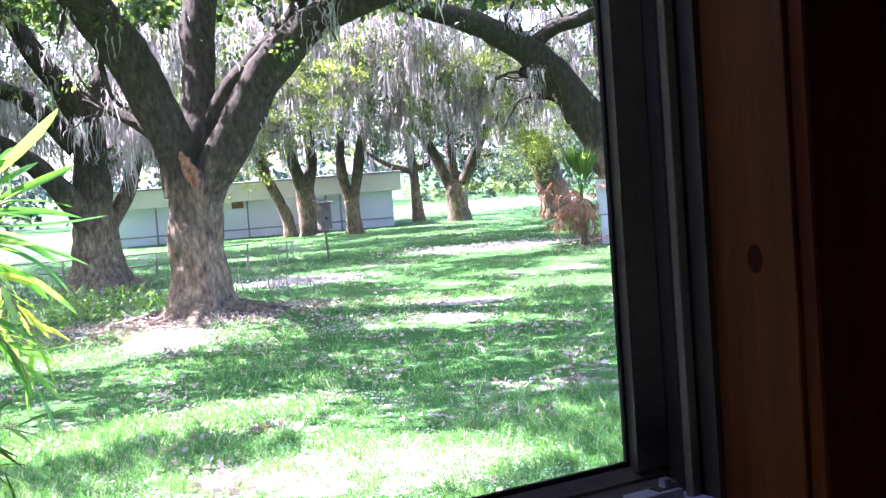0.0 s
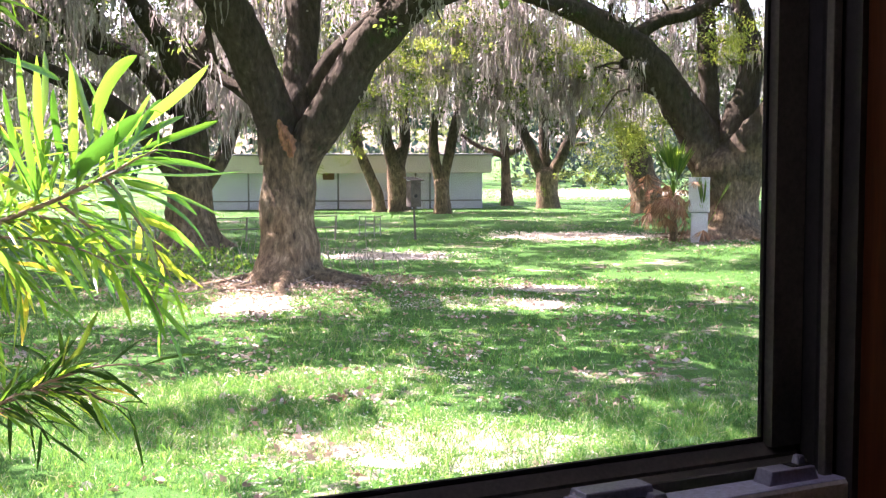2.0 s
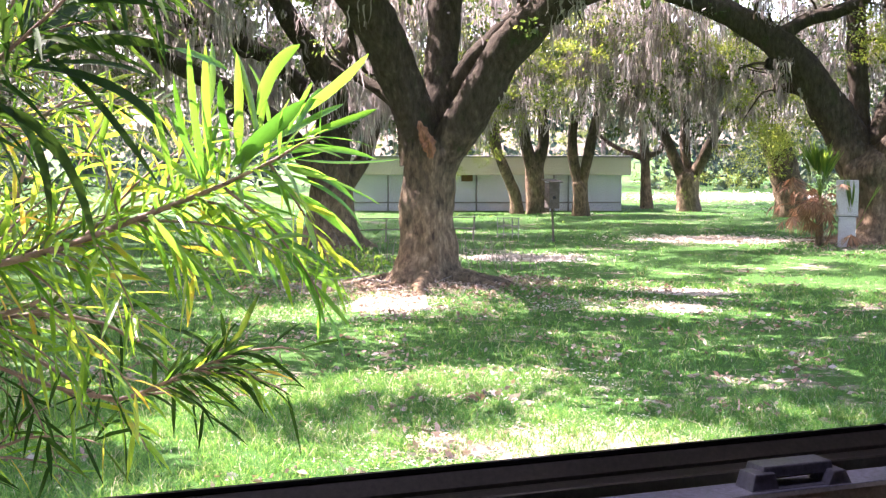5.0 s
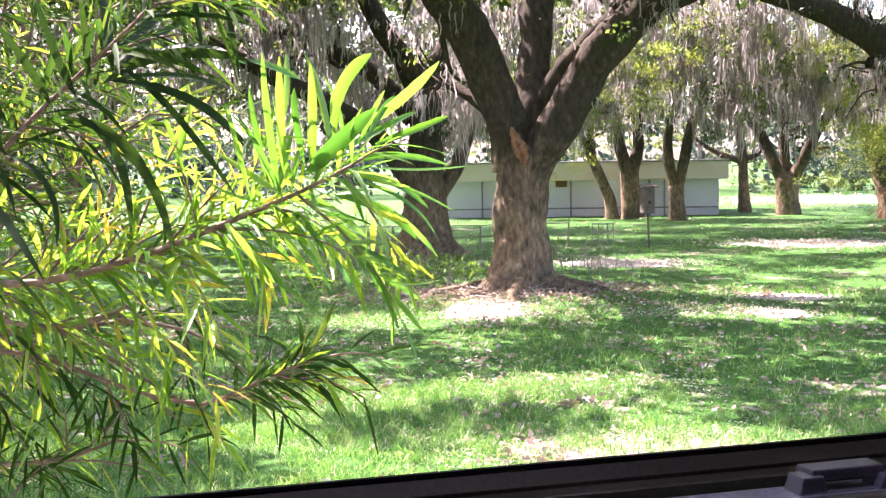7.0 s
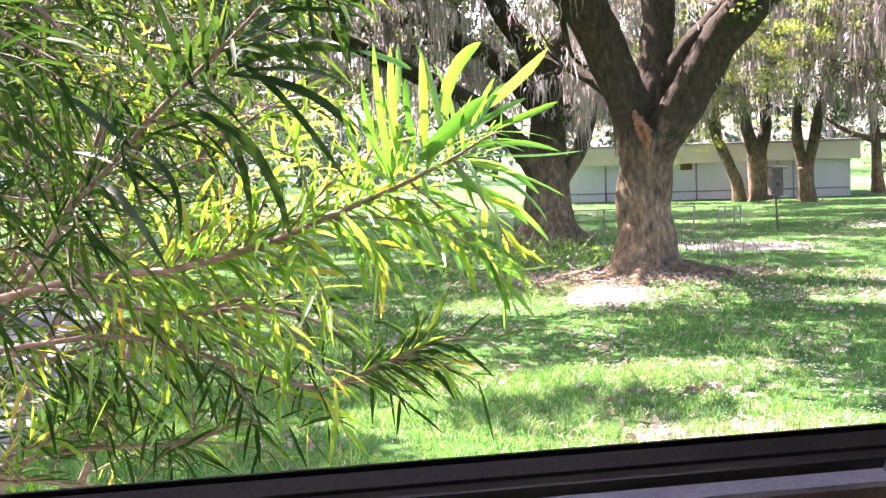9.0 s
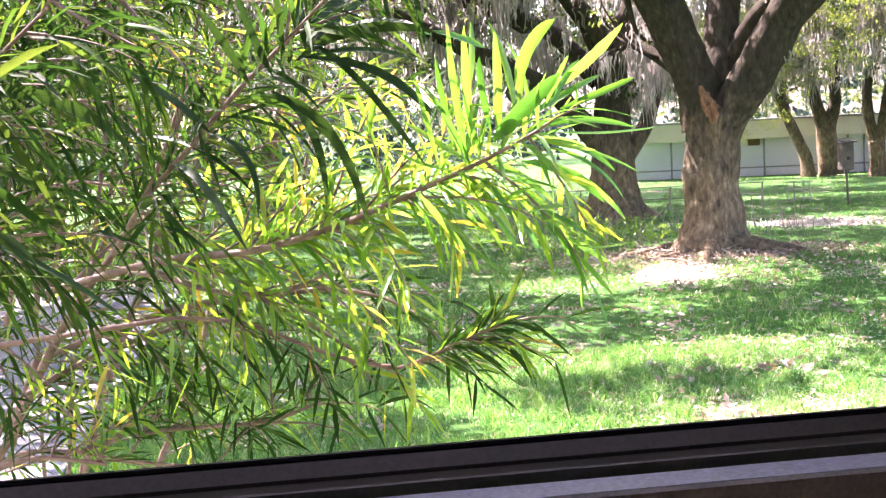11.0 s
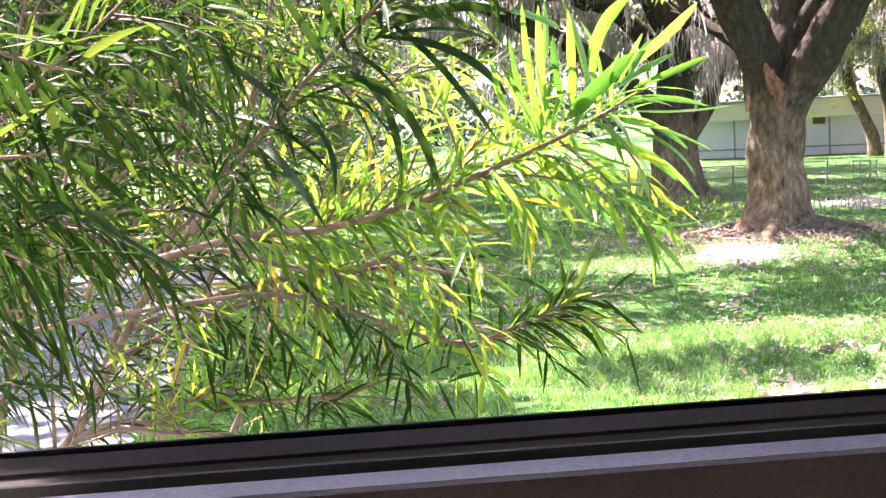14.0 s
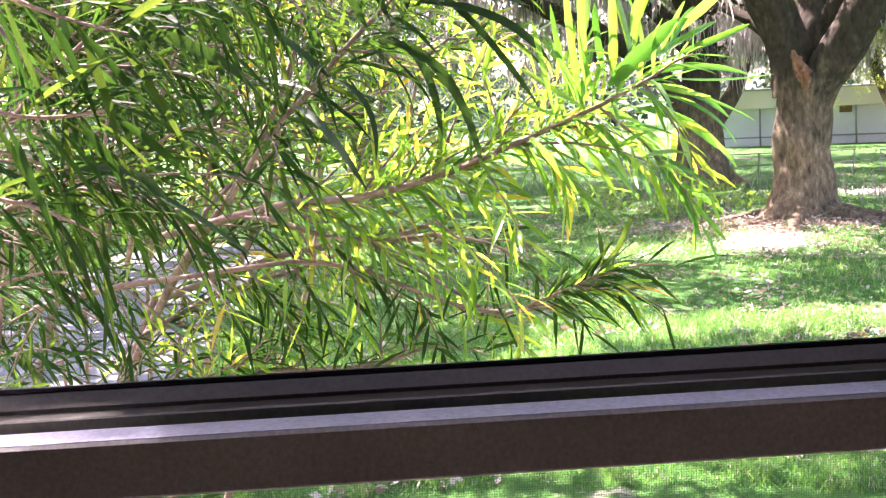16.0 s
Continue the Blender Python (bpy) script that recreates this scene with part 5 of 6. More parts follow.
stem_base2 = cane((-1.496, 2.000, 2.345, 0.0072), (-1.401, 1.950, 2.426, 0.0071), (-1.264, 1.900, 2.435, 0.0058), (-1.107, 1.850, 2.410, 0.0046), (-0.953, 1.800, 2.399, 0.0034))

cane((-1.416, 1.750, 2.892, 0.0070), (-1.346, 1.720, 2.951, 0.0062), (-1.273, 1.690, 2.999, 0.0054), (-1.219, 1.660, 3.031, 0.0046), (-1.162, 1.630, 3.043, 0.0038), (-1.069, 1.600, 3.021, 0.0030))
stem_shelf = cane((-1.554, 1.750, 2.667, 0.0085), (-1.466, 1.740, 2.691, 0.0080), (-1.342, 1.730, 2.713, 0.0075), (-1.232, 1.720, 2.723, 0.0070), (-1.134, 1.710, 2.734, 0.0065), (-1.000, 1.700, 2.747, 0.0060))
stem_reach = cane((-1.000, 1.700, 2.747, 0.0060), (-0.904, 1.680, 2.738, 0.0057), (-0.832, 1.660, 2.722, 0.0054), (-0.739, 1.640, 2.679, 0.0051), (-0.623, 1.620, 2.636, 0.0048), (-0.565, 1.600, 2.631, 0.0045))
stem_sill = cane((-1.409, 1.750, 2.442, 0.0075), (-1.325, 1.733, 2.468, 0.0067), (-1.238, 1.717, 2.462, 0.0058), (-1.164, 1.700, 2.451, 0.0050))
stem_hook = cane((-1.092, 1.720, 2.843, 0.0065), (-1.043, 1.703, 2.840, 0.0060), (-0.981, 1.687, 2.819, 0.0055), (-0.935, 1.670, 2.805, 0.0050), (-0.876, 1.653, 2.793, 0.0045), (-0.793, 1.637, 2.797, 0.0040), (-0.707, 1.620, 2.814, 0.0035))

cane((-1.70, 2.25, -0.10, 0.024), (-1.66, 2.20, 0.60, 0.020), (-1.64, 2.15, 1.30, 0.017), (-1.665, 2.10, 1.92, 0.014))
cane((-1.72, 2.22, -0.10, 0.020), (-1.85, 2.15, 0.80, 0.016), (-1.75, 2.05, 1.70, 0.012), (-1.34, 2.00, 2.64, 0.010))
cane((-1.74, 2.20, 0.30, 0.022), (-1.95, 1.95, 1.30, 0.018), (-1.80, 1.60, 2.30, 0.012), (-1.61, 1.30, 2.93, 0.007))
cane((-1.66, 2.15, 1.20, 0.020), (-1.40, 2.25, 2.00, 0.015), (-1.20, 2.30, 2.60, 0.011), (-0.90, 2.35, 3.20, 0.007), (-0.70, 2.35, 3.60, 0.004))
cane((-1.90, 2.20, 1.20, 0.018), (-2.10, 2.50, 2.20, 0.014), (-1.95, 2.60, 3.00, 0.010), (-1.70, 2.55, 3.80, 0.006))
cane((-1.70, 2.25, 1.00, 0.018), (-1.30, 2.70, 1.90, 0.014), (-1.00, 2.80, 2.60, 0.010), (-0.95, 2.75, 3.30, 0.006))
cane((-1.80, 2.15, 1.40, 0.018), (-1.75, 2.40, 2.30, 0.014), (-1.55, 2.50, 3.00, 0.010), (-1.35, 2.45, 3.70, 0.006))
r = np.random.default_rng(5)
LEAVES = {k: {"base": [], "way": [], "face": [], "L": [], "W": [], "D": []} for k in ("sun_leaf", "shade_leaf")}
LEAF = LEAVES["sun_leaf"]
HERO = []


def grow_leaf(b, w, L, W, droop, hero=False):
    face = np.array([0, 0, 1.0]) + r.normal(size=3) * 0.7
    if hero:
        HERO.append((np.array(b), unit(np.array(w)), unit(face), L, W, droop))
        return
    for k, val in zip(("base", "way", "face", "L", "W", "D"), (b, w, face, L, W, droop)):
        LEAF[k].append(val)


def clothe(points, every, L, W, droop, spread=1.0, start=0.0, hero=False, forward=0.7):
    """Leaves set in a spiral along a twig."""
    c = spline(points, every)
    d = unit(np.gradient(c[:, :3], axis=0))
    turn = r.uniform(0, 6)
    for i in range(int(len(c) * start), len(c)):
        turn += 2.4
        side = unit(np.cross(d[i], [0.3, 0.2, 1.0]))
        up = np.cross(side, d[i])
        out = side * math.cos(turn) + up * math.sin(turn)
        w = out * spread + d[i] * forward + r.normal(size=3) * 0.15 + (np.array([0, 0, 0.35]) if hero else 0)
        grow_leaf(c[i, :3], w, L * r.uniform(0.6, 1.2), W * r.uniform(0.75, 1.2), droop * r.uniform(0.4, 1.5), hero)


TWIGS = []


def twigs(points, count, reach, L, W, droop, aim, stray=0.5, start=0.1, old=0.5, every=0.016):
    """Side shoots along a cane that bend towards aim, each with its own leaves; old: the share of shoots with leaves
    darkened as if in shade.
    """
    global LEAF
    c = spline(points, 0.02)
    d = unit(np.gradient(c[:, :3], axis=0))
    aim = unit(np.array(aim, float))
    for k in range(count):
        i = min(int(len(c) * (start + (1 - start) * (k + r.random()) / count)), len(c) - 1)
        LEAF = LEAVES["shade_leaf" if r.random() < old else "sun_leaf"]
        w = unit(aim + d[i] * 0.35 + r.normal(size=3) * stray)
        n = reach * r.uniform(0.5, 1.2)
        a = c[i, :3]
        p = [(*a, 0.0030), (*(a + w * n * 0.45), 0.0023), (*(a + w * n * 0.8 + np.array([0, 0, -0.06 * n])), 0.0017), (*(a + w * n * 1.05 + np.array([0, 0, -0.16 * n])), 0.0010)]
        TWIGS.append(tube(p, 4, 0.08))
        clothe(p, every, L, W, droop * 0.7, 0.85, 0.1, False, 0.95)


def frond(points, count, L, W, shade="shade_leaf"):
    """A leafy shoot: long leaves in two ranks, those on its outer side arching over and down."""
    global LEAF
    LEAF = LEAVES[shade]
    c = spline(points, 0.01)
    d = unit(np.gradient(c[:, :3], axis=0))
    for k in range(count):
        i = min(int(len(c) * (0.06 + 0.94 * (k + 0.6 * r.random()) / count)), len(c) - 1)
        side = unit(np.cross(np.array([0.0, 1.0, 0.0]) + r.normal(size=3) * 0.25, d[i]))
        outer = 1.0 if k % 2 else -1.0
        w = d[i] * r.uniform(0.7, 1.1) + side * outer * r.uniform(0.45, 0.9) + r.normal(size=3) * 0.12
        b, n = c[i, :3], L * r.uniform(0.7, 1.15)
        grow_leaf(b, w, n, W * r.uniform(0.5, 0.95), r.uniform(0.08, 0.5) if unit(w)[0] > 0 else r.uniform(-0.05, 0.2))


HANG, OVER, REACH, UP = (0.6, 0.0, -0.6), (0.85, -0.05, -0.08), (0.9, -0.1, 0.2), (0.35, 0.0, 0.6)
# the sunlit branch that reaches across the view
clothe(stem_hero, 0.015, 0.13, 0.012, 0.3, 0.9, 0.5, True, 0.6)
tip = stem_hero[-1]
end = [(*tip[:3], 0.003), (tip[0] + 0.03, tip[1] - 0.01, tip[2] + 0.02, 0.0025), (tip[0] + 0.065, tip[1] - 0.02, tip[2] + 0.035, 0.0015)]
TWIGS.append(tube(end, 5, 0.02))
clothe(end, 0.009, 0.07, 0.010, 0.2, 0.9, 0.0, True, 0.6)
hang = [(-0.41, 1.25, 3.045, 0.003), (-0.34, 1.22, 2.98, 0.0025), (-0.28, 1.20, 2.90, 0.002), (-0.25, 1.20, 2.84, 0.001)]
TWIGS.append(tube(hang, 5, 0.02))
clothe(hang, 0.009, 0.10, 0.011, 0.15, 0.6, 0.1, True, 1.2)
clothe(stem_hero, 0.010, 0.12, 0.009, 0.35, 0.9, 0.45)
twigs(stem_hero, 10, 0.20, 0.105, 0.0108, 0.3, HANG, 0.5, 0.22, 0.0, 0.011)
twigs(stem_hero[:-2], 10, 0.20, 0.10, 0.0108, 0.3, OVER, 0.55, 0.25, 0.0)
twigs(stem_hero[:-2], 17, 0.27, 0.11, 0.0115, 0.25, UP, 0.5, 0.35, 0.0)
twigs(stem_mid, 8, 0.20, 0.095, 0.0095, 0.35, HANG, 0.55, 0.2, 0.4)
twigs(stem_low, 3, 0.14, 0.11, 0.008, 0.3, HANG, 0.4, 0.5, 0.4)
twigs(stem_low, 7, 0.15, 0.11, 0.0085, 0.25, REACH, 0.35, 0.66, 0.6)
LEAF = LEAVES["shade_leaf"]
clothe(stem_low[-2:] + ((stem_low[-1][0] + 0.05, stem_low[-1][1], stem_low[-1][2] + 0.03, 0.001),), 0.004, 0.12, 0.010, 0.2, 0.7)
twigs(stem_twig, 4, 0.2, 0.105, 0.0095, 0.35, HANG, 0.55, 0.2, 0.2)
twigs(stem_hook, 4, 0.18, 0.10, 0.0095, 0.35, HANG, 0.55, 0.3, 0.25)
twigs(stem_reach, 5, 0.16, 0.10, 0.0095, 0.3, HANG, 0.55, 0.1, 0.5)
twigs(stem_shelf, 4, 0.2, 0.11, 0.0095, 0.3, HANG, 0.55, 0.55, 0.4)
twigs(stem_bottom, 8, 0.20, 0.115, 0.0095, 0.2, UP, 0.5, 0.2, 0.45)
twigs(stem_bottom, 4, 0.18, 0.11, 0.009, 0.25, REACH, 0.5, 0.3, 0.4)
twigs(stem_stem, 5, 0.26, 0.115, 0.0085, 0.4, OVER, 0.45, 0.45, 0.8)
twigs(stem_inner, 7, 0.26, 0.105, 0.0095, 0.35, OVER, 0.6, 0.2, 0.5)
twigs(stem_inner2, 19, 0.28, 0.105, 0.0098, 0.3, OVER, 0.6, 0.15, 0.12)
twigs(stem_base2, 4, 0.2, 0.11, 0.0085, 0.30, UP, 0.5, 0.3, 0.8)
twigs(stem_sill, 9, 0.2, 0.10, 0.008, 0.3, UP, 0.6, 0.0, 0.5)
twigs(stem_shelf, 9, 0.2, 0.10, 0.008, 0.35, HANG, 0.6, 0.0, 0.5)
twigs(stem_stem, 9, 0.22, 0.10, 0.008, 0.35, REACH, 0.65, 0.12, 0.85)
for pts in list(CANES[-7:]):
    twigs(pts, 12, 0.30, 0.09, 0.008, 0.35, OVER, 0.75, 0.5, 0.95)
for k in range(16):                                       # crowded shoots behind the sunlit branch, more of them shade-coloured towards the wall of the thicket
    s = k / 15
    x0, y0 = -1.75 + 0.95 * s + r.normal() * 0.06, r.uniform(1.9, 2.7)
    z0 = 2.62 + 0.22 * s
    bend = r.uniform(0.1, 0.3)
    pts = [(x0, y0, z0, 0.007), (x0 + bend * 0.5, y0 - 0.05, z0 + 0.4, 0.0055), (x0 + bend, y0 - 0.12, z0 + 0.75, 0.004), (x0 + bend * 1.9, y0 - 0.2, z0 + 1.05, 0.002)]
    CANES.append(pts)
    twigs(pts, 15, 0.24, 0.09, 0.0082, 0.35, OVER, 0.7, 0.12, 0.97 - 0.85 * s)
for k in range(24):                                       # the tall thicket behind, added mostly out of view to shade the left
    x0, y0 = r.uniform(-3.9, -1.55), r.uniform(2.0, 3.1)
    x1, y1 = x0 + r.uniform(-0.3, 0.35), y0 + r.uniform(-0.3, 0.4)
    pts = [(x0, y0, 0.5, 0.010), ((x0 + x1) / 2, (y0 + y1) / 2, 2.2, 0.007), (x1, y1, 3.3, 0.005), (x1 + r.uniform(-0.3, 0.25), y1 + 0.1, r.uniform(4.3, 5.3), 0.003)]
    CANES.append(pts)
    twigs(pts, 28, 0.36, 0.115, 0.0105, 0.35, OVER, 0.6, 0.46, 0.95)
LEAF = LEAVES["shade_leaf"]
clothe(stem_upper, 0.010, 0.13, 0.010, 0.4, 0.9, 0.25)
frond(stem_upper, 56, 0.19, 0.0125)
twigs(stem_upper, 6, 0.2, 0.13, 0.0095, 0.45, OVER, 0.4, 0.0, 0.9)
LEAF = LEAVES["shade_leaf"]
clothe(stem_top, 0.012, 0.13, 0.011, 0.4, 0.9, 0.0)
frond(stem_left, 40, 0.18, 0.0125)
frond(stem_leftlow, 34, 0.18, 0.0125)
twigs(stem_left, 9, 0.28, 0.12, 0.009, 0.4, OVER, 0.45, 0.1, 0.95)
twigs(stem_leftlow, 9, 0.28, 0.12, 0.009, 0.4, OVER, 0.45, 0.1, 0.95)
# near shoots with long dark leaves: stem, number, length and width of the leaves
for pts, n, long, wide in (
    (((-1.408, 1.000, 3.285, 0.0050), (-1.315, 0.983, 3.238, 0.0041), (-1.238, 0.967, 3.209, 0.0031), (-1.170, 0.950, 3.190, 0.0022)), 20, 0.2, 0.0165),
    (((-1.424, 1.000, 3.099, 0.0050), (-1.346, 0.983, 3.076, 0.0041), (-1.274, 0.967, 3.073, 0.0031), (-1.212, 0.950, 3.079, 0.0022)), 18, 0.19, 0.0155),
    (((-1.424, 1.100, 3.259, 0.0050), (-1.364, 1.083, 3.175, 0.0041), (-1.312, 1.067, 3.124, 0.0031), (-1.275, 1.050, 3.091, 0.0022)), 20, 0.17, 0.0125),
    (((-1.174, 1.200, 3.395, 0.0050), (-1.099, 1.167, 3.332, 0.0041), (-1.033, 1.133, 3.290, 0.0031), (-0.977, 1.100, 3.258, 0.0022)), 24, 0.17, 0.012),
    (((-1.444, 1.050, 2.957, 0.0050), (-1.362, 1.033, 2.940, 0.0041), (-1.299, 1.017, 2.916, 0.0031), (-1.245, 1.000, 2.889, 0.0022)), 22, 0.18, 0.013),
    (((-1.452, 1.100, 3.035, 0.0050), (-1.361, 1.083, 3.008, 0.0041), (-1.288, 1.067, 2.979, 0.0031), (-1.215, 1.050, 2.958, 0.0022)), 22, 0.18, 0.013),
    (((-1.289, 1.350, 3.148, 0.0050), (-1.201, 1.317, 3.173, 0.0041), (-1.116, 1.283, 3.188, 0.0031), (-1.044, 1.250, 3.179, 0.0022)), 24, 0.16, 0.011),
    (((-1.302, 1.500, 2.969, 0.0050), (-1.240, 1.467, 3.004, 0.0041), (-1.179, 1.433, 3.037, 0.0031), (-1.121, 1.400, 3.048, 0.0022)), 18, 0.14, 0.01),
    (((-1.056, 1.500, 3.397, 0.0050), (-0.993, 1.467, 3.317, 0.0041), (-0.942, 1.433, 3.260, 0.0031), (-0.901, 1.400, 3.204, 0.0022)), 22, 0.15, 0.01),
    (((-1.486, 1.200, 2.790, 0.0050), (-1.414, 1.183, 2.808, 0.0041), (-1.352, 1.167, 2.816, 0.0031), (-1.293, 1.150, 2.801, 0.0022)), 22, 0.17, 0.0115),
    (((-1.430, 1.600, 3.291, 0.0050), (-1.322, 1.567, 3.306, 0.0041), (-1.219, 1.533, 3.288, 0.0031), (-1.130, 1.500, 3.250, 0.0022)), 26, 0.15, 0.0105)
):
    CANES.append(pts)
    frond(pts, n, long, wide)
for k in range(7):                                        # upright shoots at the heart of the thicket, all leaves coloured dark for shade
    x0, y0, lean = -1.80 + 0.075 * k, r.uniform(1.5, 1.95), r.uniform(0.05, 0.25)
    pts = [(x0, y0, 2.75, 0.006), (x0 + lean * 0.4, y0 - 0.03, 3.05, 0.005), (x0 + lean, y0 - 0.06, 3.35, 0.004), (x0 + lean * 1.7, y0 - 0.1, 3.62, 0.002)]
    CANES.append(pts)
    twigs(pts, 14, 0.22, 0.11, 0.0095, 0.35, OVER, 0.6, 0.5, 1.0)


def strap(material, b, c, t, width):
    """A long blunt strap leaf, bowed from its base b past c to its tip t."""
    b, c, t = np.array(b), np.array(c), np.array(t)
    face = unit(np.array([0.0, -0.75, 0.55]) + r.normal(size=3) * 0.35)
    v, f, rings = [], [], 11
    for k in range(rings + 1):
        s = k / rings
        p = b * (1 - s) ** 2 + 2 * c * s * (1 - s) + t * s * s
        d = unit((c - b) * (1 - s) + (t - c) * s)
        side = unit(np.cross(d, face))
        half = 0.5 * width * min(1.0, 0.18 + s / 0.30) * (1 - 0.94 * s ** 7) * (1 + 0.05 * r.normal())
        n = np.cross(side, d)
        v += [p + side * half + n * half * 0.3, p, p - side * half + n * half * 0.3]
    for k in range(rings):
        a = 3 * k
        f += [(a, a + 1, a + 4, a + 3), (a + 1, a + 2, a + 5, a + 4)]
    v = np.array(v)
    piece("leaf", mesh_of("leaf", v - b, f, material, True), shrub, "", Matrix.Translation(b - OFF))


def fresh(b, c, t, width):
    strap(HERO_LEAF, b, c, t, width)


def shade_leaf(b, c, t, width):
    strap(SHADE_STRAP, b, c, t, width)


fresh((-0.356, 1.219, 3.107), (-0.349, 1.343, 3.234), (-0.363, 1.429, 3.306), 0.0209)
fresh((-0.386, 1.259, 3.095), (-0.375, 1.285, 3.171), (-0.375, 1.303, 3.277), 0.0190)
fresh((-0.347, 1.266, 3.169), (-0.334, 1.254, 3.258), (-0.279, 1.235, 3.288), 0.0228)
fresh((-0.392, 1.265, 3.083), (-0.354, 1.197, 3.128), (-0.303, 1.112, 3.189), 0.0285)
fresh((-0.278, 1.336, 3.165), (-0.226, 1.239, 3.205), (-0.167, 1.203, 3.273), 0.0209)
fresh((-0.332, 1.263, 3.119), (-0.254, 1.278, 3.162), (-0.186, 1.288, 3.191), 0.0133)
fresh((-0.271, 1.257, 3.132), (-0.186, 1.260, 3.160), (-0.138, 1.248, 3.181), 0.0133)
fresh((-0.390, 1.262, 3.071), (-0.285, 1.232, 3.161), (-0.160, 1.188, 3.112), 0.0171)
fresh((-0.342, 1.265, 3.094), (-0.243, 1.287, 3.131), (-0.119, 1.308, 3.092), 0.0133)
fresh((-0.280, 1.266, 3.092), (-0.176, 1.304, 3.078), (-0.061, 1.345, 3.092), 0.0095)
fresh((-0.305, 1.301, 3.077), (-0.227, 1.271, 3.075), (-0.171, 1.272, 3.016), 0.0133)
fresh((-0.292, 1.260, 3.077), (-0.192, 1.290, 3.053), (-0.111, 1.313, 3.008), 0.0095)
fresh((-0.299, 1.281, 3.067), (-0.204, 1.263, 3.043), (-0.161, 1.256, 2.965), 0.0133)
fresh((-0.272, 1.265, 3.031), (-0.181, 1.340, 2.983), (-0.113, 1.421, 2.916), 0.0152)
fresh((-0.339, 1.290, 3.043), (-0.252, 1.261, 3.030), (-0.199, 1.251, 2.962), 0.0171)
fresh((-0.346, 1.264, 2.998), (-0.281, 1.238, 2.926), (-0.247, 1.201, 2.807), 0.0161)
fresh((-0.332, 1.282, 2.982), (-0.267, 1.302, 2.931), (-0.234, 1.339, 2.853), 0.0133)
fresh((-0.379, 1.283, 2.979), (-0.336, 1.273, 2.936), (-0.311, 1.277, 2.863), 0.0133)
fresh((-0.409, 1.290, 2.969), (-0.405, 1.168, 2.947), (-0.395, 1.049, 2.899), 0.0114)
fresh((-0.426, 1.237, 3.018), (-0.392, 1.235, 2.991), (-0.377, 1.195, 2.949), 0.0133)
fresh((-0.447, 1.284, 2.931), (-0.418, 1.280, 2.899), (-0.400, 1.292, 2.854), 0.0095)
fresh((-0.441, 1.248, 3.043), (-0.465, 1.254, 3.172), (-0.469, 1.235, 3.288), 0.0142)
fresh((-0.429, 1.269, 3.072), (-0.440, 1.271, 3.182), (-0.434, 1.272, 3.286), 0.0152)
fresh((-0.428, 1.285, 3.172), (-0.412, 1.321, 3.244), (-0.404, 1.380, 3.302), 0.0133)
fresh((-0.391, 1.292, 3.101), (-0.411, 1.277, 3.181), (-0.407, 1.285, 3.232), 0.0133)
fresh((-0.498, 1.251, 3.278), (-0.438, 1.263, 3.265), (-0.401, 1.254, 3.244), 0.0171)
fresh((-0.564, 1.282, 3.286), (-0.524, 1.291, 3.286), (-0.485, 1.316, 3.275), 0.0133)
fresh((-0.302, 1.254, 3.133), (-0.272, 1.262, 3.197), (-0.253, 1.253, 3.226), 0.0114)
fresh((-0.294, 1.220, 3.142), (-0.253, 1.278, 3.197), (-0.226, 1.288, 3.218), 0.0114)
fresh((-0.329, 1.280, 3.099), (-0.308, 1.295, 3.179), (-0.350, 1.324, 3.260), 0.0095)
fresh((-0.435, 1.271, 3.042), (-0.480, 1.211, 3.123), (-0.525, 1.142, 3.179), 0.0152)
fresh((-0.443, 1.285, 3.042), (-0.468, 1.235, 3.093), (-0.492, 1.195, 3.128), 0.0133)
fresh((-0.493, 1.252, 3.040), (-0.521, 1.197, 3.124), (-0.546, 1.111, 3.197), 0.0133)
fresh((-0.450, 1.293, 3.052), (-0.478, 1.296, 3.154), (-0.481, 1.325, 3.236), 0.0114)
fresh((-0.416, 1.260, 3.059), (-0.452, 1.192, 3.150), (-0.472, 1.102, 3.213), 0.0123)
fresh((-0.353, 1.258, 3.114), (-0.342, 1.282, 3.150), (-0.322, 1.296, 3.220), 0.0114)
fresh((-0.418, 1.246, 3.052), (-0.385, 1.327, 3.039), (-0.309, 1.394, 3.013), 0.0114)
fresh((-0.459, 1.249, 3.029), (-0.415, 1.283, 2.980), (-0.372, 1.298, 2.947), 0.0133)
fresh((-0.497, 1.270, 3.009), (-0.441, 1.321, 2.969), (-0.402, 1.380, 2.911), 0.0123)
fresh((-0.531, 1.236, 2.997), (-0.491, 1.257, 2.945), (-0.455, 1.241, 2.894), 0.0123)
fresh((-0.370, 1.285, 3.070), (-0.287, 1.331, 3.097), (-0.191, 1.401, 3.062), 0.0133)
fresh((-0.396, 1.293, 3.045), (-0.338, 1.297, 3.027), (-0.271, 1.329, 2.961), 0.0114)
fresh((-0.447, 1.257, 3.053), (-0.492, 1.283, 3.084), (-0.550, 1.297, 3.126), 0.0123)
fresh((-0.478, 1.254, 3.034), (-0.538, 1.241, 3.047), (-0.579, 1.208, 3.078), 0.0123)
fresh((-0.541, 1.241, 2.983), (-0.494, 1.319, 2.920), (-0.480, 1.377, 2.841), 0.0114)
shade_leaf((-0.728, 1.274, 3.238), (-0.643, 1.255, 3.312), (-0.487, 1.226, 3.273), 0.0185)
shade_leaf((-0.732, 1.292, 3.239), (-0.604, 1.289, 3.271), (-0.520, 1.300, 3.230), 0.0129)
shade_leaf((-0.723, 1.245, 3.241), (-0.571, 1.228, 3.232), (-0.510, 1.166, 3.128), 0.0166)
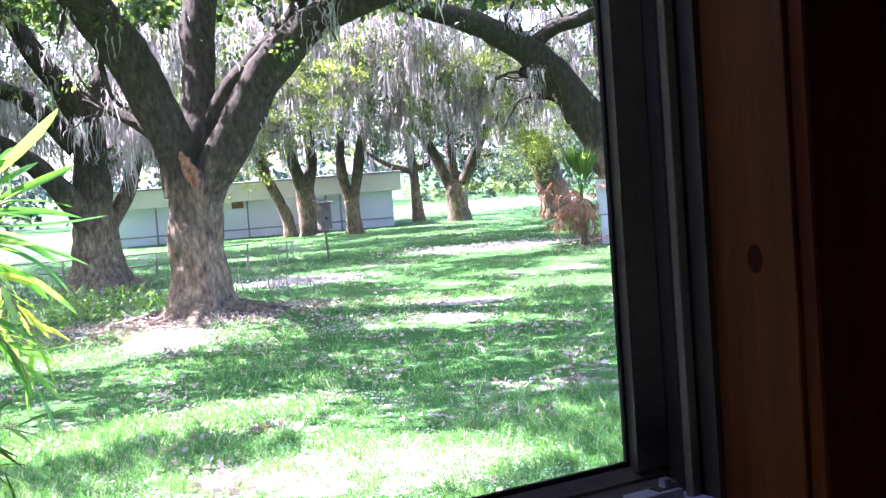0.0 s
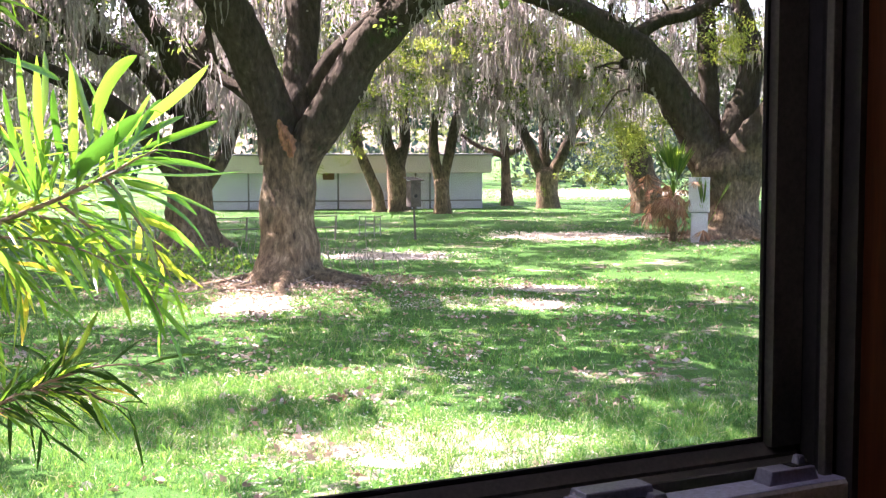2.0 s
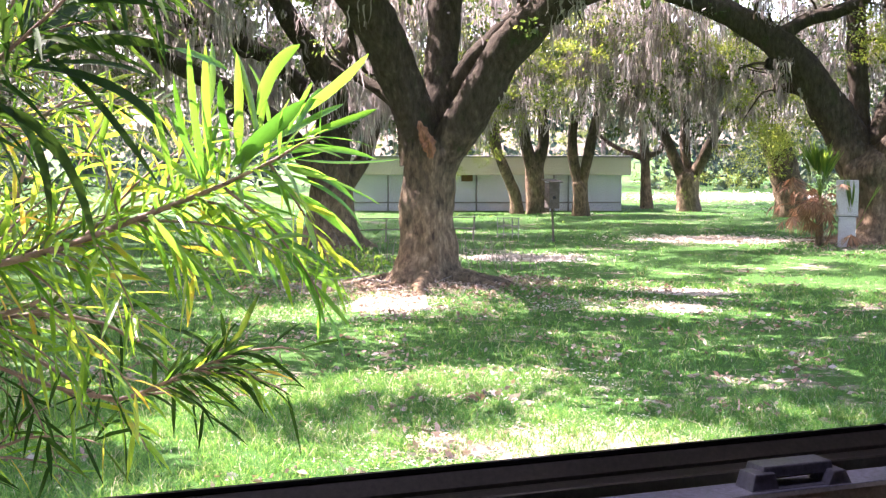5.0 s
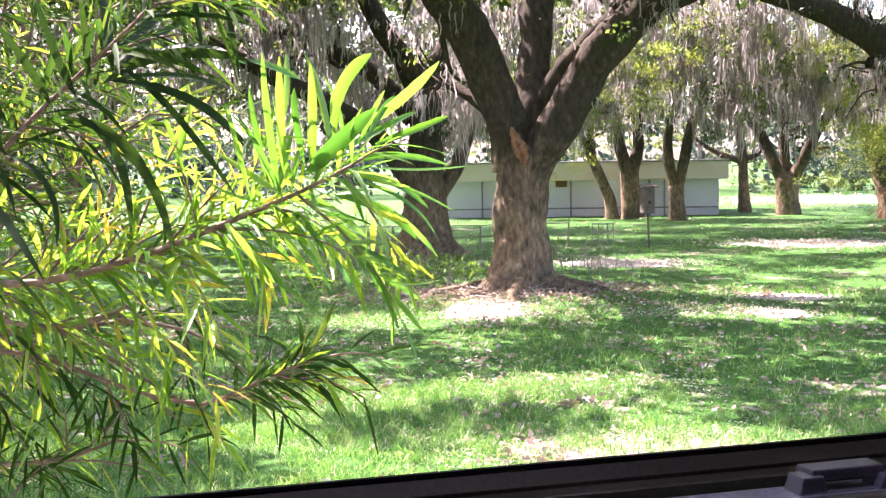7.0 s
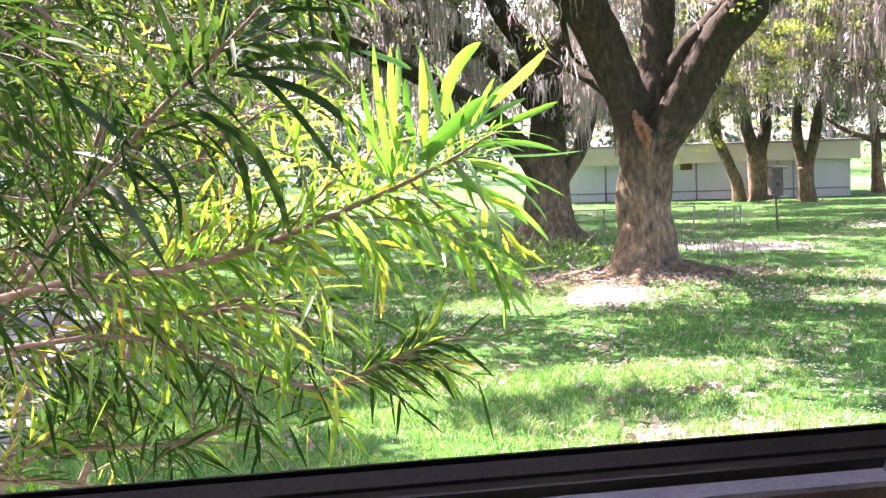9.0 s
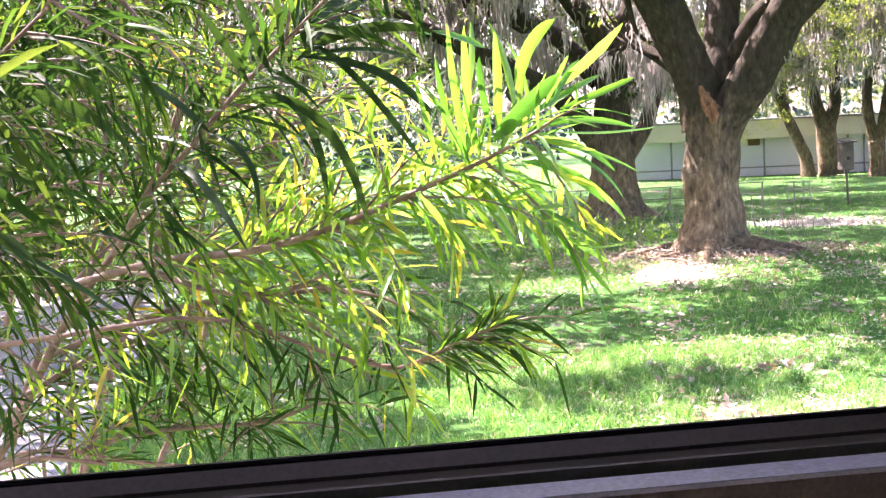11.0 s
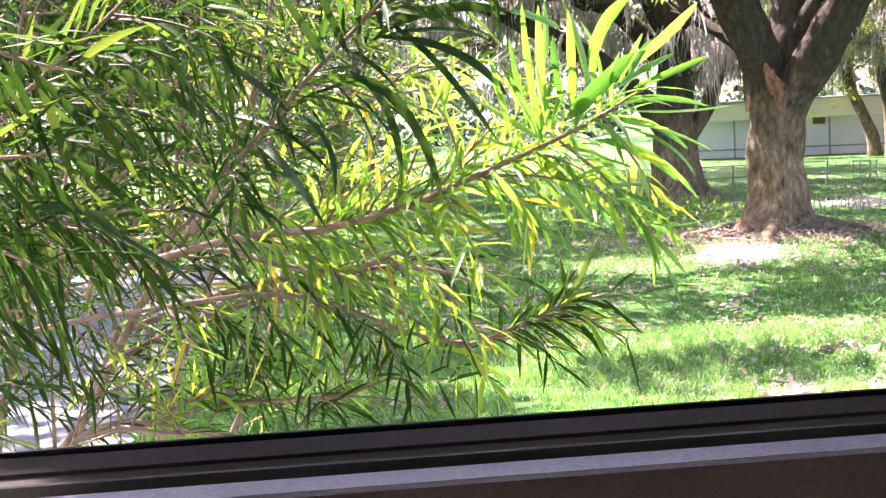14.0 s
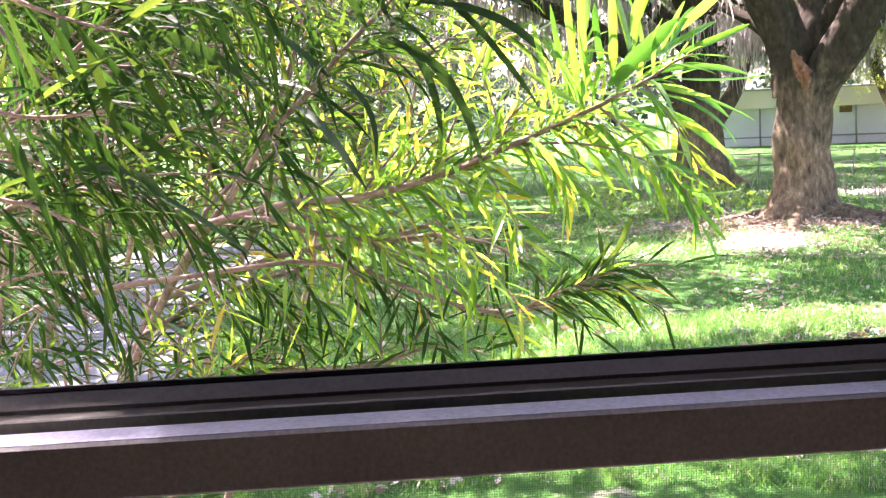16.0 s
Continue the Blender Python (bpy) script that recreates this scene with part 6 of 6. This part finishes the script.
shade_leaf((-0.793, 1.304, 3.183), (-0.658, 1.280, 3.169), (-0.619, 1.280, 2.939), 0.0185)
shade_leaf((-0.773, 1.284, 3.187), (-0.687, 1.312, 3.141), (-0.689, 1.349, 2.979), 0.0166)
shade_leaf((-0.811, 1.286, 3.197), (-0.844, 1.267, 3.269), (-0.891, 1.251, 3.330), 0.0148)
shade_leaf((-0.772, 1.296, 3.216), (-0.806, 1.270, 3.288), (-0.829, 1.258, 3.372), 0.0148)
shade_leaf((-0.752, 1.283, 3.230), (-0.754, 1.247, 3.294), (-0.763, 1.208, 3.384), 0.0148)
shade_leaf((-0.742, 1.291, 3.235), (-0.729, 1.275, 3.306), (-0.678, 1.270, 3.381), 0.0222)
shade_leaf((-0.726, 1.331, 3.252), (-0.691, 1.289, 3.297), (-0.598, 1.300, 3.385), 0.0333)
shade_leaf((-0.883, 1.310, 3.117), (-0.939, 1.343, 3.188), (-1.040, 1.416, 3.244), 0.0129)
shade_leaf((-0.949, 1.273, 3.071), (-0.906, 1.194, 3.071), (-0.828, 1.094, 2.927), 0.0129)
shade_leaf((-0.891, 1.291, 3.122), (-0.796, 1.254, 3.095), (-0.811, 1.225, 2.972), 0.0111)
shade_leaf((-0.681, 1.303, 3.278), (-0.609, 1.184, 3.305), (-0.546, 1.073, 3.275), 0.0148)
shade_leaf((-0.820, 1.254, 3.182), (-0.747, 1.325, 3.123), (-0.731, 1.377, 3.030), 0.0111)
shade_leaf((-0.702, 1.264, 3.266), (-0.628, 1.239, 3.224), (-0.524, 1.191, 3.047), 0.0129)
shade_leaf((-0.842, 1.293, 3.155), (-0.898, 1.282, 3.156), (-0.961, 1.284, 3.206), 0.0102)
shade_leaf((-0.919, 1.276, 3.099), (-0.983, 1.366, 3.131), (-1.073, 1.466, 3.124), 0.0111)
shade_leaf((-0.712, 1.283, 3.258), (-0.718, 1.312, 3.338), (-0.724, 1.350, 3.402), 0.0166)
shade_leaf((-0.692, 1.295, 3.273), (-0.648, 1.354, 3.322), (-0.547, 1.440, 3.381), 0.0148)
shade_leaf((-1.233, 0.998, 3.195), (-1.099, 1.061, 3.213), (-1.002, 1.109, 3.102), 0.0210)
shade_leaf((-1.297, 1.004, 3.148), (-1.222, 1.014, 3.169), (-1.104, 1.008, 3.155), 0.0131)
shade_leaf((-1.292, 1.033, 3.096), (-1.235, 1.065, 3.048), (-1.252, 1.118, 2.928), 0.0157)
shade_leaf((-1.229, 1.011, 2.980), (-1.138, 1.011, 2.949), (-1.010, 1.000, 2.841), 0.0144)
shade_leaf((-1.315, 1.006, 3.140), (-1.265, 1.035, 3.224), (-1.203, 1.052, 3.290), 0.0131)
shade_leaf((-1.284, 1.030, 2.991), (-1.172, 0.992, 3.004), (-1.130, 0.960, 2.936), 0.0131)
shade_leaf((-1.325, 1.015, 3.055), (-1.266, 1.094, 3.076), (-1.213, 1.180, 3.061), 0.0118)
shade_leaf((-1.239, 0.997, 2.921), (-1.233, 1.003, 2.815), (-1.251, 0.984, 2.696), 0.0092)
shade_leaf((-1.115, 1.030, 3.173), (-1.176, 0.980, 3.241), (-1.236, 0.933, 3.265), 0.0105)
shade_leaf((-1.215, 1.020, 3.075), (-1.158, 1.046, 3.088), (-1.091, 1.075, 3.004), 0.0105)
shade_leaf((-1.338, 1.022, 2.933), (-1.284, 1.030, 2.894), (-1.270, 1.042, 2.775), 0.0105)
shade_leaf((-1.262, 0.989, 3.129), (-1.280, 1.024, 3.215), (-1.290, 1.029, 3.301), 0.0118)

for pts in CANES:
    v, f = tube([(*q[:3], q[3] * 0.88) for q in pts], 8, 0.045, 0.12, 0.05, 1.3, 30)
    piece("cane", mesh_of("cane", v - OFF, f, CANE, True), shrub)
v, f = joined(TWIGS)
ob = piece("twigs", mesh_of("twigs", v - OFF, f, CANE, True), shrub)
ob["kind"] = "stuff"
for k, mt, lab in (("sun_leaf", BUSH_LEAF, "dense sunlit lance leaves, a few yellowed"), ("shade_leaf", SHADE_LEAF, "lance leaves coloured dark as if in shade")):
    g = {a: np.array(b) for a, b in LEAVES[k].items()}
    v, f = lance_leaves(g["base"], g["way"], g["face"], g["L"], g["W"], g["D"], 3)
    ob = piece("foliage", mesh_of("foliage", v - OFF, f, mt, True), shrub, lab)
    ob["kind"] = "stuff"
kinds = []
for k in range(10):
    v, f = lance_leaves(np.zeros((1, 3)), np.array([[0, 1.0, 0]]), np.array([[0, 0, 1.0]]), np.ones(1), np.array([r.uniform(0.075, 0.10)]), np.array([0.03 + 0.045 * k]), 8)
    kinds.append(mesh_of("leaf", v, f, HERO_LEAF, True))
for b, w, face, L, W, droop in HERO[:220]:
    s = unit(np.cross(w, face))
    n = np.cross(s, w)
    m = Matrix(((s[0], w[0], n[0], b[0] - OFF[0]), (s[1], w[1], n[1], b[1] - OFF[1]), (s[2], w[2], n[2], b[2] - OFF[2]), (0, 0, 0, 1)))
    piece("leaf", kinds[int(r.integers(10))], shrub, "", m @ Matrix.Diagonal((L, L, L, 1)))

# ---------------------------------------------------------------- grass, litter
r = np.random.default_rng(9)

# spots of pale ground, most of them under the gaps for sun
PALE_PATCHES = [(5.3, 10.6, 1.5, 1.15), (7.2, 23.4, 1.0, 1.9), (24.3, 37.6, 3.3, 2.2), (14.7, 33.0, 2.2, 1.4), (4.0, 11.3, 0.5, 0.6), (12.4, 20.6, 0.8, 0.8), (14.0, 23.0, 1.2, 0.8), (51.0, 76.0, 8.0, 8.0)]


def sward(count, d0, d1, blades, height, width, cover):
    """Tufts of grass over the wedge of lawn that lies before the window."""
    base, way, L, W = [], [], [], []
    for _ in range(count):
        d = math.sqrt(r.uniform(d0 * d0, d1 * d1))
        a = math.radians(r.uniform(-19, 54))
        x, y = -0.74 + d * math.sin(a), -0.9 + d * math.cos(a)
        n = noise.noise((x * 0.35, y * 0.35, 2)) + 0.6 * noise.noise((x * 1.6, y * 1.6, 5))
        if (n < cover and r.random() < 0.75) or PATH_X0 - 0.05 < x < PATH_X1 + 0.05 or math.hypot(x - MAIN[0], (y - MAIN[1]) * 0.9) < 1.9 or math.hypot(x - 28.8, y - 34.6) < 2.4:
            if r.random() > 0.07:
                continue
        if inside(PALE_PATCHES, x, y) and r.random() < (0.35 if y < 12 else 0.88):
            continue
        z = rise(x, y)
        tuft = max(0.0, noise.noise((x * 2.6, y * 2.6, 9)) + 0.15)
        tall = height * (0.42 + 0.6 * max(0.0, n + 0.3) + 1.3 * tuft) * r.uniform(0.6, 1.25)
        k = blades
        q = r.normal(size=(k, 2)) * 0.05
        base.append(np.column_stack([x + q[:, 0], y + q[:, 1], np.full(k, z - 0.01)]))
        way.append(np.column_stack([r.normal(size=(k, 2)) * 0.45, np.ones(k)]))
        L.append(tall * r.uniform(0.5, 1.15, k))
        W.append(width * r.uniform(0.7, 1.3, k))
    base, way, L, W = np.vstack(base), unit(np.vstack(way)), np.concatenate(L)[:, None], np.concatenate(W)[:, None]
    side = unit(np.cross(way, r.normal(size=way.shape)))
    bend = np.column_stack([r.normal(size=(len(base), 2)) * 0.35, np.full(len(base), -0.12)])
    mid, top = base + way * L * 0.55, base + way * L + bend * L
    v = np.stack([base - side * W / 2, base + side * W / 2, mid + side * W * 0.42, mid - side * W * 0.42, top], 1).reshape(-1, 3)
    q = np.arange(len(base))[:, None] * 5
    return v, np.vstack([q + [0, 1, 2], q + [0, 2, 3], q + [3, 2, 4]])


SAND = surface("sunlit_sand", (0.30, 0.25, 0.21), (0.50, 0.44, 0.39), 1.6, 0.95, 0.5, 30, depth=0.01, stain=(3.0, (0.16, 0.13, 0.10), 0.62))
for cx, cy, a, b in PALE_PATCHES:                  # pale sand that puts sun glare into the lawn's colour, thinning out raggedly into the grass
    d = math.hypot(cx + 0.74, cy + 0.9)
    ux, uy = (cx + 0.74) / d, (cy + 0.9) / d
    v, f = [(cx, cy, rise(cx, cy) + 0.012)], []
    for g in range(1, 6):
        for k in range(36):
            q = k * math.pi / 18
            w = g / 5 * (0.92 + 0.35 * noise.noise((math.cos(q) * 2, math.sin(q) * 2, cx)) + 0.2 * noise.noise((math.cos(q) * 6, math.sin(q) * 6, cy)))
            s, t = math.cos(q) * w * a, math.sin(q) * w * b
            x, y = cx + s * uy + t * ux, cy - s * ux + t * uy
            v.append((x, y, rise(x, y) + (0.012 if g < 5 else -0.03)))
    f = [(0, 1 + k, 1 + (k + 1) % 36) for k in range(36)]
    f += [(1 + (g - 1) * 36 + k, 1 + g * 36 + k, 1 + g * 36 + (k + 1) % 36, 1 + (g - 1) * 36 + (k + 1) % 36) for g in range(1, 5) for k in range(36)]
    tagged(piece("pale_patch", mesh_of("pale_patch", v, f, SAND, True)), "sandy patch coloured pale to show sun on the lawn", "bare ground", kind="structure")

grass = empty("grass", "lush uneven lawn grass with taller tufts", "grass", kind="stuff")
for args in ((20000, 9.5, 17, 9, 0.17, 0.0085, -0.36), (16500, 17, 30, 6, 0.14, 0.012, -0.27), (9500, 30, 52, 4, 0.12, 0.02, -0.24), (4500, 52, 78, 3, 0.13, 0.04, -0.24)):
    v, f = sward(*args)
    ob = piece("blades", mesh_of("blades", v, f, GRASS), grass)
    ob["kind"] = "stuff"

base, way = [], []
for cx, cy, s, n in ((7.4, 26.6, 1.3, 2600), (10.7, 26.1, 1.0, 2200), (9.2, 25.2, 0.9, 900), (8.6, 24.6, 1.6, 900), (27.5, 32.5, 2.2, 900), (4.0, 11.4, 0.5, 260), (2.6, 16, 3.0, 700), (12, 21, 4, 700), (6, 31, 3, 700)):
    x, y = cx + r.normal(size=n) * s, cy + r.normal(size=n) * s * 0.8
    base.append(np.column_stack([x, y, [rise(a, b) + 0.015 for a, b in zip(x, y)]]))
    way.append(np.column_stack([r.normal(size=(n, 2)), r.normal(size=n) * 0.25 + 0.1]))
for _ in range(26000):                                    # flecks of fallen leaves all over the lawn, thick in ragged drifts
    d, a = math.sqrt(r.uniform(90, 900)), math.radians(r.uniform(-6, 54))
    x, y = -0.74 + d * math.sin(a), -0.9 + d * math.cos(a)
    if noise.noise((x * 0.7, y * 0.7, 21)) + 0.6 * noise.noise((x * 2.1, y * 2.1, 5)) > 0.26:
        base.append(np.array([[x, y, rise(x, y) + r.uniform(0.02, 0.07)]]))
        way.append(np.array([[r.normal(), r.normal(), r.normal() * 0.25 + 0.1]]))
base, way = np.vstack(base), np.vstack(way)
L = r.uniform(0.05, 0.14, len(base))
v, f = leaf_cards(r, base, way, L, L * 0.5)
tagged(piece("leaf_litter", mesh_of("leaf_litter", v, f, LITTER)), "dry pinkish-brown fallen leaves round the oak", "leaf litter", kind="stuff")
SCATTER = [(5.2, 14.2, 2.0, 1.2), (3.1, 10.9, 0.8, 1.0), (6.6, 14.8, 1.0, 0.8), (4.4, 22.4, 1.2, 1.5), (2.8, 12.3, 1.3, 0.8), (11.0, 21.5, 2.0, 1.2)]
base, way, L = [], [], []                                  # pale straw whitening the sun patches, and loose flecks
for cx, cy, a, b in PALE_PATCHES + SCATTER:
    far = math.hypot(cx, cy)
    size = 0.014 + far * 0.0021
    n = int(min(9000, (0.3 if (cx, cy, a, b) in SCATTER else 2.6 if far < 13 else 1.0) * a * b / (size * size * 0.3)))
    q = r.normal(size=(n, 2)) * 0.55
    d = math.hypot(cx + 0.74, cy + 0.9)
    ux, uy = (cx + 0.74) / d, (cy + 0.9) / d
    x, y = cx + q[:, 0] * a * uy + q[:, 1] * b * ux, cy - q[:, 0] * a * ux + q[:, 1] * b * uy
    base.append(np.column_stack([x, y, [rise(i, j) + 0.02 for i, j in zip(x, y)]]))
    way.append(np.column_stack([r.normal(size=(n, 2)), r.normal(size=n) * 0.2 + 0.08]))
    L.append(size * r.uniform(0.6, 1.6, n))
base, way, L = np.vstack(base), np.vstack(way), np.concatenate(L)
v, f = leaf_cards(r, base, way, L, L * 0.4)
tagged(piece("straw", mesh_of("straw", v, f, SUN_STRAW)), "pale straw whitening the sun patches, with flecks over the lawn", "straw", kind="stuff")
brush = []                                                # dry twiggy brush behind and beside the trunk
for k in range(150):
    x, y = (r.uniform(5.0, 9.5), r.uniform(28.0, 35)) if k % 3 else (r.uniform(10.2, 13.5), r.uniform(29, 34))
    z, n, a = rise(x, y), r.uniform(0.3, 1.0), r.normal(size=2) * 0.22
    brush.append(tube([(x, y, z - 0.03, 0.011), (x + a[0] * n * 0.5, y + a[1] * n * 0.5, z + n * 0.5, 0.009), (x + a[0] * n * 1.4, y + a[1] * n * 1.4, z + n, 0.004)], 4, 0.4))
tagged(piece("brush", mesh_of("brush", *joined(brush), GREYWOOD)), "thin dry stems of brush behind the oak", "brush", kind="stuff")
n = 2600
c = np.column_stack([r.uniform(4.6, 9.6, n), r.uniform(28.0, 35, n)])
c = np.array([q for q in c if noise.noise((q[0] * 0.8, q[1] * 0.8, 4)) > -0.05])
base = np.column_stack([c, [rise(*q) for q in c]]) + np.column_stack([r.normal(size=(len(c), 2)) * 0.08, r.uniform(0.03, 0.5, len(c))])
L = r.uniform(0.08, 0.2, len(base))
v, f = leaf_cards(r, base, r.normal(size=(len(base), 3)) + (0, 0, 0.5), L, L * 0.4)
tagged(piece("weeds", mesh_of("weeds", v, f, PALM_LEAF)), "low broad-leaved weeds behind the oak", "weeds", kind="stuff")
for k in range(26):                                       # fallen sticks beside the trunk
    x, y = 7.3 + r.normal() * 0.9, 26.2 + r.normal() * 1.0
    a, n = r.uniform(0, 6.3), r.uniform(0.4, 1.3)
    z = rise(x, y)
    v, f = stick([(0, 0, 0.02, 0.02), (n * 0.5 * math.cos(a), n * 0.5 * math.sin(a), 0.05, 0.016), (n * math.cos(a), n * math.sin(a), r.uniform(0.02, 0.25), 0.007)], 6)
    ob = piece("fallen_stick", mesh_of("fallen_stick", v, f, GREYWOOD, True), None, "", Matrix.Translation((x, y, z)))
    tagged(ob, "dry grey fallen stick beside the oak", "stick", "sticks round the oak")
